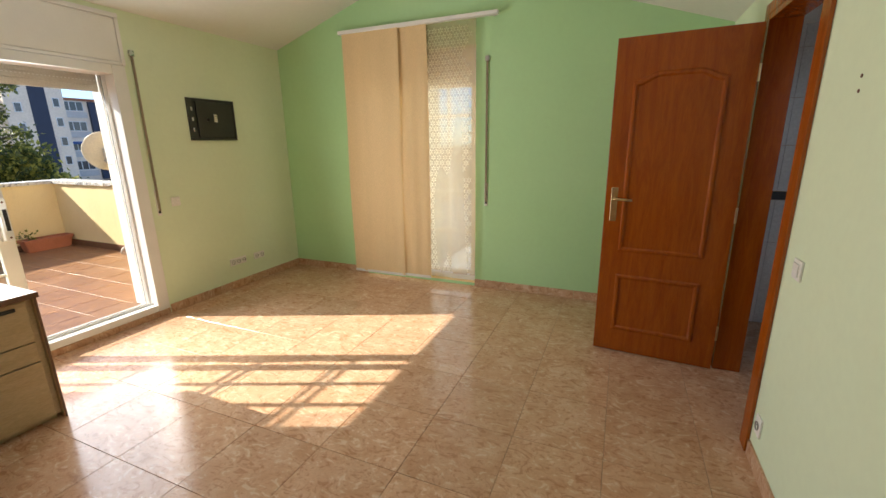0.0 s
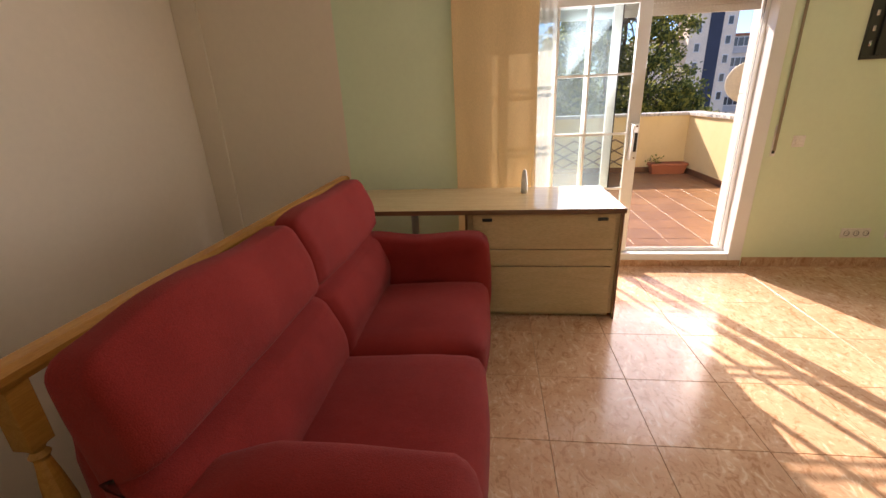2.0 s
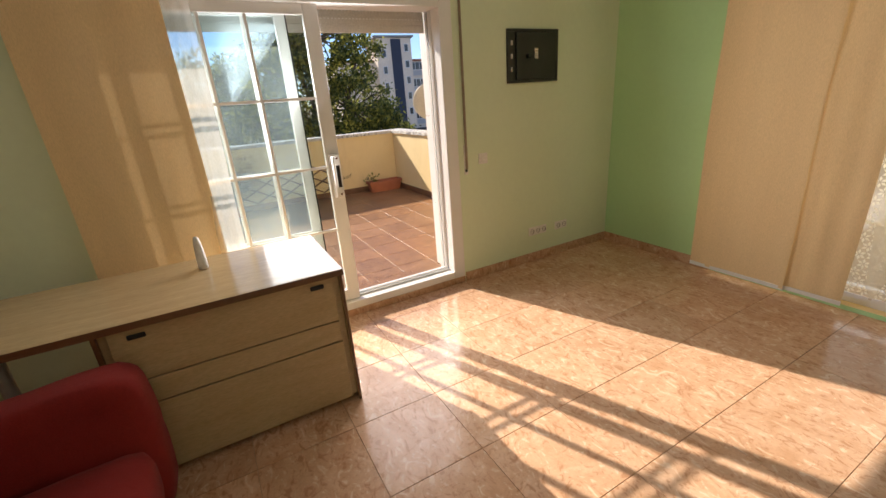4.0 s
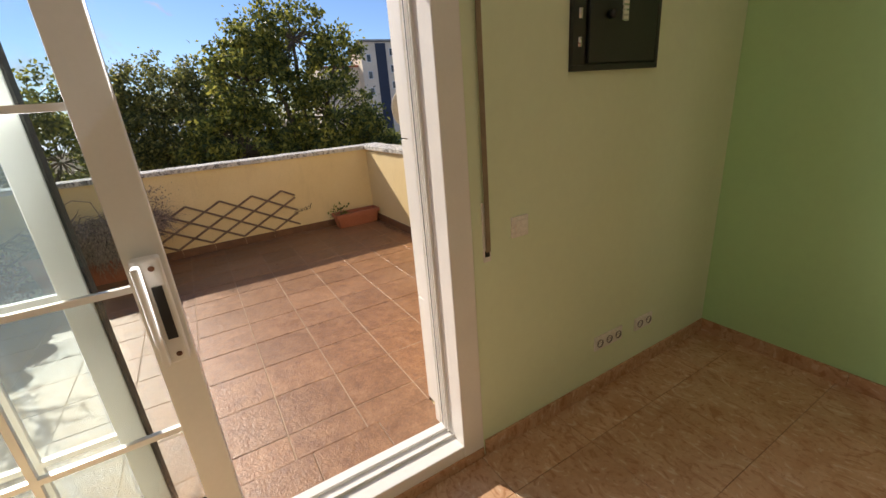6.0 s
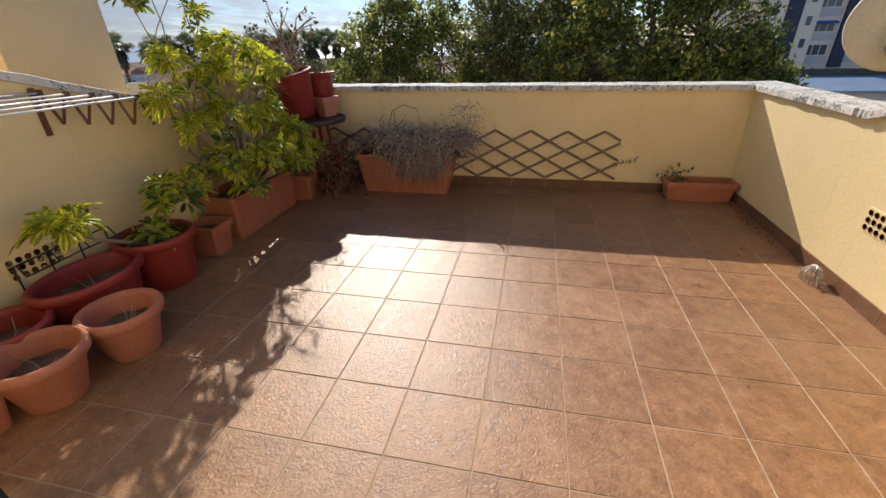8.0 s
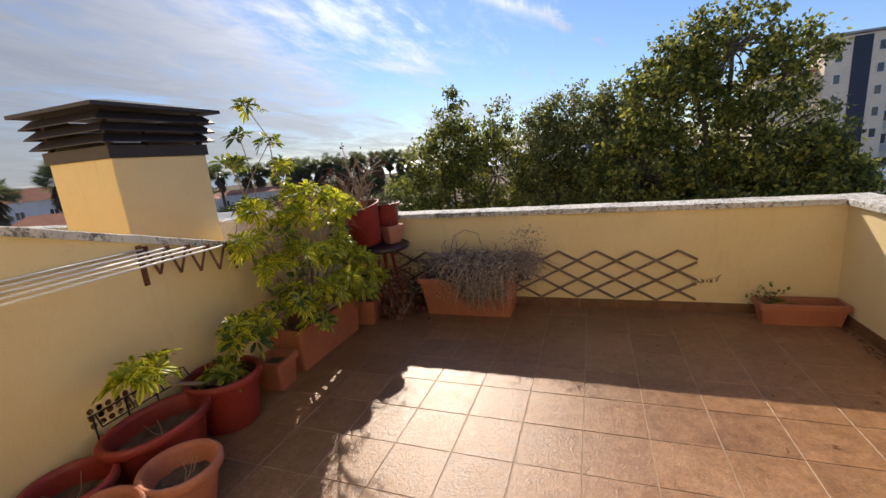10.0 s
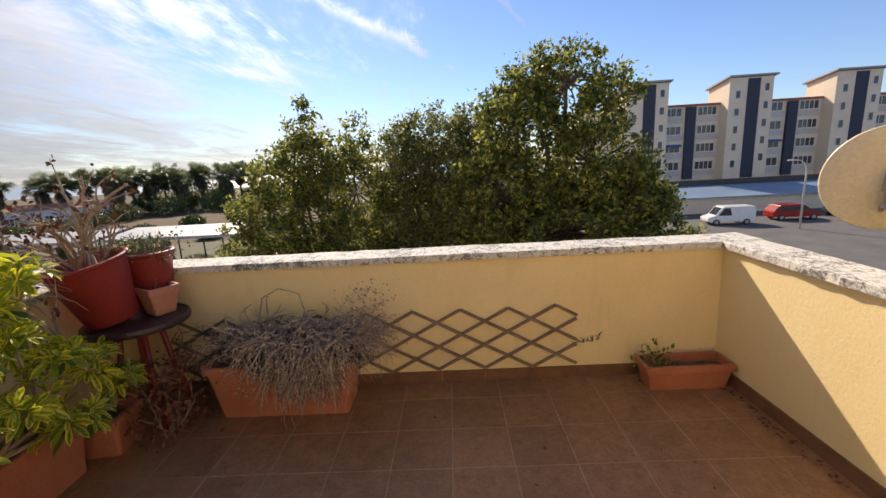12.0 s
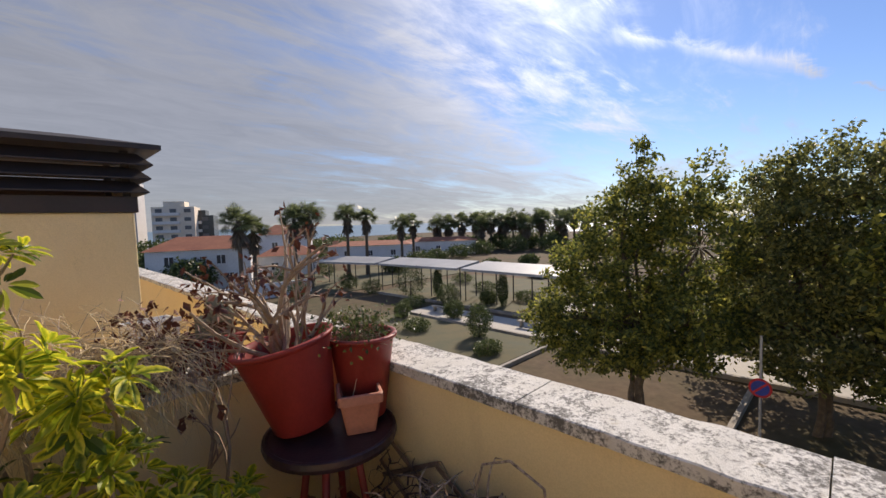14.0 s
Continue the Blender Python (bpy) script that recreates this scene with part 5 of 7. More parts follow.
P, ZB, ZT = 0.333, 0.135, 0.585
run = P * 2.5
for k in range(-4, 9):
    for s in (-1, 1):
        ya = 0.38 + k * P + (0.0 if s > 0 else P / 2)
        y0, z0, y1, z1 = (ya, ZB, ya + run, ZT) if s > 0 else (ya, ZT, ya + run, ZB)
        lo, hi = 0.14, 3.02
        if y1 < lo + 0.05 or y0 > hi - 0.05:
            continue
        g = (z1 - z0) / (y1 - y0)
        if y0 < lo:
            z0, y0 = z0 + g * (lo - y0), lo
        if y1 > hi:
            z1, y1 = z1 + g * (hi - y1), hi
        bm = bmesh.new()
        dz = rng.uniform(-0.006, 0.006)
        lath(bm, y0, z0 + dz, y1, z1 + dz, 0.012 if s > 0 else 0.022)
        part("lath", bm, M_TRELLIS, trellis)

# ---- pots and planters


def box_pot(name, label, category, loc, rz, a, b, ta, tb, h, material, wall=0.014, lip=0.022, group=""):
    """A tapering rectangular pot: bottom a x b, top ta x tb."""
    t = thing(name, label, category, loc, rz, group)
    bm = bmesh.new()
    rings = []
    for x, y, z in ((a, b, 0), (a + (ta - a) * 0.84, b + (tb - b) * 0.84, h - 0.045), (ta + lip, tb + lip, h - 0.042), (ta + lip, tb + lip, h - 0.004), (ta + lip - 0.008, tb + lip - 0.008, h), (ta - 2 * wall, tb - 2 * wall, h), (ta - 2 * wall - 0.01, tb - 2 * wall - 0.01, h - 0.07)):
        rr = min(x, y) * 0.10
        ring = []
        for cx, cy, a0 in ((1, 1, 0), (-1, 1, 90), (-1, -1, 180), (1, -1, 270)):
            for q in (0, 30, 60, 90):
                th = radians(a0 + q)
                ring.append(bm.verts.new((cx * (x / 2 - rr) + rr * math.cos(th), cy * (y / 2 - rr) + rr * math.sin(th), z)))
        rings.append(ring)
    n = len(rings[0])
    for p, q in zip(rings, rings[1:]):
        for k in range(n):
            bm.faces.new((p[k], p[(k + 1) % n], q[(k + 1) % n], q[k]))
    bm.faces.new(rings[0][::-1])
    part("pot", bm, material, t)
    part("soil", soil_disc(0, h - 0.055, ta - 2 * wall - 0.012, tb - 2 * wall - 0.012, True), M_SOIL, t)
    return t


def soil_disc(seed, z, a, b, square=False):
    bm = bmesh.new()
    n = 8
    grid = []
    for i in range(n + 1):
        row = []
        for j in range(n + 1):
            u, w = 2 * i / n - 1, 2 * j / n - 1
            if not square:
                u, w = u * math.sqrt(1 - w * w / 2), w * math.sqrt(1 - u * u / 2)
            p = Vector((u * a / 2, w * b / 2, z))
            p.z += 0.014 * noise.noise(Vector((p.x * 22 + seed, p.y * 22, seed)))
            row.append(bm.verts.new(p))
        grid.append(row)
    for i in range(n):
        for j in range(n):
            bm.faces.new((grid[i][j], grid[i + 1][j], grid[i + 1][j + 1], grid[i][j + 1]))
    return bm


def round_pot(label, loc, r0, r1, h, material, sx=1.0, sy=1.0, rot=(0, 0, 0), soil=0.105, group="terrace plant pots", lip=0.042):
    t = new("plant_pot")
    t.matrix_basis = pose(*loc, *rot)
    tagged(t, label, "plant pot", group)
    bm = bmesh.new()
    m = r0 + (r1 - r0) * (0.82 if lip > 0.03 else 0.98)
    rs = r0 + (m - r0) * (h - soil) / (h - lip - 0.018) - 0.008
    lathe(bm, [(0.0, 0.0), (r0 * 0.96, 0.0), (r0, 0.008), (m, h - lip - 0.018), (m + 0.002, h - lip - 0.013), (r1 + 0.012, h - lip - 0.008), (r1 + 0.017, h - lip), (r1 + 0.018, h - lip * 0.3), (r1 + 0.012, h - 0.002), (r1 + 0.002, h), (r1 - 0.008, h - 0.005), (r1 - 0.014, h - 0.03), (rs - 0.004, h - soil - 0.02)], 36, sx=sx, sy=sy)
    part("pot", bm, material, t, smooth=True)
    part("soil", soil_disc(loc[0] * 7, h - soil, 2 * sx * rs, 2 * sy * rs), M_SOIL, t)
    return t


big_planter = box_pot("planter_box", "long terracotta planter overflowing with dead grey stems", "planter", (-7.33, 1.045, TZ), 90, 0.83, 0.26, 0.94, 0.37, 0.375, M_TERRA)
small_planter = box_pot("planter_box", "small terracotta window box with a sprig of weed", "planter", (-7.40, 3.70, TZ), 90, 0.50, 0.15, 0.56, 0.19, 0.175, M_TERRA)
long_planter = box_pot("planter_box", "long terracotta planter under the leafy shrub", "planter", (-6.36, -0.02, TZ), 0, 0.80, 0.26, 0.86, 0.32, 0.34, M_TERRA)
corner_pot = box_pot("planter_box", "square brick-red pot beside the table", "plant pot", (-6.95, 0.10, TZ), 8, 0.20, 0.20, 0.25, 0.25, 0.24, M_TERRA)
square_pot = box_pot("planter_box", "small square terracotta pot with soil", "plant pot", (-5.76, 0.03, TZ), 4, 0.17, 0.17, 0.22, 0.22, 0.22, M_TERRA)
round_pot("dark red plastic tub with a leafy shrub", (-5.34, 0.02, TZ), 0.165, 0.205, 0.335, M_REDPOT)
round_pot("dark red oval plastic tub with dry soil", (-4.90, 0.03, TZ), 0.145, 0.185, 0.31, M_REDPOT, 1.40, 0.95)
round_pot("dark red round plastic pot, empty but for soil", (-4.50, 0.0, TZ), 0.13, 0.165, 0.26, M_REDPOT)
round_pot("orange terracotta pot with dry soil", (-4.73, 0.39, TZ), 0.11, 0.16, 0.25, M_TERRA)
round_pot("orange terracotta pot with dry soil", (-4.40, 0.32, TZ), 0.11, 0.165, 0.25, M_TERRA)
box_pot("planter_box", "squared orange terracotta pot by the door", "plant pot", (-4.14, 0.20, TZ), 6, 0.20, 0.20, 0.26, 0.26, 0.25, M_TERRA)

# ---- dark round table in the corner with pots on it
table = thing("plant_table", "dark round metal plant table with splayed red legs", "table", (-7.24, 0.17, TZ))
bm = bmesh.new()
lathe(bm, [(0.0, 0.654), (0.26, 0.654), (0.286, 0.659), (0.292, 0.678), (0.288, 0.699), (0.276, 0.703), (0.264, 0.696), (0.0, 0.696)], 40)
part("tabletop", bm, M_DARKIRON, table)
for k in range(4):
    th = radians(45 + 90 * k)
    bm = bmesh.new()
    tube(bm, [(0.10 * math.cos(th), 0.10 * math.sin(th), 0.658), (0.15 * math.cos(th), 0.15 * math.sin(th), 0.3), (0.22 * math.cos(th), 0.22 * math.sin(th), 0.0)], 0.017, 8)
    part("leg", bm, M_REDPOT, table, smooth=True)
ztab = TZ + 0.698
round_pot("large dark red plastic pot leaning on the table", (-7.165, 0.085, ztab + 0.032), 0.135, 0.205, 0.39, M_BRICKRED, rot=(7, 10, 0), lip=0.014, soil=0.10)
round_pot("dark red plastic pot at the back of the table", (-7.425, 0.165, ztab + 0.008), 0.10, 0.150, 0.39, M_REDPOT, lip=0.014)
box_pot("planter_box", "small square terracotta pot on the table edge", "plant pot", (-7.33, 0.265, ztab + 0.004), 62, 0.125, 0.125, 0.180, 0.180, 0.180, M_POTPALE, 0.008, 0.012)

# ---- pots along the top of the side wall
box_pot("planter_box", "brick-red trough of dried plants on the wall", "planter", (-6.64, PY0 - 0.10, PTOP), 0, 0.28, 0.13, 0.33, 0.17, 0.15, M_BRICKRED, 0.01, 0.014)
cactus_pot = box_pot("planter_box", "square brick-red pot with a pale cactus on the wall", "plant pot", (-6.93, PY0 - 0.10, PTOP), 5, 0.15, 0.14, 0.20, 0.18, 0.17, M_BRICKRED, 0.01, 0.014)
cactus = thing("cactus", "pale dried column cactus in a pot", "cactus", (-6.93, PY0 - 0.10, PTOP + 0.105))
for dx, dy, h, r in ((0, 0, 0.25, 0.036), (0.052, 0.01, 0.16, 0.032), (-0.050, 0.02, 0.20, 0.030), (0.02, -0.05, 0.13, 0.026)):
    bm = bmesh.new()
    prof = [(0.0, 0.0), (r * 0.9, 0.0), (r, h * 0.3), (r, h * 0.8), (r * 0.75, h * 0.95), (0.0, h)]
    lathe(bm, prof, 16, (dx, dy, 0))
    part("stem", bm, M_CACTUS, cactus, smooth=True)

# ---- clothes dryer on the side wall
dryer = thing("clothes_dryer", "folding wall clothes dryer, white rods on rusty scissor arms", "clothes dryer", (0, PY0, 0))
for k in range(5):
    q = k / 4
    a = Vector((-5.20 - 0.37 * q, 0.01 + 0.185 * q, 1.185 - 0.065 * q))
    bm = bmesh.new()
    tube(bm, [a, a + Vector((1.25, 0.0, 0.012))], 0.006, 8)
    part("rod", bm, M_ROD, dryer, smooth=True)
    for e in (a, a + Vector((1.25, 0.0, 0.012))):
        b = e + Vector((-0.04, 0.02, -0.16))
        c = e + Vector((-0.085, 0.042, -0.01))
        for u0, u1 in ((e, b), (b, c)):
            if k < 4 or u1 is b:
                bm = bmesh.new()
                tube(bm, [u0, u1], 0.0075, 6)
                part("scissor_bar", bm, M_RUST, dryer)
        part("clip", boxes((e.x - 0.012, e.x + 0.012, e.y - 0.01, e.y + 0.01, e.z - 0.012, e.z + 0.014), bevel=0.002), M_RUST, dryer)
for x in (-5.17, -3.95):
    part("wall_bar", boxes((x - 0.014, x + 0.014, -0.002, 0.010, 0.98, 1.21)), M_RUST, dryer)

# ---- vent grille and coiled wire by the side wall
def vent_grille(x, y, z, rz):
    """A slab with three rows of round holes, let into a wall that faces -y at rz 0."""
    t = thing("vent_grille", "cream vent grille with round holes in the yellow wall", "vent", (x, y, z), rz, "vent grilles")
    part("frame", boxes((-0.135, 0.135, -0.004, 0.01, -0.065, 0.065), bevel=0.002), M_YELLOW, t)
    for j in range(3):
        for i in range(6):
            bm = bmesh.new()
            cx, cz = -0.107 + i * 0.043, -0.04 + j * 0.04
            lathe(bm, [(0.0150, 0.0), (0.0150, 0.002), (0.0128, 0.002), (0.0128, -0.001), (0.0, -0.001)], 12)
            bmesh.ops.rotate(bm, verts=bm.verts[:], matrix=Euler((radians(90), 0, 0)).to_matrix())
            bmesh.ops.translate(bm, verts=bm.verts[:], vec=(cx, -0.005, cz))
            part("opening", bm, M_DARKWOOD, t)


vent_grille(-5.79, PY1, 0.475, 0)
vent_grille(-4.85, PY0, 0.415, 180)
coil = thing("wire_cover", "grey wire strainer over the floor drain", "drain strainer", (-6.0, PY1 - 0.07, TZ))
for k in range(7):
    bm = bmesh.new()
    th = radians(180 * k / 7 + 8)
    c, s = math.cos(th), math.sin(th)
    tube(bm, [(0.07 * c, 0.045 * s - 0.01, 0.0), (0.065 * c, 0.04 * s - 0.01, 0.05), (0.035 * c, 0.02 * s, 0.09), (0, 0.0, 0.10), (-0.035 * c, -0.02 * s, 0.09), (-0.065 * c, -0.04 * s - 0.01, 0.05), (-0.07 * c, -0.045 * s - 0.01, 0)], 0.0035, 5)
    part("wire", bm, M_GREYMETAL, coil)

# ---- small things lying about
crate = thing("plastic_crate", "white plastic crate on the neighbouring terrace", "crate", (-6.83, -1.20, 0.901), 8)
for n, b in (("base", (-0.13, 0.13, -0.09, 0.09, 0, 0.012)), ("front_wall", (-0.13, 0.13, 0.08, 0.09, 0.012, 0.20)), ("back_wall", (-0.13, 0.13, -0.09, -0.08, 0.012, 0.20)), ("side_wall", (-0.13, -0.12, -0.08, 0.08, 0.012, 0.20)), ("side_wall", (0.12, 0.13, -0.08, 0.08, 0.012, 0.20)), ("rim", (-0.14, 0.14, 0.09, 0.10, 0.18, 0.21))):
    part(n, boxes(b), M_ROD, crate)
stand = thing("stand", "low cabinet under the white crate", "cabinet", (-6.83, -1.20, 0.0))
part("body", boxes((-0.2, 0.2, -0.15, 0.15, 0.0, 0.90), bevel=0.01), M_YELLOW, stand)
debris = thing("fallen_leaves", "dry leaves and grit in the terrace corner", "leaf litter", (-6.6, 3.85, TZ), 0, "", "stuff")
gd = np.random.default_rng(71)
bm = bmesh.new()
for k in range(140):
    x, y = (gd.uniform(-0.9, 0.75), 0.11 - abs(gd.normal(0, 0.045))) if k < 70 else (gd.normal(0.0, 0.6), gd.normal(-0.5, 0.5))
    if y > 0.13 or (k >= 70 and k % 3):
        continue
    r, th = gd.uniform(0.006, 0.018), gd.uniform(0, 6.28)
    q = [bm.verts.new((x + r * math.cos(th + a) * f, y + r * math.sin(th + a) * f, 0.004 + 0.004 * f)) for a, f in ((0, 1.3), (1.6, 0.6), (3.14, 1.1), (4.7, 0.6))]
    bm.faces.new(q)
part("leaf_litter", bm, M_DRYLEAF, debris)
rack = thing("wire_rack", "thin black wire pot rack leaning on the yellow wall", "wire rack", (-5.0, PY0 + 0.02, TZ))
for x in (-0.22, -0.06, 0.10, 0.26):
    bm = bmesh.new()
    tube(bm, [(x, 0.0, 0.0), (x, 0.0, 0.40), (x + 0.01, 0.05, 0.42), (x + 0.02, 0.10, 0.37)], 0.004, 6)
    part("upright", bm, M_BLACK, rack)
for y, z in ((0.0, 0.40), (0.10, 0.37), (0.0, 0.16)):
    bm = bmesh.new()
    tube(bm, [(-0.23, y, z), (0.02, y, z + 0.006), (0.28, y, z)], 0.004, 6)
    part("rail", bm, M_BLACK, rack)
# dry twigs left in the soil of the empty pots
for k, (x, y, z) in enumerate(((-4.90, 0.03, 0.205), (-4.73, 0.39, 0.145), (-4.40, 0.32, 0.145), (-4.14, 0.20, 0.135), (-4.50, 0.0, 0.155))):
    rt = random.Random(800 + k)
    tw = thing("dry_twig", "dry broken twig lying on the soil of a pot", "twig", (x, y, TZ + z), rt.uniform(0, 360))
    for q in range(3):
        bm = bmesh.new()
        a0, l0 = rt.uniform(0, 6.28), rt.uniform(0.05, 0.10)
        tube(bm, [(0.02 * q - 0.02, 0, -0.005), (l0 * 0.5 * math.cos(a0), l0 * 0.5 * math.sin(a0), 0.03), (l0 * math.cos(a0 + 0.3), l0 * math.sin(a0 + 0.3), 0.05 + 0.05 * rt.random())], [0.003, 0.0025, 0.0015], 5)
        part("stem", bm, M_TWIG, tw)


# ---------------------------------------------------------------- plants


def leaf_mesh(name, verts, faces, material, parent, label=""):
    me = bpy.data.meshes.new(name)
    me.from_pydata(verts, [], faces)
    me.materials.append(material)
    ob = new(name, me)
    ob.parent = parent
    if label:
        ob["label"] = label
    return ob


def cards(centres, size, rng, droop=0.3, aspect=0.55, jitter=0.35):
    """Small folded leaves, one island each, at the given places, as vertices and faces."""
    c = np.asarray(centres, float)
    n = len(c)
    d = rng.normal(size=(n, 3))
    d[:, 2] -= droop
    d /= np.linalg.norm(d, axis=1)[:, None]
    s = rng.normal(size=(n, 3))
    s -= (s * d).sum(1)[:, None] * d
    s /= np.linalg.norm(s, axis=1)[:, None]
    k = np.cross(d, s)
    L = (size * (1 + jitter * rng.uniform(-1, 1, n)))[:, None]
    W = L * aspect * 0.5
    v = np.stack([c, c + d * L * 0.45 + s * W + k * W * 0.35, c + d * L, c + d * L * 0.45 - s * W + k * W * 0.35], 1).reshape(-1, 3)
    i = np.arange(n)[:, None] * 4
    f = np.concatenate([i + np.array([[0, 1, 2]]), i + np.array([[0, 2, 3]])], 0)
    return v, f


def add_cards(name, centres, size, rng, material, parent, **kw):
    v, f = cards(centres, size, rng, **kw)
    return leaf_mesh(name, v.tolist(), f.tolist(), material, parent)


def branch(bm, a, b, r0, r1, rng, bend=0.08, seg=5, n=5):
    a, b = Vector(a), Vector(b)
    L = (b - a).length
    off = Vector((rng.uniform(-1, 1), rng.uniform(-1, 1), rng.uniform(-0.4, 1))) * bend * L
    pts = [a.lerp(b, k / n) + off * math.sin(math.pi * k / n) + Vector((rng.uniform(-1, 1), rng.uniform(-1, 1), rng.uniform(-1, 1))) * 0.015 * L * (0 < k < n) for k in range(n + 1)]
    tube(bm, pts, [r0 + (r1 - r0) * k / n for k in range(n + 1)], seg)
    return pts


def tree(label, base, trunk_to, lobes, leaves, size, material, seed, r=0.22, stems=1, clump=0.6, group="park trees"):
    """A tapered trunk, limbs to each lobe of the crown, and clumps of small leaves with gaps."""
    rng = random.Random(seed)
    nr = np.random.default_rng(seed)
    t = thing("tree", label, "tree", base, 0, group)
    wood_bm = bmesh.new()
    top = Vector(trunk_to)
    for k in range(stems):
        q = top + Vector((rng.uniform(-0.6, 0.6), rng.uniform(-0.6, 0.6), 0)) * (k > 0)
        branch(wood_bm, (0.25 * k, 0.18 * k * (-1) ** k, -0.1), q, r / (1 + 0.5 * k), r * 0.55 / (1 + 0.4 * k), rng, 0.05, 9, 7)
    limb_bm = bmesh.new()
    vol = [a * b * c for _, (a, b, c) in lobes]
    pts = []
    for (ctr, (a, b, c)), w in zip(lobes, vol):
        ctr = Vector(ctr)
        branch(limb_bm, top * 0.95, ctr, r * 0.5, r * 0.15, rng, 0.10, 6, 6)
        count = max(1, int(leaves * w / sum(vol)))
        nclump = max(8, int(count / 62))
        for _ in range(nclump):
            d = nr.normal(size=3)
            d /= np.linalg.norm(d)
            rad = rng.uniform(0.45, 1.0) ** 0.6
            p = Vector((ctr.x + a * d[0] * rad, ctr.y + b * d[1] * rad, ctr.z + c * d[2] * rad))
            cs = clump * rng.uniform(0.45, 1.15)
            m = count // nclump
            g = nr.normal(size=(m, 3)) * (cs * 0.5, cs * 0.5, cs * 0.36)
            g = g[np.linalg.norm(g, axis=1) < cs * 1.25]
            pts.append(g + np.array(p))
            if rng.random() < 0.30:
                branch(limb_bm, ctr.lerp(p, 0.1), p, r * 0.13, 0.012, rng, 0.12, 4, 4)
    part("trunk", wood_bm, M_BARK, t)
    part("branchwork", limb_bm, M_BARK, t)
    add_cards("crown", np.concatenate(pts), size, nr, material, t)
    return t


def rosette(v, f, at, axis, leaf_len, rng, n=8, margin=None, slim=0.15):
    """Long folded leaflets spread like the spokes of a wheel from one point."""
    axis = Vector(axis).normalized()
    s = axis.orthogonal().normalized()
    o = axis.cross(s)
    a0 = rng.uniform(0, 6.28)
    for k in range(n):
        th = a0 + 2 * math.pi * k / n + rng.uniform(-0.2, 0.2)
        rad = math.cos(th) * s + math.sin(th) * o
        tilt = rng.uniform(0.05, 0.85)
        d = (rad * math.cos(tilt) + axis * math.sin(tilt)).normalized()
        w = d.cross(axis)
        if w.length < 1e-4:
            continue
        w.normalize()
        up = w.cross(d)
        L = leaf_len * rng.uniform(0.7, 1.15)
        W = L * slim
        drop = Vector((0, 0, -L * rng.uniform(0.10, 0.42)))
        i = len(v)
        v.append(tuple(at + d * 0.012))
        for q, wide in ((0.34, 0.62), (0.66, 1.0), (0.86, 0.72)):
            c = at + d * L * q + drop * q * q
            lift = up * W * wide * 0.38
            v += [tuple(c + w * W * wide + lift), tuple(c), tuple(c - w * W * wide + lift)]
        v.append(tuple(at + d * L + drop))
        f += [(i, i + 1, i + 2), (i, i + 2, i + 3)]
        for q in (i + 1, i + 4):
            f += [(q, q + 3, q + 4, q + 1), (q + 1, q + 4, q + 5, q + 2)]
        f += [(i + 7, i + 10, i + 8), (i + 8, i + 10, i + 9)]
        if margin is not None:
            pale = rng.uniform(0.25, 1.0)
            margin += [0.1 * pale] + [pale, 0.12 * pale, pale] * 3 + [pale]


def schefflera(label, loc, spots, seed, leaf_len=0.10, root=(0, 0, 0), thick=0.014):
    """A shrub of bare stems ending in wheels of leaflets; spots are (centre, spread, count, share of yellow)."""
    rng = random.Random(seed)
    t = thing("schefflera", label, "shrub", loc, 0, "schefflera shrubs")
    stems = bmesh.new()
    vy, fy, my, vg, fg = [], [], [], [], []
    for ctr, spread, count, yellow in spots:
        ctr = Vector(ctr)
        branch(stems, root, ctr - Vector((0, 0, spread[2] * 0.6)), thick, thick * 0.5, rng, 0.15, 6, 6)
        for _ in range(count):
            d = Vector((rng.gauss(0, 1), rng.gauss(0, 1), rng.gauss(0.25, 1)))
            d.normalize()
            q = rng.uniform(0.5, 1.0)
            p = ctr + Vector((d.x * spread[0], d.y * spread[1], d.z * spread[2])) * q
            ax = (d + Vector((0, 0, 0.9))).normalized()
            if rng.random() < 0.35:
                branch(stems, ctr.lerp(p, 0.0) - Vector((0, 0, spread[2] * 0.5)), p, 0.006, 0.003, rng, 0.12, 4, 4)
            if rng.random() < yellow:
                rosette(vy, fy, p, ax, leaf_len, rng, rng.choice((9, 10, 11)), my)
            else:
                rosette(vg, fg, p, ax, leaf_len, rng, rng.choice((8, 9, 10)))
    part("branchwork", stems, M_TWIG, t)
    if vy:
        leaves = leaf_mesh("variegated_foliage", vy, fy, M_SCHEF, t, "green leaves with broad yellow margins")
        leaves.data.attributes.new("margin", "FLOAT", "POINT").data.foreach_set("value", my)
    if vg:
        leaf_mesh("green_foliage", vg, fg, M_SCHEFDARK, t, "darker green leaves")
    return t


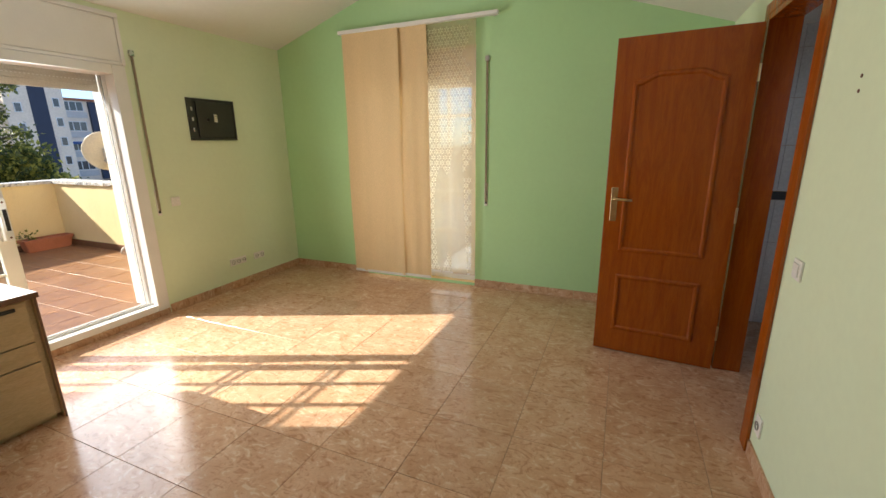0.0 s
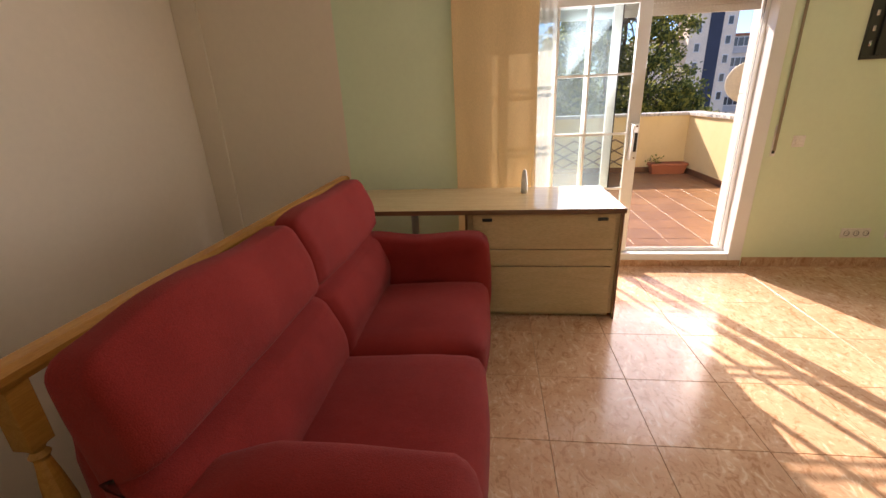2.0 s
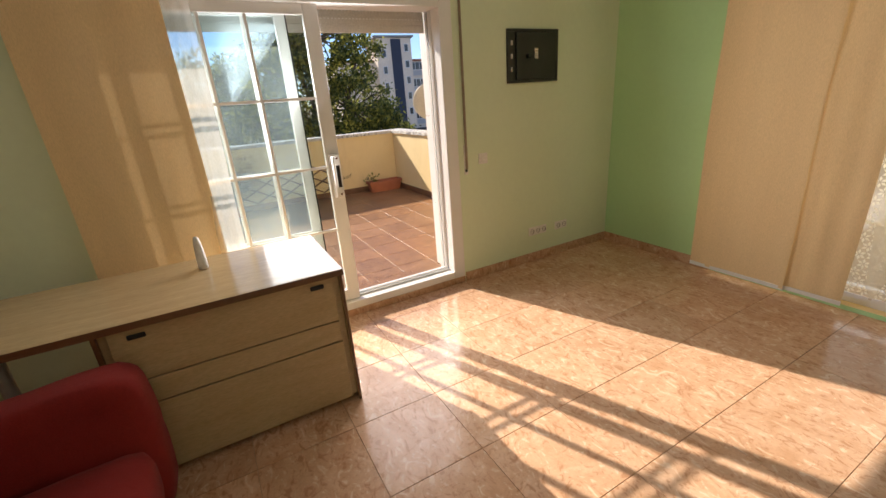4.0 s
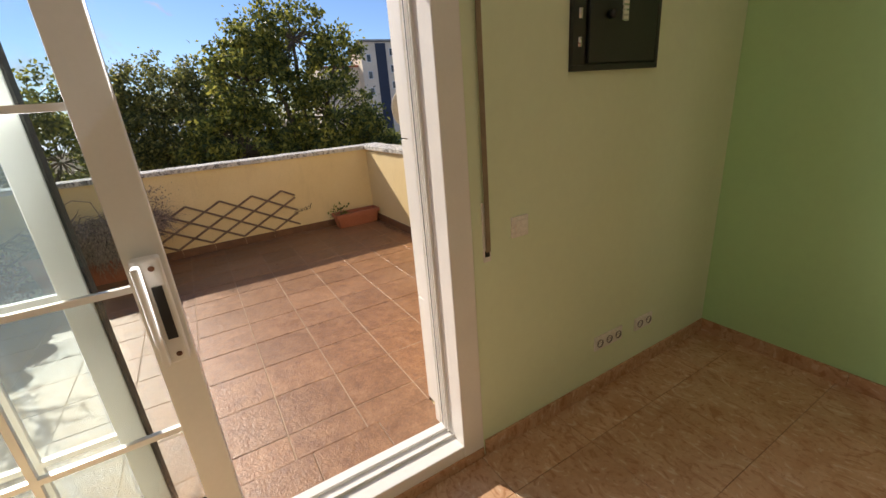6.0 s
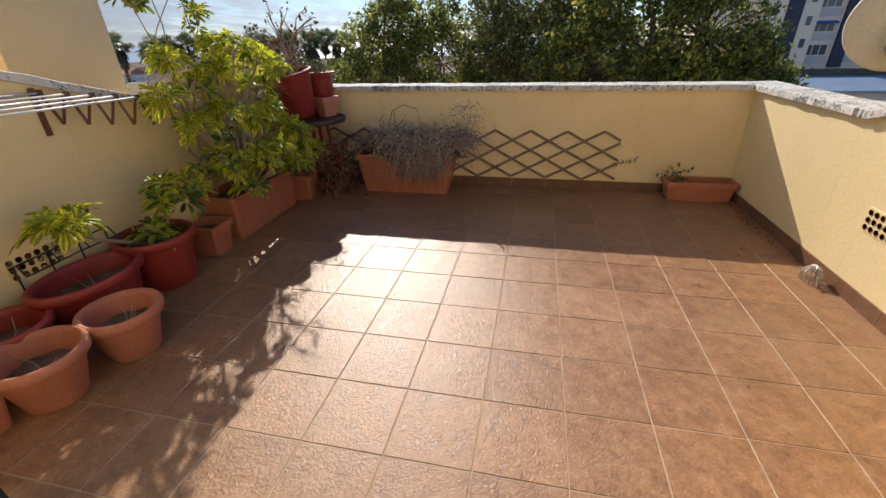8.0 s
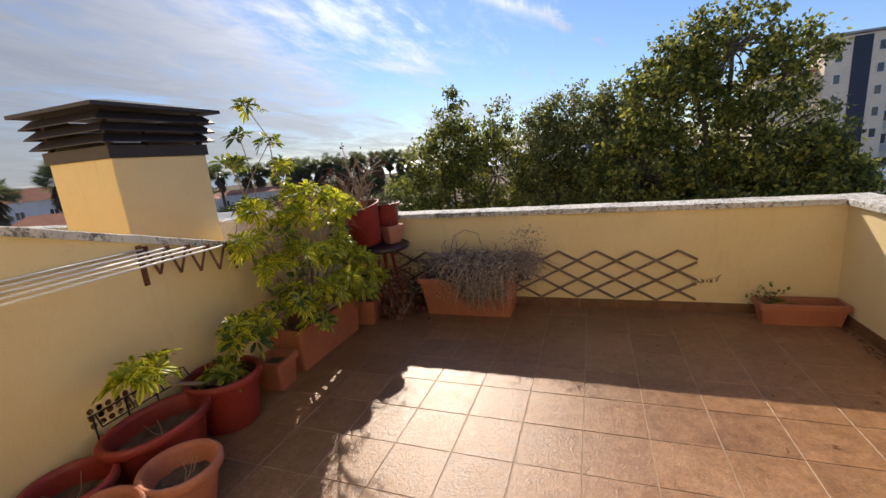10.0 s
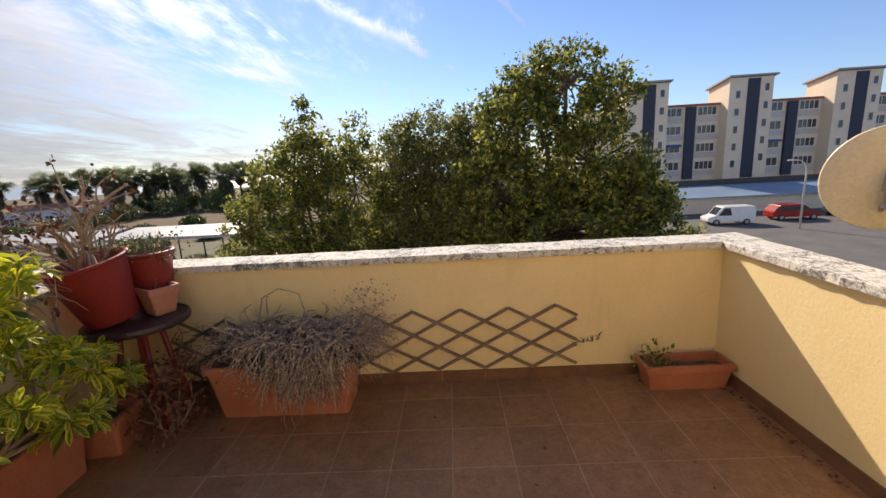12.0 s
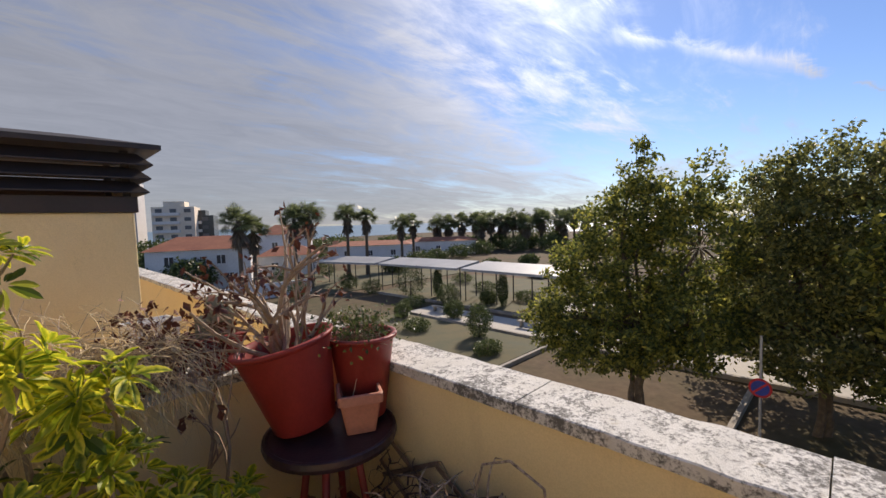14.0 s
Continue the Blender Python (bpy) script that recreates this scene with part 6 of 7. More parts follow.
big_spots = ((0.05, 0.10, 0.90), (0.24, 0.16, 0.90), (0.44, 0.12, 0.82), (-0.10, 0.20, 0.78), (0.34, 0.24, 0.64), (0.56, 0.16, 0.60), (0.12, 0.28, 0.60), (-0.16, 0.24, 0.60),
             (-0.30, 0.28, 0.46), (-0.44, 0.30, 0.36), (-0.56, 0.28, 0.20), (-0.06, 0.34, 0.36), (0.24, 0.34, 0.34), (0.46, 0.26, 0.36), (0.66, 0.18, 0.30), (0.38, 0.34, 0.16), (-0.24, 0.34, 0.18), (0.64, 0.10, 0.78), (0.52, 0.08, 0.98), (0.16, 0.10, 1.02))
schefflera("large variegated yellow-green shrub in the long planter", (-6.30, 0.0, TZ + 0.29),
           tuple((p, (0.12, 0.10, 0.075), 12, 0.9 if p[2] > 0.3 else 0.7) for p in big_spots) + (((0.1, 0.08, 0.5), (0.40, 0.10, 0.3), 12, 0.2), ((0.0, 0.33, 1.00), (0.10, 0.09, 0.07), 8, 0.9), ((-0.16, 0.36, 0.90), (0.10, 0.09, 0.07), 8, 0.9), ((0.20, 0.30, 1.05), (0.10, 0.09, 0.06), 8, 0.9)), 11, 0.095)
schefflera("small variegated shrub in the red tub", (-5.34, 0.02, TZ + 0.25),
           (((-0.12, 0.10, 0.28), (0.13, 0.12, 0.11), 24, 0.8), ((0.0, 0.02, 0.08), (0.14, 0.12, 0.06), 16, 0.6), ((0.46, 0.04, 0.34), (0.15, 0.08, 0.05), 20, 0.95)), 12, 0.10)
schefflera("thin upright shoot with a few leaves behind the shrub", (-6.10, -0.13, TZ + 0.30),
           (((0.07, 0.07, 1.66), (0.07, 0.05, 0.04), 6, 0.15), ((0.20, 0.08, 1.45), (0.07, 0.05, 0.04), 5, 0.15), ((-0.04, 0.08, 1.42), (0.07, 0.05, 0.04), 5, 0.15), ((0.30, 0.06, 1.28), (0.10, 0.05, 0.06), 7, 0.2), ((-0.16, 0.08, 1.22), (0.09, 0.06, 0.09), 9, 0.5)), 13, 0.085, (0.0, 0.0, 0.0), 0.006)


def strands(bm, n, origin, spread, length, rng, lean, r=0.0022, curl=0.5, seg=3, steps=5, wild=0.22):
    """Thin dry stems that rise and fall over."""
    for _ in range(n):
        p = Vector((origin[0] + rng.uniform(-1, 1) * spread[0], origin[1] + rng.uniform(-1, 1) * spread[1], origin[2] + rng.uniform(0, 1) * spread[2]))
        d = Vector((rng.gauss(lean[0], 0.5), rng.gauss(lean[1], 0.7), rng.gauss(lean[2], 0.35))).normalized()
        L = length * rng.uniform(0.5, 1.2)
        pts = [p.copy()]
        for k in range(steps):
            d = (d + Vector((rng.gauss(0, wild), rng.gauss(0, wild), rng.gauss(0, wild - 0.2) - curl * rng.uniform(0.1, 0.8)))).normalized()
            p = p + d * L / steps
            pts.append(p.copy())
        tube(bm, pts, [r * (1 - 0.13 * k) for k in range(steps + 1)], seg, False)


dead = thing("dead_plant", "tangle of dead grey-brown stems spilling from the planter", "dead plant", (-7.325, 1.09, TZ + 0.335), 0, "", "stuff")
rng = random.Random(21)
# dark mound added inside the stems; its colour paints the shaded gaps
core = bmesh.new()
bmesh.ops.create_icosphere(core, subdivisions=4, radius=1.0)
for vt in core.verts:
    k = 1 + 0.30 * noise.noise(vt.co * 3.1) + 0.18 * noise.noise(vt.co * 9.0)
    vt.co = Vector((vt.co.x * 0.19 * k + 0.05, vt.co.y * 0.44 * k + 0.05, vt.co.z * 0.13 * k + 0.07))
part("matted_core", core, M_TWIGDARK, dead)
bm = bmesh.new()
strands(bm, 420, (0.02, 0.05, 0.13), (0.16, 0.38, 0.09), 0.30, rng, (0.3, 0.0, 0.15), 0.0074, 0.35, 4, 6, 0.5)
strands(bm, 230, (0.17, 0.10, 0.13), (0.05, 0.27, 0.09), 0.32, rng, (0.55, 0.0, 0.1), 0.0070, 1.0, 4, 7, 0.38)
strands(bm, 300, (0.22, 0.14, 0.02), (0.03, 0.17, 0.12), 0.30, rng, (0.16, 0.0, -0.8), 0.0046, 0.6, 3, 6, 0.34)
strands(bm, 240, (0.06, 0.48, 0.10), (0.16, 0.08, 0.12), 0.28, rng, (0.2, 0.4, 0.6), 0.0034, 0.5, 3, 6, 0.42)
strands(bm, 60, (0.02, -0.40, 0.14), (0.14, 0.06, 0.08), 0.16, rng, (0.2, -0.4, 0.2), 0.0036, 0.5, 3, 6, 0.5)
tube(bm, [(-0.08, -0.25, 0.2), (-0.1, -0.2, 0.40), (-0.1, -0.08, 0.46), (-0.1, 0.05, 0.42), (-0.06, 0.1, 0.25)], 0.005, 6)
part("branchwork", bm, M_STRAND, dead)
nr = np.random.default_rng(5)
tip = np.column_stack([nr.normal(0.05, 0.08, 500), nr.normal(0.52, 0.09, 500), nr.uniform(0.0, 0.5, 500)])
add_cards("dry_foliage", tip, 0.022, nr, M_STRAND, dead)
add_cards("dry_foliage", np.column_stack([nr.normal(0.12, 0.07, 1200), nr.uniform(-0.35, 0.42, 1200), nr.uniform(-0.15, 0.28, 1200)]), 0.024, nr, M_STRAND, dead)


def twigs(label, loc, n, h, spread, seed, r=0.007, leafcol=None, leaves=0, category="bare shrub", forks=3):
    rng = random.Random(seed)
    t = thing("bare_shrub", label, category, loc)
    bm = bmesh.new()
    ends = []
    for k in range(n):
        d = Vector((rng.gauss(0, spread), rng.gauss(0, spread), 1)).normalized()
        e = d * h * rng.uniform(0.5, 1.1)
        s = Vector((rng.uniform(-0.05, 0.05), rng.uniform(-0.05, 0.05), 0))
        pts = branch(bm, s, s + e, r, r * 0.5, rng, 0.14, 6, 6)
        for _ in range(forks):
            q = pts[rng.randint(2, 5)]
            d2 = (d + Vector((rng.gauss(0, 0.8), rng.gauss(0, 0.8), rng.gauss(0.1, 0.4)))).normalized()
            e2 = q + d2 * h * rng.uniform(0.2, 0.5)
            branch(bm, q, e2, r * 0.5, r * 0.22, rng, 0.15, 4, 4)
            ends.append(e2)
        ends.append(s + e)
    part("branchwork", bm, M_TWIG, t)
    if leaves:
        g = np.random.default_rng(seed)
        c = np.array([ends[g.integers(len(ends))] for _ in range(leaves)]) + g.normal(0, 0.02, (leaves, 3))
        add_cards("foliage", c, 0.04, g, leafcol, t, droop=0.8)
    return t


twigs("bare thick-stemmed plant in the large red pot", (-7.11, 0.04, ztab + 0.32), 12, 0.56, 1.05, 31, 0.0125, M_DRYLEAF, 190, forks=4)
tall = twigs("two long bare shoots rising from the pot", (-7.18, 0.06, ztab + 0.35), 3, 0.62, 0.16, 37, 0.005, None, 0, forks=1)
g = np.random.default_rng(8)
rosemary = thing("herb_bush", "low dry grey-green bush in the red pot", "bush", (-7.425, 0.165, ztab + 0.33))
bm = bmesh.new()
rng = random.Random(9)
strands(bm, 120, (0, 0, 0), (0.08, 0.08, 0.02), 0.20, rng, (0.3, -0.3, 0.9), 0.0018, 0.15)
part("branchwork", bm, M_TWIG, rosemary)
add_cards("foliage", np.column_stack([g.normal(0.03, 0.10, 900), g.normal(-0.02, 0.10, 900), g.uniform(0.02, 0.17, 900)]), 0.022, g, M_BUSH, rosemary)
twigs("single dry twig in the small pot", (-7.33, 0.265, ztab + 0.12), 1, 0.20, 0.3, 41, 0.003, None, 0, forks=1)
twigs("dead dry plants heaped in the trough on the wall", (-6.68, PY0 - 0.10, PTOP + 0.08), 14, 0.24, 1.0, 43, 0.004, M_DRYLEAF, 260)
twigs("dried cactus twigs with withered red leaves", (-6.92, PY0 - 0.10, PTOP + 0.1), 7, 0.34, 0.7, 44, 0.005, M_DRYLEAF, 110)
heap = thing("dry_grass", "heap of dry brown straw over the trough", "dry grass", (-6.66, PY0 - 0.10, PTOP + 0.10), 0, "", "stuff")
bm = bmesh.new()
strands(bm, 620, (0.06, 0.03, 0), (0.34, 0.10, 0.07), 0.28, random.Random(61), (0.0, 0.4, 0.4), 0.0022, 0.7)
part("stalks", bm, M_STRAND, heap)
straw = thing("dry_grass", "clump of pale dry grass on the wall top", "dry grass", (-6.15, PY0 - 0.06, PTOP - 0.02), 0, "", "stuff")
bm = bmesh.new()
strands(bm, 900, (-0.22, 0.06, 0.08), (0.38, 0.14, 0.16), 0.34, random.Random(6), (0.0, 0.5, 0.30), 0.0018, 0.6)
part("stalks", bm, M_STRAW, straw)
twigs("heap of dry brown stalks along the wall top", (-6.50, PY0 - 0.10, PTOP), 10, 0.16, 1.2, 46, 0.004, M_DRYLEAF, 120)
twigs("tall dry twig leaning against the wall", (-6.78, PY0 + 0.10, TZ + 0.3), 2, 0.95, 0.12, 47, 0.010, M_DRYLEAF, 50, forks=4)
succulent = thing("succulent_rosettes", "row of small brown succulent rosettes on the wall", "succulent", (-6.42, PY0 - 0.12, PTOP + 0.07))
vv, ff = [], []
rr = random.Random(77)
for k in range(9):
    rosette(vv, ff, Vector((-0.16 + k * 0.04, rr.uniform(-0.03, 0.03), 0.03)), (0, 0.2, 1), 0.10, rr, 14, None, 0.20)
leaf_mesh("foliage", vv, ff, M_DRYLEAF, succulent)
redplant = thing("withered_shrub", "withered dark red leafy plant under the table", "dead plant", (-7.05, 0.38, TZ), 0)
bm = bmesh.new()
for k in range(16):
    branch(bm, (rng.uniform(-0.1, 0.1), rng.uniform(-0.08, 0.08), 0.0), (rng.uniform(-0.22, 0.22), rng.uniform(-0.2, 0.22), rng.uniform(0.15, 0.50)), 0.005, 0.002, rng, 0.12, 5, 5)
part("branchwork", bm, M_TWIG, redplant)
add_cards("foliage", np.column_stack([g.normal(0, 0.12, 420), g.normal(0.02, 0.11, 420), g.uniform(0.02, 0.5, 420)]), 0.045, g, M_DRYLEAF, redplant, droop=0.6)
tangle = thing("dry_vine", "dark tangle of dead vine under the table by the trellis", "dead vine", (-7.46, 0.42, TZ), 0, "", "stuff")
bm = bmesh.new()
strands(bm, 70, (0, 0, 0.10), (0.06, 0.26, 0.40), 0.42, random.Random(90), (0.1, 0.0, 0.1), 0.0048, 0.15, 4, 8, 0.8)
part("stalks", bm, M_TWIGDARK, tangle)
weed = thing("weed", "small green weed in the window box", "weed", (-7.40, 3.50, TZ + 0.11))
bm = bmesh.new()
for k in range(9):
    branch(bm, (rng.uniform(-0.02, 0.02), rng.uniform(-0.03, 0.03), 0.0), (rng.uniform(-0.05, 0.05), rng.uniform(-0.10, 0.08), rng.uniform(0.08, 0.19)), 0.003, 0.0015, rng, 0.2, 4, 4)
part("branchwork", bm, M_TWIG, weed)
add_cards("foliage", np.column_stack([g.normal(0, 0.035, 70), g.normal(-0.01, 0.06, 70), g.uniform(0.02, 0.18, 70)]), 0.04, g, M_SCHEFDARK, weed)
tendril = thing("dry_tendril", "dark dried ivy tendrils stuck to the yellow parapet", "dead vine", (PX + 0.004, 3.10, 0.31))
rt = random.Random(55)
for k in range(9):
    bm = bmesh.new()
    y, z = -0.10 + k * 0.023, -0.03 + 0.006 * k + rt.uniform(-0.015, 0.015)
    tube(bm, [(0, y, z), (0.003, y + rt.uniform(-0.01, 0.03), z + 0.012), (0.002, y + rt.uniform(-0.02, 0.02), z + 0.03 + rt.uniform(0, 0.015))], [0.004, 0.004, 0.002], 5)
    part("stem", bm, M_TWIGDARK, tendril)

lay_tiles(terrace, "terrace_tile", PX, XO - 0.0, PY0, PY1, -5.045, 2.128, 0.3255, 0.0055, TZ, M_TERRACE, 0.006, 0.0012, 0.10)
skirt = tagged(new("terrace_skirting"), "brown tile skirting round the terrace", "skirting", "", "structure")
skirting("skirting_tile", skirt, (("y", PX + 0.001, PY0, PY1, 1), ("x", PY1 - 0.001, PX, XO, -1), ("x", PY0 + 0.001, PX, XO, 1)), TZ, TZ + 0.085, 0.010, 0.3255, M_SKIRT_OUT)

structure("door_step", boxes((XO, FX0, DY0 + 0.02, DY1 - 0.03, 0.02, 0.030)), M_GROUT_OUT, "tiled threshold outside the terrace door", "threshold")
for k in range(7):
    ya = DY0 + 0.03 + k * 0.31
    part("threshold_tile", boxes((XO + 0.002, FX0 - 0.002, ya, min(ya + 0.306, DY1 - 0.03), 0.028, 0.036), bevel=0.002), M_TERRACE, terrace)

# ---------------------------------------------------------------- the surroundings
GZ = -6.2


def ground_mat():
    k = Mat("park_earth", 0.95, 0, 0.2)
    p = k.pos()
    big = k.noise(p, 0.12, 5, 0.6)
    mid = k.noise(p, 1.6, 5, 0.65)
    c = k.ramp(big, (0.35, (0.135, 0.09, 0.058)), (0.55, (0.11, 0.085, 0.048)), (0.72, (0.075, 0.08, 0.036)))
    c = k.bright(c, k.map(mid, 0.3, 0.7, 0.75, 1.2))
    k.colour(c).bump(mid, 0.4, 0.05)
    return k.m


M_EARTH = ground_mat()
M_ASPHALT = grainy("asphalt", (0.10, 0.098, 0.095), (0.14, 0.137, 0.13), 0.5, 9, 0.9, 0.3).m
M_PAVE = grainy("pale_paving", (0.42, 0.39, 0.34), (0.52, 0.48, 0.42), 0.7, 8, 0.85, 0.2).m
M_LAWN = grainy("lawn", (0.065, 0.07, 0.03), (0.14, 0.115, 0.055), 0.35, 12, 0.95, 0.5).m
M_KERB = grainy("kerb_stone", (0.28, 0.25, 0.21), (0.38, 0.34, 0.29), 1.5, 14, 0.9, 0.3).m
M_SEA = grainy("sea", (0.10, 0.19, 0.27), (0.13, 0.23, 0.31), 0.01, 0.2, 0.35, 0.0).m
M_HOUSE = grainy("white_render", (0.66, 0.65, 0.63), (0.74, 0.73, 0.71), 0.5, 8, 0.85, 0.2).m
M_ROOF = grainy("clay_roof_tile", (0.28, 0.10, 0.055), (0.38, 0.15, 0.085), 0.8, 6, 0.85, 0.6).m
M_FLATS = grainy("beige_concrete", (0.70, 0.60, 0.48), (0.78, 0.68, 0.55), 0.25, 5, 0.9, 0.2).m
M_NAVY = grainy("navy_cladding", (0.018, 0.026, 0.052), (0.028, 0.038, 0.07), 0.4, 6, 0.6, 0.1).m
M_FARGLASS = grainy("dark_window_glass", (0.03, 0.035, 0.042), (0.07, 0.075, 0.085), 0.6, 3, 0.12, 0.0).m
M_FARPANE = grainy("dull_far_glass", (0.10, 0.10, 0.10), (0.16, 0.16, 0.16), 0.6, 3, 0.6, 0.0).m
M_FARFRAME = grainy("white_window_frame", (0.66, 0.66, 0.65), (0.74, 0.74, 0.73), 0.9, 8, 0.5, 0.0).m
M_AWNING = grainy("blue_awning", (0.03, 0.09, 0.26), (0.05, 0.13, 0.33), 0.9, 8, 0.7, 0.0).m
M_CANOPY = grainy("grey_sheet_roof", (0.27, 0.28, 0.29), (0.36, 0.37, 0.38), 0.4, 6, 0.5, 0.1).m
M_BLUEROOF = grainy("blue_grey_roof", (0.16, 0.24, 0.34), (0.22, 0.31, 0.42), 0.3, 6, 0.5, 0.1).m
M_TOWER = grainy("pale_tower", (0.50, 0.48, 0.46), (0.58, 0.56, 0.54), 0.2, 4, 0.9, 0.0).m
M_CARWHITE = grainy("white_car_paint", (0.74, 0.74, 0.74), (0.80, 0.80, 0.80), 1, 8, 0.2, 0.0).m
M_CARRED = grainy("red_car_paint", (0.28, 0.012, 0.012), (0.34, 0.02, 0.018), 1, 8, 0.2, 0.0).m
M_CARDARK = grainy("dark_car_paint", (0.03, 0.032, 0.036), (0.045, 0.047, 0.05), 1, 8, 0.2, 0.0).m
M_SIGNRED = grainy("sign_red", (0.45, 0.015, 0.02), (0.5, 0.025, 0.03), 3, 40, 0.4, 0.0).m
M_SIGNBLUE = grainy("sign_blue", (0.01, 0.03, 0.22), (0.015, 0.045, 0.28), 3, 40, 0.4, 0.0).m
M_POLE = grainy("galvanised_pole", (0.36, 0.36, 0.35), (0.46, 0.46, 0.45), 4, 40, 0.5, 0.1, 0.3).m

bm = bmesh.new()
box(bm, -900, 400, -900, 900, GZ - 0.5, GZ)
structure("ground", bm, M_EARTH, "brown park earth with patches of grass", "ground")
structure("water", boxes((-4000, -230, -4000, 60, GZ - 0.4, GZ + 0.05), (-230, 400, -4000, -230, GZ - 0.4, GZ + 0.05)), M_SEA, "calm blue sea on the horizon", "sea")
structure("road", boxes((-21.5, -10.0, -120, 140, GZ, GZ + 0.03), (-120, -21.5, 12.5, 48, GZ, GZ + 0.03)), M_ASPHALT, "grey asphalt street and car park", "road")
structure("pavement", boxes((-10.0, -7.78, -120, 140, GZ, GZ + 0.15), (-33.0, -29.6, -26.0, 12.0, GZ, GZ + 0.05), (-60.0, -33.0, -16.5, -13.8, GZ, GZ + 0.05)), M_PAVE, "pale paved footpaths", "pavement")
bm = bmesh.new()
for x0, x1, y0, y1 in ((-29.0, -23.0, -26.0, -11.5), (-52.0, -34.5, -37.0, -18.0), (-60, -34.5, -13.0, 9.0), (-60, -28, -60, -40)):
    box(bm, x0, x1, y0, y1, GZ, GZ + 0.08)
structure("lawn", bm, M_LAWN, "thin dry lawn in the park beds", "lawn")
bm = bmesh.new()
for x0, x1, y0, y1 in ((-22.2, -22.0, -60, 11.0), (-29.4, -29.2, -27, -11), (-29.2, -22.2, -11.2, -11.0), (-29.2, -22.2, -1.2, -1.0), (-29.4, -29.2, -11.0, 11.0), (-34.2, -34.0, -38, 9)):
    box(bm, x0, x1, y0, y1, GZ, GZ + 0.22)
structure("kerb", bm, M_KERB, "stone kerbs round the park beds", "kerb")

# ---- apartment block


def window_unit(parent, x, y, z, w, h, n=3, awning=False):
    """A window of n panes in a white frame, on a wall that faces +x."""
    wd = new("window")
    wd.parent = parent
    wd.location = (x, y, z)
    part("pane", boxes((0.0, 0.06, -w / 2, w / 2, 0, h)), M_FARGLASS, wd)
    bm = bmesh.new()
    t = 0.09
    box(bm, 0.0, 0.12, -w / 2 - t, w / 2 + t, -t, 0)
    box(bm, 0.0, 0.12, -w / 2 - t, w / 2 + t, h, h + t)
    for k in range(n + 1):
        yy = -w / 2 + w * k / n
        box(bm, 0.0, 0.12, yy - t / 2, yy + t / 2, 0, h)
    part("frame", bm, M_FARFRAME, wd)
    if awning:
        bm = bmesh.new()
        prism(bm, ((0.0, h + 0.1), (0.9, h - 0.25), (0.9, h - 0.35), (0.0, h + 0.0)), "y", -w / 2 - 0.1, w / 2 + 0.1)
        bmesh.ops.rotate(bm, verts=bm.verts[:], matrix=Matrix.Identity(3))
        part("awning", bm, M_AWNING, wd)
    return wd


flats = thing("apartment_building", "beige four-storey apartment block with navy stripes and stair towers", "apartment building", (-80.0, 0, GZ), -3.0)
FB, ST = 3.3, 2.95
rngf = random.Random(17)
y_start = 31.4
unit = 15.9
part("wall", boxes((-9, 0, 24.5, y_start, 0, FB + 4 * ST - 0.5)), M_FLATS, flats)
part("roof_edge", boxes((-9.3, 0.3, 24.5, y_start, FB + 4 * ST - 0.5, FB + 4 * ST - 0.15)), M_ROOF, flats)
for u in range(5):
    y0 = y_start + u * unit
    yt0, yt1, yn = y0, y0 + 6.6, y0 + unit
    tower_top = FB + 15.0
    part("wall", boxes((-9, 0, yt1, yn, 0, FB + 4 * ST - 0.5)), M_FLATS, flats)
    bm = bmesh.new()
    prism(bm, ((-3.6, 0.0), (2.4, 0.0), (2.4, tower_top), (-3.6, tower_top - 0.9)), "y", yt0, yt1)
    tw = part("stair_tower", bm, M_FLATS, flats)
    bm = bmesh.new()
    prism(bm, ((-4.1, tower_top - 0.92), (2.9, tower_top + 0.12), (2.9, tower_top + 0.35), (-4.1, tower_top - 0.62)), "y", yt0 - 0.4, yt1 + 0.4)
    part("tower_roof", bm, M_CANOPY, tw)
    part("navy_stripe", boxes((2.4, 2.46, yt0 + 2.7, yt0 + 4.6, FB - 0.6, tower_top - 0.2)), M_NAVY, tw)
    part("roof_edge", boxes((-9.3, 0.3, yt1, yn, FB + 4 * ST - 0.5, FB + 4 * ST - 0.15)), M_ROOF, flats)
    mid = (yt1 + yn) / 2
    part("navy_stripe", boxes((0.0, 0.5, mid - 0.75, mid + 0.75, FB - 0.6, FB + 4 * ST - 0.6)), M_NAVY, flats)
    for s in range(4):
        z = FB + s * ST
        for yc, w in (((yt1 + mid - 0.75) / 2, 2.6), ((mid + 0.75 + yn) / 2, 2.9)):
            window_unit(flats, 0.0, yc, z + 1.0, w, 1.25, 4 if w > 2.7 else 3, s == 1 and u in (0, 1) and w < 2.7)
            part("balcony_band", boxes((0.0, 0.16, yc - w / 2 - 0.35, yc + w / 2 + 0.35, z - 0.05, z + 0.82)), M_TOWER, flats)
    for s in range(5):
        z = FB + s * 2.7 + 0.7
        window_unit(tw, 2.4, yt0 + 1.3, z + 0.4, 0.75, 1.1, 1)
        window_unit(tw, 2.4, yt0 + 5.6, z + 1.3, 0.75, 1.1, 1)
long_wall = thing("low_shop_row", "low row with a blue-grey sheet roof before the flats", "building", (-55.0, 0, GZ))
part("wall", boxes((-7, 0, 8, 85, 0, 1.9)), M_FLATS, long_wall)
bm = bmesh.new()
prism(bm, ((-7.0, 2.75), (0.9, 1.92), (0.9, 2.06), (-7.0, 2.9)), "y", 8, 85)
part("roof", bm, M_BLUEROOF, long_wall)
part("fascia", boxes((-7.2, -6.6, 8, 85, 2.9, 3.55)), M_CARDARK, long_wall)

# ---- parked vehicles, lamp and road sign


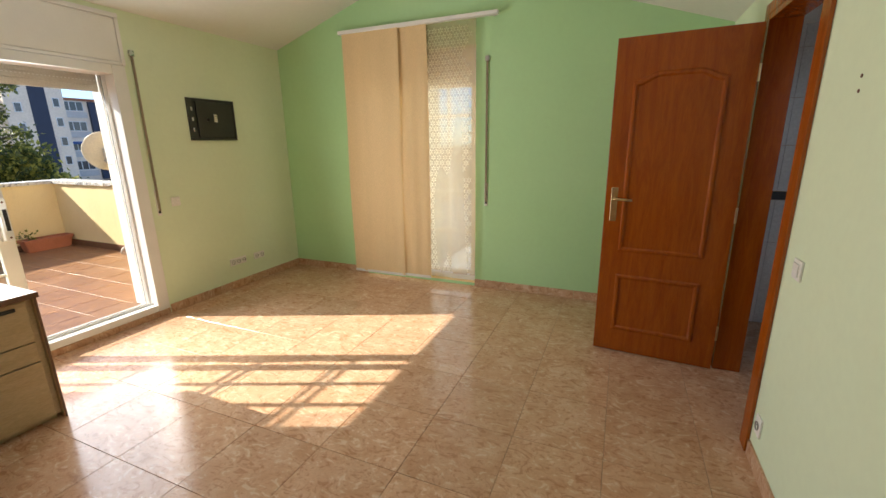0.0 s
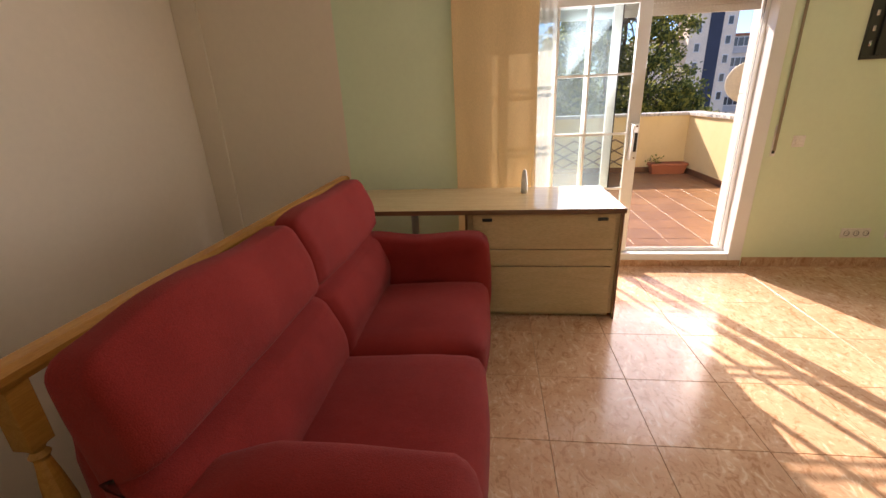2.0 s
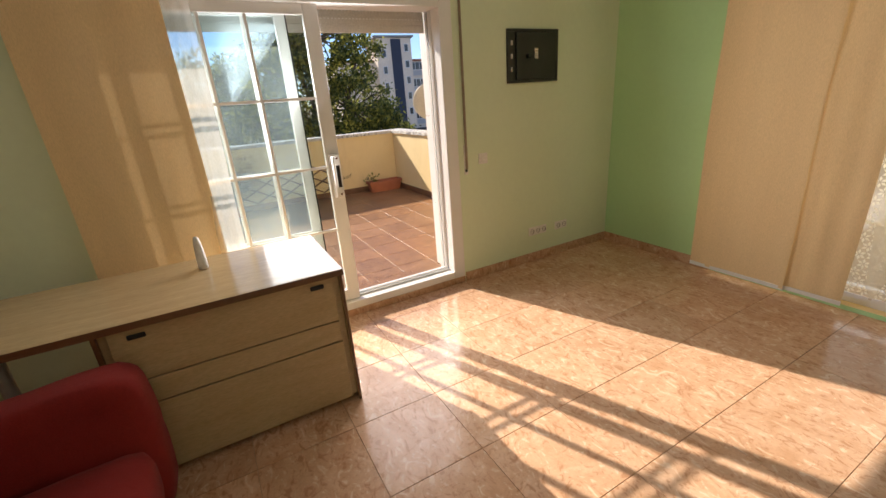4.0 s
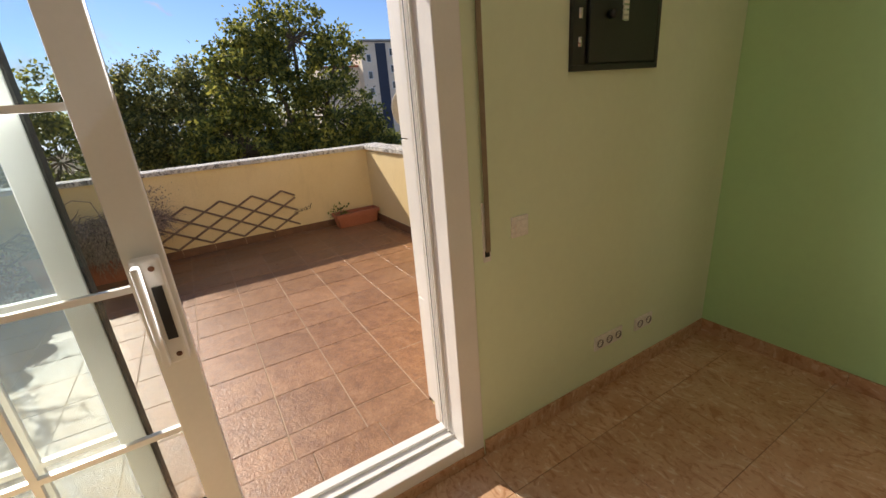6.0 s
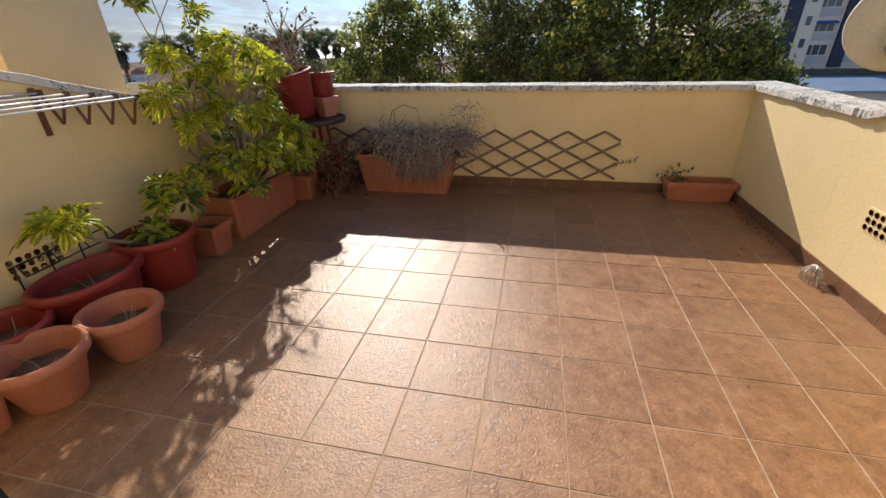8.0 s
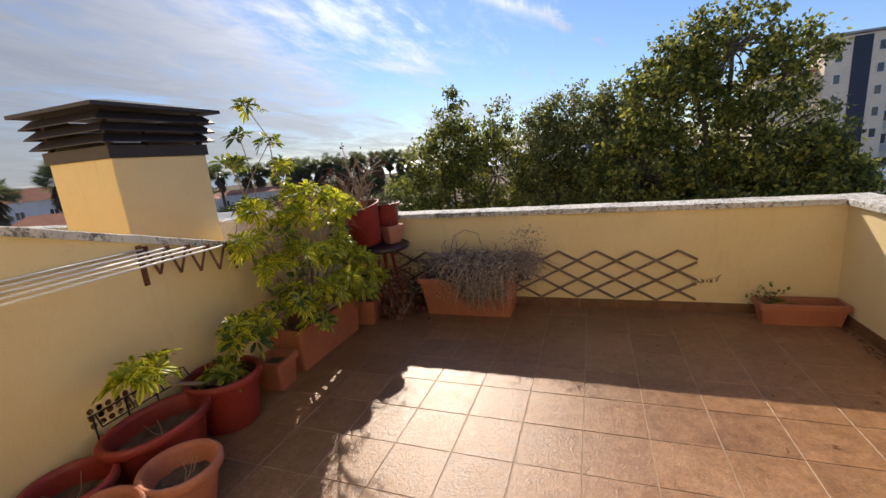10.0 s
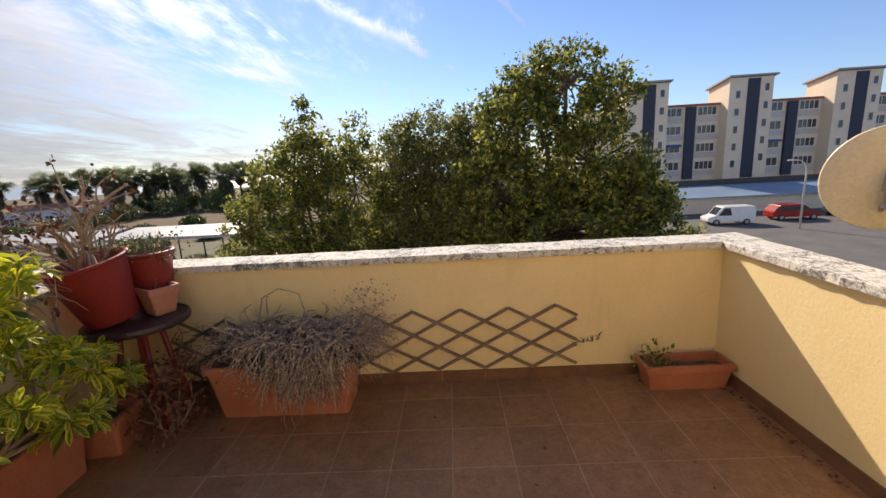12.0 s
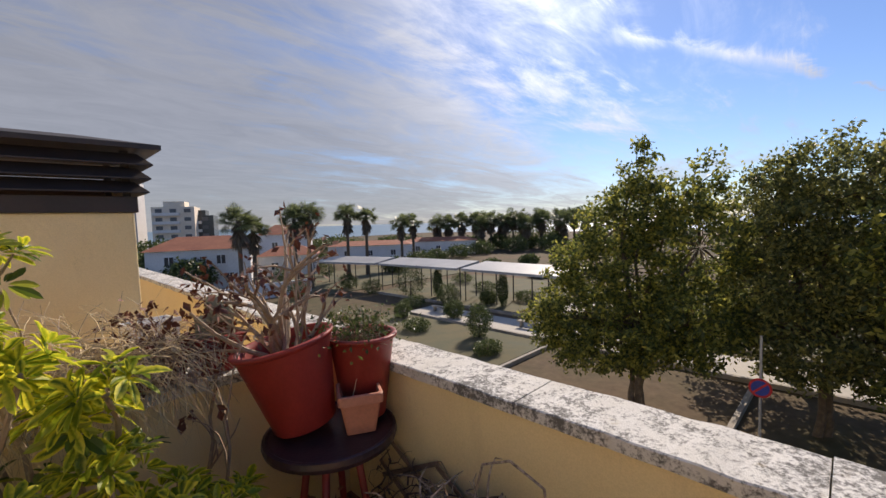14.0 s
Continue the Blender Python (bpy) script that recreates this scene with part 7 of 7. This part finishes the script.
def vehicle(name, label, category, loc, rz, L, W, H, paint, van=False):
    t = thing(name, label, category, loc, rz, "parked cars")
    bm = bmesh.new()
    if van:
        poly = ((-L / 2, 0.35), (L / 2 - 0.05, 0.35), (L / 2, 0.75), (L / 2 - 0.75, 1.0), (L / 2 - 1.35, H - 0.05), (L / 2 - 1.7, H), (-L / 2 + 0.1, H), (-L / 2, H - 0.15))
    else:
        poly = ((-L / 2, 0.35), (L / 2 - 0.05, 0.32), (L / 2, 0.62), (L / 2 - 0.9, 0.88), (L / 2 - 1.7, H - 0.05), (L / 2 - 2.1, H), (-L / 2 + 0.6, H - 0.05), (-L / 2 + 0.05, 0.95))
    prism(bm, poly, "y", -W / 2, W / 2)
    bmesh.ops.bevel(bm, geom=bm.edges[:], offset=0.06, segments=2, affect="EDGES")
    part("body", bm, paint, t)
    zz = 0.98
    front = L / 2 - 1.0 if not van else L / 2 - 0.85
    bk = -L / 2 + 0.45 if not van else front - 1.35
    for s in (-1, 1):
        bm = bmesh.new()
        prism(bm, ((bk, zz), (front - 0.1, zz), (front - 0.62, H - 0.14), (bk + 0.2, H - 0.14)), "y", s * (W / 2 - 0.012), s * (W / 2 + 0.012))
        part("side_window", bm, M_FARGLASS, t)
        for x in (-L / 2 + 0.8, L / 2 - 0.8):
            bm = bmesh.new()
            tube(bm, [(x, s * (W / 2 - 0.16), 0.31), (x, s * (W / 2 + 0.02), 0.31)], 0.31, 20)
            wh = part("wheel", bm, M_RUBBER, t)
            bm = bmesh.new()
            tube(bm, [(x, s * (W / 2 + 0.01), 0.31), (x, s * (W / 2 + 0.035), 0.31)], 0.19, 16)
            part("rim", bm, M_GREYMETAL, wh)
    bm = bmesh.new()
    x1, x2 = (L / 2 - 0.78, L / 2 - 1.32) if van else (L / 2 - 0.95, L / 2 - 1.65)
    vs = [bm.verts.new(q) for q in ((x1 + 0.04, -W / 2 + 0.15, 1.02), (x1 + 0.04, W / 2 - 0.15, 1.02), (x2 + 0.05, W / 2 - 0.2, H - 0.1), (x2 + 0.05, -W / 2 + 0.2, H - 0.1))]
    fs = [bm.faces.new(vs)]
    bmesh.ops.solidify(bm, geom=fs, thickness=0.03)
    part("windscreen", bm, M_FARGLASS, t)
    return t


vehicle("van", "white panel van parked by the low wall", "van", (-47.5, 30.3, GZ + 0.03), -97, 4.4, 1.8, 1.85, M_CARWHITE, True)
vehicle("car", "dark red estate car parked by the low wall", "car", (-48.5, 37.6, GZ + 0.03), 84, 4.6, 1.8, 1.6, M_CARRED)
vehicle("car", "dark grey car parked by the low wall", "car", (-49.0, 44.0, GZ + 0.03), 86, 4.3, 1.75, 1.5, M_CARDARK)
lamp = thing("street_lamp", "tall grey curved street lamp in the car park", "street lamp", (-43.0, 34.0, GZ))
bm = bmesh.new()
tube(bm, [(0, 0, 0), (0, 0, 5.2), (0, -0.15, 5.9), (0, -0.6, 6.25), (0, -1.2, 6.3)], [0.09, 0.07, 0.06, 0.05, 0.05], 10)
part("pole", bm, M_TOWER, lamp, smooth=True)
part("lamp_head", boxes((-0.12, 0.12, -1.75, -1.15, 6.24, 6.36), bevel=0.03), M_TOWER, lamp)
sign = thing("road_sign", "round blue no-parking sign with a red rim on a grey pole", "road sign", (-22.6, -0.15, GZ))
bm = bmesh.new()
tube(bm, [(-0.04, 0, 0), (-0.04, 0, 3.9)], 0.04, 10)
part("pole", bm, M_POLE, sign)


def disc(r, x0, x1):
    bm = bmesh.new()
    tube(bm, [(x0, 0, 2.2), (x1, 0, 2.2)], r, 32)
    return bm


part("rim", disc(0.31, 0.0, 0.02), M_SIGNRED, sign, "red rim")
part("face", disc(0.245, 0.018, 0.026), M_SIGNBLUE, sign, "blue face")
bm = boxes((0.026, 0.031, -0.27, 0.27, -0.03, 0.03))
bmesh.ops.rotate(bm, verts=bm.verts[:], matrix=Euler((radians(45), 0, 0)).to_matrix())
bmesh.ops.translate(bm, verts=bm.verts[:], vec=(0, 0, 2.2))
part("bar", bm, M_SIGNRED, sign, "red diagonal bar")

# ---- park shelter: sheet roofs on posts
for k, (xa, ya, xb, yb) in enumerate(((-37.6, -13.5, -37.8, -25.0), (-37.7, -25.7, -37.0, -37.4), (-36.8, -38.1, -34.2, -48.6))):
    d = Vector((xb - xa, yb - ya, 0))
    L = d.length
    sh = thing("park_shelter", "long grey sheet-roofed shelter on slim posts", "shelter", (xa, ya, GZ), math.degrees(math.atan2(d.y, d.x)), "park shelters")
    bm = bmesh.new()
    prism(bm, ((-1.9, 3.42), (1.9, 3.05), (1.9, 3.27), (-1.9, 3.66)), "x", 0, L)
    part("roof", bm, M_CANOPY, sh)
    m = int(L / 3.6)
    for i in range(m + 1):
        for s in (-1.3, 1.3):
            bm = bmesh.new()
            tube(bm, [(i * L / m, s, 0), (i * L / m, s, 3.25)], 0.06, 6)
            part("post", bm, M_CARDARK, sh)

# ---- white houses and far blocks


def house(label, loc, rz, L, D, H, rh, wins):
    t = thing("house", label, "house", loc, rz, "white houses")
    part("wall", boxes((-D / 2, D / 2, -L / 2, L / 2, 0, H)), M_HOUSE, t)
    bm = bmesh.new()
    vs = [bm.verts.new((sx * (D / 2 + 0.4), sy * (L / 2 + 0.4), H)) for sx, sy in ((-1, -1), (1, -1), (1, 1), (-1, 1))]
    tp = [bm.verts.new((0, sy * (L / 2 - D * 0.35), H + rh)) for sy in (-1, 1)]
    bm.faces.new((vs[0], vs[1], tp[0]))
    bm.faces.new((vs[2], vs[3], tp[1]))
    bm.faces.new((vs[1], vs[2], tp[1], tp[0]))
    bm.faces.new((vs[3], vs[0], tp[0], tp[1]))
    bm.faces.new(vs[::-1])
    bmesh.ops.recalc_face_normals(bm, faces=bm.faces[:])
    part("roof", bm, M_ROOF, t)
    for y, z in wins:
        window_unit(t, D / 2, y, z, 1.1, 1.1, 2)
    return t


house("white rendered house with a red clay tile roof", (-24.0, -62.0, GZ), 65, 12, 8, 5.2, 1.7, ((-3.4, 3.3), (2.5, 3.3), (-3, 0.9), (3.4, 0.9)))
house("white rendered house with a red clay tile roof", (-38.0, -66.0, GZ), 60, 9, 7, 3.2, 1.4, ((-2, 1.0), (2, 1.0)))
house("white rendered house with a tall red tiled roof", (-46.0, -84.0, GZ), 60, 10, 8, 6.3, 2.0, ((-2, 3.6), (2, 3.6)))
house("low white house with a flat red roof by the park", (-62.0, -76.0, GZ), 50, 18, 8, 3.2, 0.9, ((-5, 1), (0, 1), (5, 1)))
house("low white house with a flat red roof by the park", (-80.0, -72.0, GZ), 40, 18, 8, 3.2, 0.9, ((-5, 1), (0, 1), (5, 1)))


def block(label, loc, rz, L, D, floors, wall, sh=3.0):
    t = thing("tower_block", label, "tower block", loc, rz, "far tower blocks")
    part("wall", boxes((-D / 2, D / 2, -L / 2, L / 2, 0, floors * sh + 1)), wall, t)
    n = max(2, int(L / 4))
    for s in range(floors):
        part("balcony", boxes((D / 2, D / 2 + 1.3, -L / 2 + 0.4, L / 2 - L * 0.35, s * sh + 0.9, s * sh + 1.9)), M_HOUSE, t)
        for k in range(n):
            yc = -L / 2 + L * (k + 0.5) / n
            w = new("window")
            w.parent = t
            part("pane", boxes((D / 2, D / 2 + 0.08, yc - 1.0, yc + 1.0, s * sh + 2.0, s * sh + 3.3)), M_FARPANE, w)
    part("roof", boxes((-D / 3, D / 3, -L / 4, L / 4, floors * sh + 1, floors * sh + 3.0)), wall, t)
    return t


block("tall pale tower block with stacked balconies", (-33.5, -188.0, GZ), 62, 10, 9, 10, M_TOWER, 2.45)
block("brown mid-rise block near the sea", (-46.5, -173.0, GZ), 66, 13, 12, 5, M_FLATS)
block("dark-clad mid-rise block near the sea", (-54.5, -176.0, GZ), 66, 11, 12, 4, M_CARDARK)
part("wall", boxes((-30.2, -14.0, -44.4, -44.0, 0, 1.6)), M_HOUSE, thing("garden_wall", "white garden wall before the houses", "wall", (0, 0, GZ)))

# ---- trees
tree("slender leafy plane tree with several stems in the park", (-24.0, -4.4, GZ), (0, 0, 3.0),
     (((0, 0, 9.4), (0.8, 0.8, 1.6)), ((0, 0.4, 8.2), (1.2, 1.4, 1.5)), ((0, -0.6, 7.5), (1.5, 1.9, 1.6)), ((0, -1.2, 5.5), (2.0, 2.9, 1.8)), ((0.2, -1.0, 3.4), (2.2, 4.2, 1.6)), ((0, 2.0, 8.8), (0.9, 1.0, 1.4)), ((0, 2.2, 6.6), (1.6, 1.6, 2.2)), ((0.3, 2.2, 3.8), (2.0, 1.8, 1.7)), ((0.4, -1.6, 2.4), (1.8, 3.4, 1.2))),
     52000, 0.18, M_TREELEAF, 101, 0.20, 3, 0.52)
tree("tall broad dark green plane tree in the park", (-23.0, 7.0, GZ), (0.1, -0.2, 4.2),
     (((0.2, 0.1, 10.7), (1.7, 1.5, 1.9)), ((0.2, 1.9, 9.9), (1.4, 1.1, 1.25)), ((0.1, -1.5, 10.3), (1.4, 1.3, 1.45)), ((0.2, 1.3, 7.4), (2.2, 2.1, 1.9)), ((0.4, 2.7, 5.6), (2.0, 1.8, 1.8)), ((0.3, 3.9, 4.8), (1.5, 1.4, 1.2)), ((0.2, -2.0, 8.9), (1.9, 1.8, 2.1)), ((0.2, -2.8, 6.2), (2.1, 2.5, 2.5)), ((0.4, 0.2, 4.6), (2.6, 3.9, 2.1)), ((0.4, 4.5, 3.5), (1.5, 1.5, 1.1)), ((0.6, -1.2, 3.0), (2.2, 3.4, 1.4))),
     72000, 0.20, M_TREELEAF, 102, 0.34, 2, 0.55)
tree("feathery grey-green tree between the plane trees", (-25.5, 1.3, GZ), (0, 0, 3.6),
     (((0, 0.2, 8.2), (1.6, 2.0, 2.3)), ((0.2, -1.4, 7.4), (1.6, 1.7, 2.4)), ((0, 2.0, 7.8), (1.7, 1.7, 2.5)), ((0.1, -1.2, 5.0), (1.8, 2.0, 2.0)), ((0.1, 1.8, 5.0), (1.8, 2.0, 2.0)), ((0.3, 0.0, 3.4), (2.0, 3.2, 1.8))),
     54000, 0.17, M_TREELEAF2, 103, 0.22, 2, 0.52)
tree("dark tree at the back of the park", (-31.0, 0.0, GZ), (0, 0, 2.6),
     (((0, 0, 4.6), (2.4, 3.0, 2.4)), ((0, 3.6, 4.8), (2.2, 2.6, 2.4)), ((0, 7.5, 4.6), (2.2, 2.8, 2.4)), ((0, -3.0, 3.2), (1.6, 1.8, 1.6))),
     26000, 0.22, M_TREELEAF, 104, 0.25, 2, 0.75)


def palm(label, loc, h, seed, crown=2.4, group="fan palms"):
    rng = random.Random(seed)
    t = thing("palm_tree", label, "palm", loc, rng.uniform(0, 360), group)
    bm = bmesh.new()
    tube(bm, [(0, 0, -0.1), (0.1, 0, h * 0.3), (0.12, 0.05, h * 0.7), (0.1, 0.05, h)], [0.34, 0.24, 0.22, 0.24], 10)
    part("trunk", bm, M_BARK, t)
    v, f, vd, fd = [], [], [], []
    for k in range(116):
        dead_one = k >= 66
        az = rng.uniform(0, 6.28)
        el = math.asin(rng.uniform(-0.45, 1.0)) if not dead_one else radians(rng.uniform(-86, -50))
        d = Vector((math.cos(az) * math.cos(el), math.sin(az) * math.cos(el), math.sin(el)))
        o = Vector((0.1, 0.05, h - (rng.uniform(0.0, 1.9) if dead_one else rng.uniform(0.0, 0.35))))
        pet = crown * rng.uniform(0.15, 0.60)
        fan = crown * rng.uniform(0.38, 0.50)
        if dead_one:
            pet, fan = crown * rng.uniform(0.1, 0.2), crown * rng.uniform(0.35, 0.55)
        hub = o + d * pet
        w = d.cross(Vector((0, 0, 1)))
        w = w.normalized() if w.length > 0.05 else Vector((1, 0, 0))
        tw = rng.uniform(-0.7, 0.7)
        w = w * math.cos(tw) + w.cross(d) * math.sin(tw)
        vv, ff = (vd, fd) if dead_one else (v, f)
        i = len(vv)
        vv += [tuple(o - w * 0.025), tuple(o + w * 0.025), tuple(hub)]
        ff.append((i, i + 1, i + 2))
        up = w.cross(d)
        for b in range(-6, 7):
            th = b * (0.22 if not dead_one else 0.10)
            e = (d * math.cos(th) + w * math.sin(th)).normalized()
            s2 = (w * math.cos(th) - d * math.sin(th)) * 0.040 * crown / 2
            mid = hub + e * fan * 0.55
            end = hub + e * fan * rng.uniform(0.9, 1.1) + Vector((0, 0, -fan * 0.16)) + up * 0.02
            i = len(vv)
            vv += [tuple(hub), tuple(mid + s2), tuple(end), tuple(mid - s2)]
            ff.append((i, i + 1, i + 2, i + 3))
    leaf_mesh("frond_crown", v, f, M_PALMLEAF, t)
    leaf_mesh("dead_skirt", vd, fd, M_PALMDEAD, t)
    return t


palm_plan = ((-23.0, -46.0, 9.2, 2.0), (-25.0, -47.5, 8.3, 1.9), (-29.6, -46.2, 9.2, 2.0), (-31.6, -46.6, 9.9, 2.0), (-40.2, -51.4, 10.0, 1.9), (-43.3, -51.1, 9.6, 1.9),
             (-52.6, -54.0, 8.4, 1.9), (-55.8, -54.4, 8.5, 1.9), (-82.0, -75.0, 7.8, 2.8), (-85.5, -74.0, 7.9, 2.8), (-88.5, -72.0, 8.2, 2.8), (-92.0, -70.0, 8.4, 2.9), (-94.5, -67.0, 8.6, 2.9), (-97.0, -64.0, 8.2, 2.8),
             (-100.0, -61.0, 8.6, 2.9), (-102.0, -56.0, 8.4, 2.8), (-104.0, -52.0, 8.6, 2.9), (-106.0, -46.0, 8.4, 2.8),
             (-90.0, -66.5, 7.4, 2.8), (-95.5, -70.5, 8.8, 2.8), (-99.0, -67.0, 7.6, 2.9), (-101.0, -64.5, 8.9, 2.8), (-98.0, -58.0, 7.2, 2.8), (-104.0, -57.5, 8.9, 2.9), (-101.0, -49.0, 7.6, 2.8), (-108.0, -50.0, 9.0, 2.9), (-103.0, -42.0, 7.8, 2.8), (-108.0, -38.0, 8.6, 2.9))
for k, (x, y, h, c) in enumerate(palm_plan):
    palm("fan palm with a shaggy skirt of dead fronds", (x, y, GZ), h - 0.5, 300 + k, c * 1.2)


def bush(label, loc, a, b, c, n, seed, material=M_BUSH, size=0.16):
    g = np.random.default_rng(seed)
    t = thing("bush", label, "bush", loc, 0, "park bushes")
    d = g.normal(size=(n, 3))
    d /= np.linalg.norm(d, axis=1)[:, None]
    r = g.uniform(0.55, 1.0, n)[:, None] * (1 + 0.18 * np.sin(d[:, :1] * 7 + seed) * np.cos(d[:, 1:2] * 6))
    p = d * r * (a, b, c) + (0, 0, c * 0.95)
    bm = bmesh.new()
    tube(bm, [(0, 0, -0.05), (0, 0, c)], [0.09, 0.04], 6)
    part("stem", bm, M_BARK, t)
    add_cards("foliage", p, size, g, material, t)
    return t


for k, (x, y, a, c) in enumerate(((-33.2, -24.2, 1.1, 1.2), (-27.4, -15.8, 0.9, 1.2), (-35.0, -31.5, 1.8, 1.7), (-30.5, -21.0, 0.9, 0.8), (-36.6, -22.3, 0.9, 0.7), (-27.0, -41.0, 1.2, 1.0), (-34.0, -42.0, 1.2, 1.0), (-31.0, -54.0, 1.3, 1.1), (-39.0, -56.0, 1.6, 1.2), (-34.8, -15.0, 0.5, 0.5))):
    bush("rounded dark green park bush", (x, y, GZ), a, a, c, 3200, 500 + k, M_BUSH, 0.12)
for k, (x, y) in enumerate(((-36.3, -20.4), (-36.2, -28.6))):
    bush("dark climbing plant up a shelter post", (x, y, GZ), 0.55, 0.55, 1.6, 3600, 540 + k, M_BUSH, 0.12)
for k, (x, y, a, c) in enumerate(((-17.0, -66.0, 5.0, 2.6), (-24.0, -92.0, 7.0, 3.2), (-72.0, -108.0, 9.0, 2.4), (-90.0, -100.0, 9.0, 2.2), (-110.0, -62.0, 8.0, 3.6), (-114.0, -40.0, 9.0, 3.6))):
    bush("broad far clump of green trees", (x, y, GZ), a, a, c, 2600, 560 + k, M_BUSH, 0.6)
for k, (x, y, a, c) in enumerate(((-93.0, -72.0, 3.2, 2.0), (-97.0, -66.0, 3.4, 2.2), (-101.0, -60.0, 3.6, 2.2), (-104.0, -53.0, 3.6, 2.4), (-106.0, -45.0, 3.8, 2.4), (-64.0, -82.0, 3.0, 1.4), (-74.0, -77.0, 3.0, 1.4), (-46.0, -74.0, 3.0, 1.5), (-21.0, -58.0, 3.0, 2.2))):
    bush("broad far clump of dark green trees", (x, y, GZ), a, a, c, 2200, 600 + k, M_BUSH, 0.5)

# ---- planting and benches in the park
for k, (x, y, a, b, c) in enumerate(((-31.5, -27.0, 1.4, 1.0, 0.6), (-26.0, -20.5, 1.0, 1.2, 0.5), (-28.0, -24.5, 0.8, 0.8, 0.7), (-25.0, -13.2, 1.1, 0.8, 0.45), (-39.5, -20.0, 1.0, 1.4, 0.6), (-42.0, -27.0, 1.2, 1.6, 0.6), (-45.0, -33.0, 1.4, 1.6, 0.7), (-33.6, -36.5, 1.2, 1.2, 0.9))):
    bush("low dry green shrub in a park bed", (x, y, GZ), a, b, c, 2400, 640 + k, M_BUSH, 0.11)


def bench(loc, rz):
    t = thing("park_bench", "plain stone bench beside the park path", "bench", loc, rz, "park benches")
    part("seat", boxes((-0.22, 0.22, -0.9, 0.9, 0.40, 0.48), bevel=0.01), M_KERB, t)
    for y in (-0.6, 0.6):
        part("leg", boxes((-0.16, 0.16, y - 0.08, y + 0.08, 0, 0.40)), M_KERB, t)


for x, y in ((-31.4, -14.5), (-31.4, -19.0), (-31.4, -23.5)):
    bench((x, y, GZ + 0.05), 4)
for k, (x, y, a, c) in enumerate(((-48.0, -50.0, 2.4, 1.3), (-56.0, -53.0, 3.0, 1.5), (-64.0, -57.0, 2.6, 1.3), (-73.0, -59.0, 3.0, 1.5), (-82.0, -60.0, 3.2, 1.7), (-90.0, -56.0, 3.4, 2.0), (-96.0, -50.0, 3.4, 2.2), (-99.0, -42.0, 3.6, 2.3), (-101.0, -33.0, 3.8, 2.4), (-102.0, -23.0, 3.8, 2.4), (-60.0, -40.0, 1.6, 0.8), (-68.0, -38.0, 1.8, 0.9), (-55.0, -28.0, 1.4, 0.7), (-62.0, -22.0, 1.5, 0.8))):
    bush("dark green shrubbery at the edge of the park", (x, y, GZ), a, a, c, 1700, 680 + k, M_BUSH, 0.36)
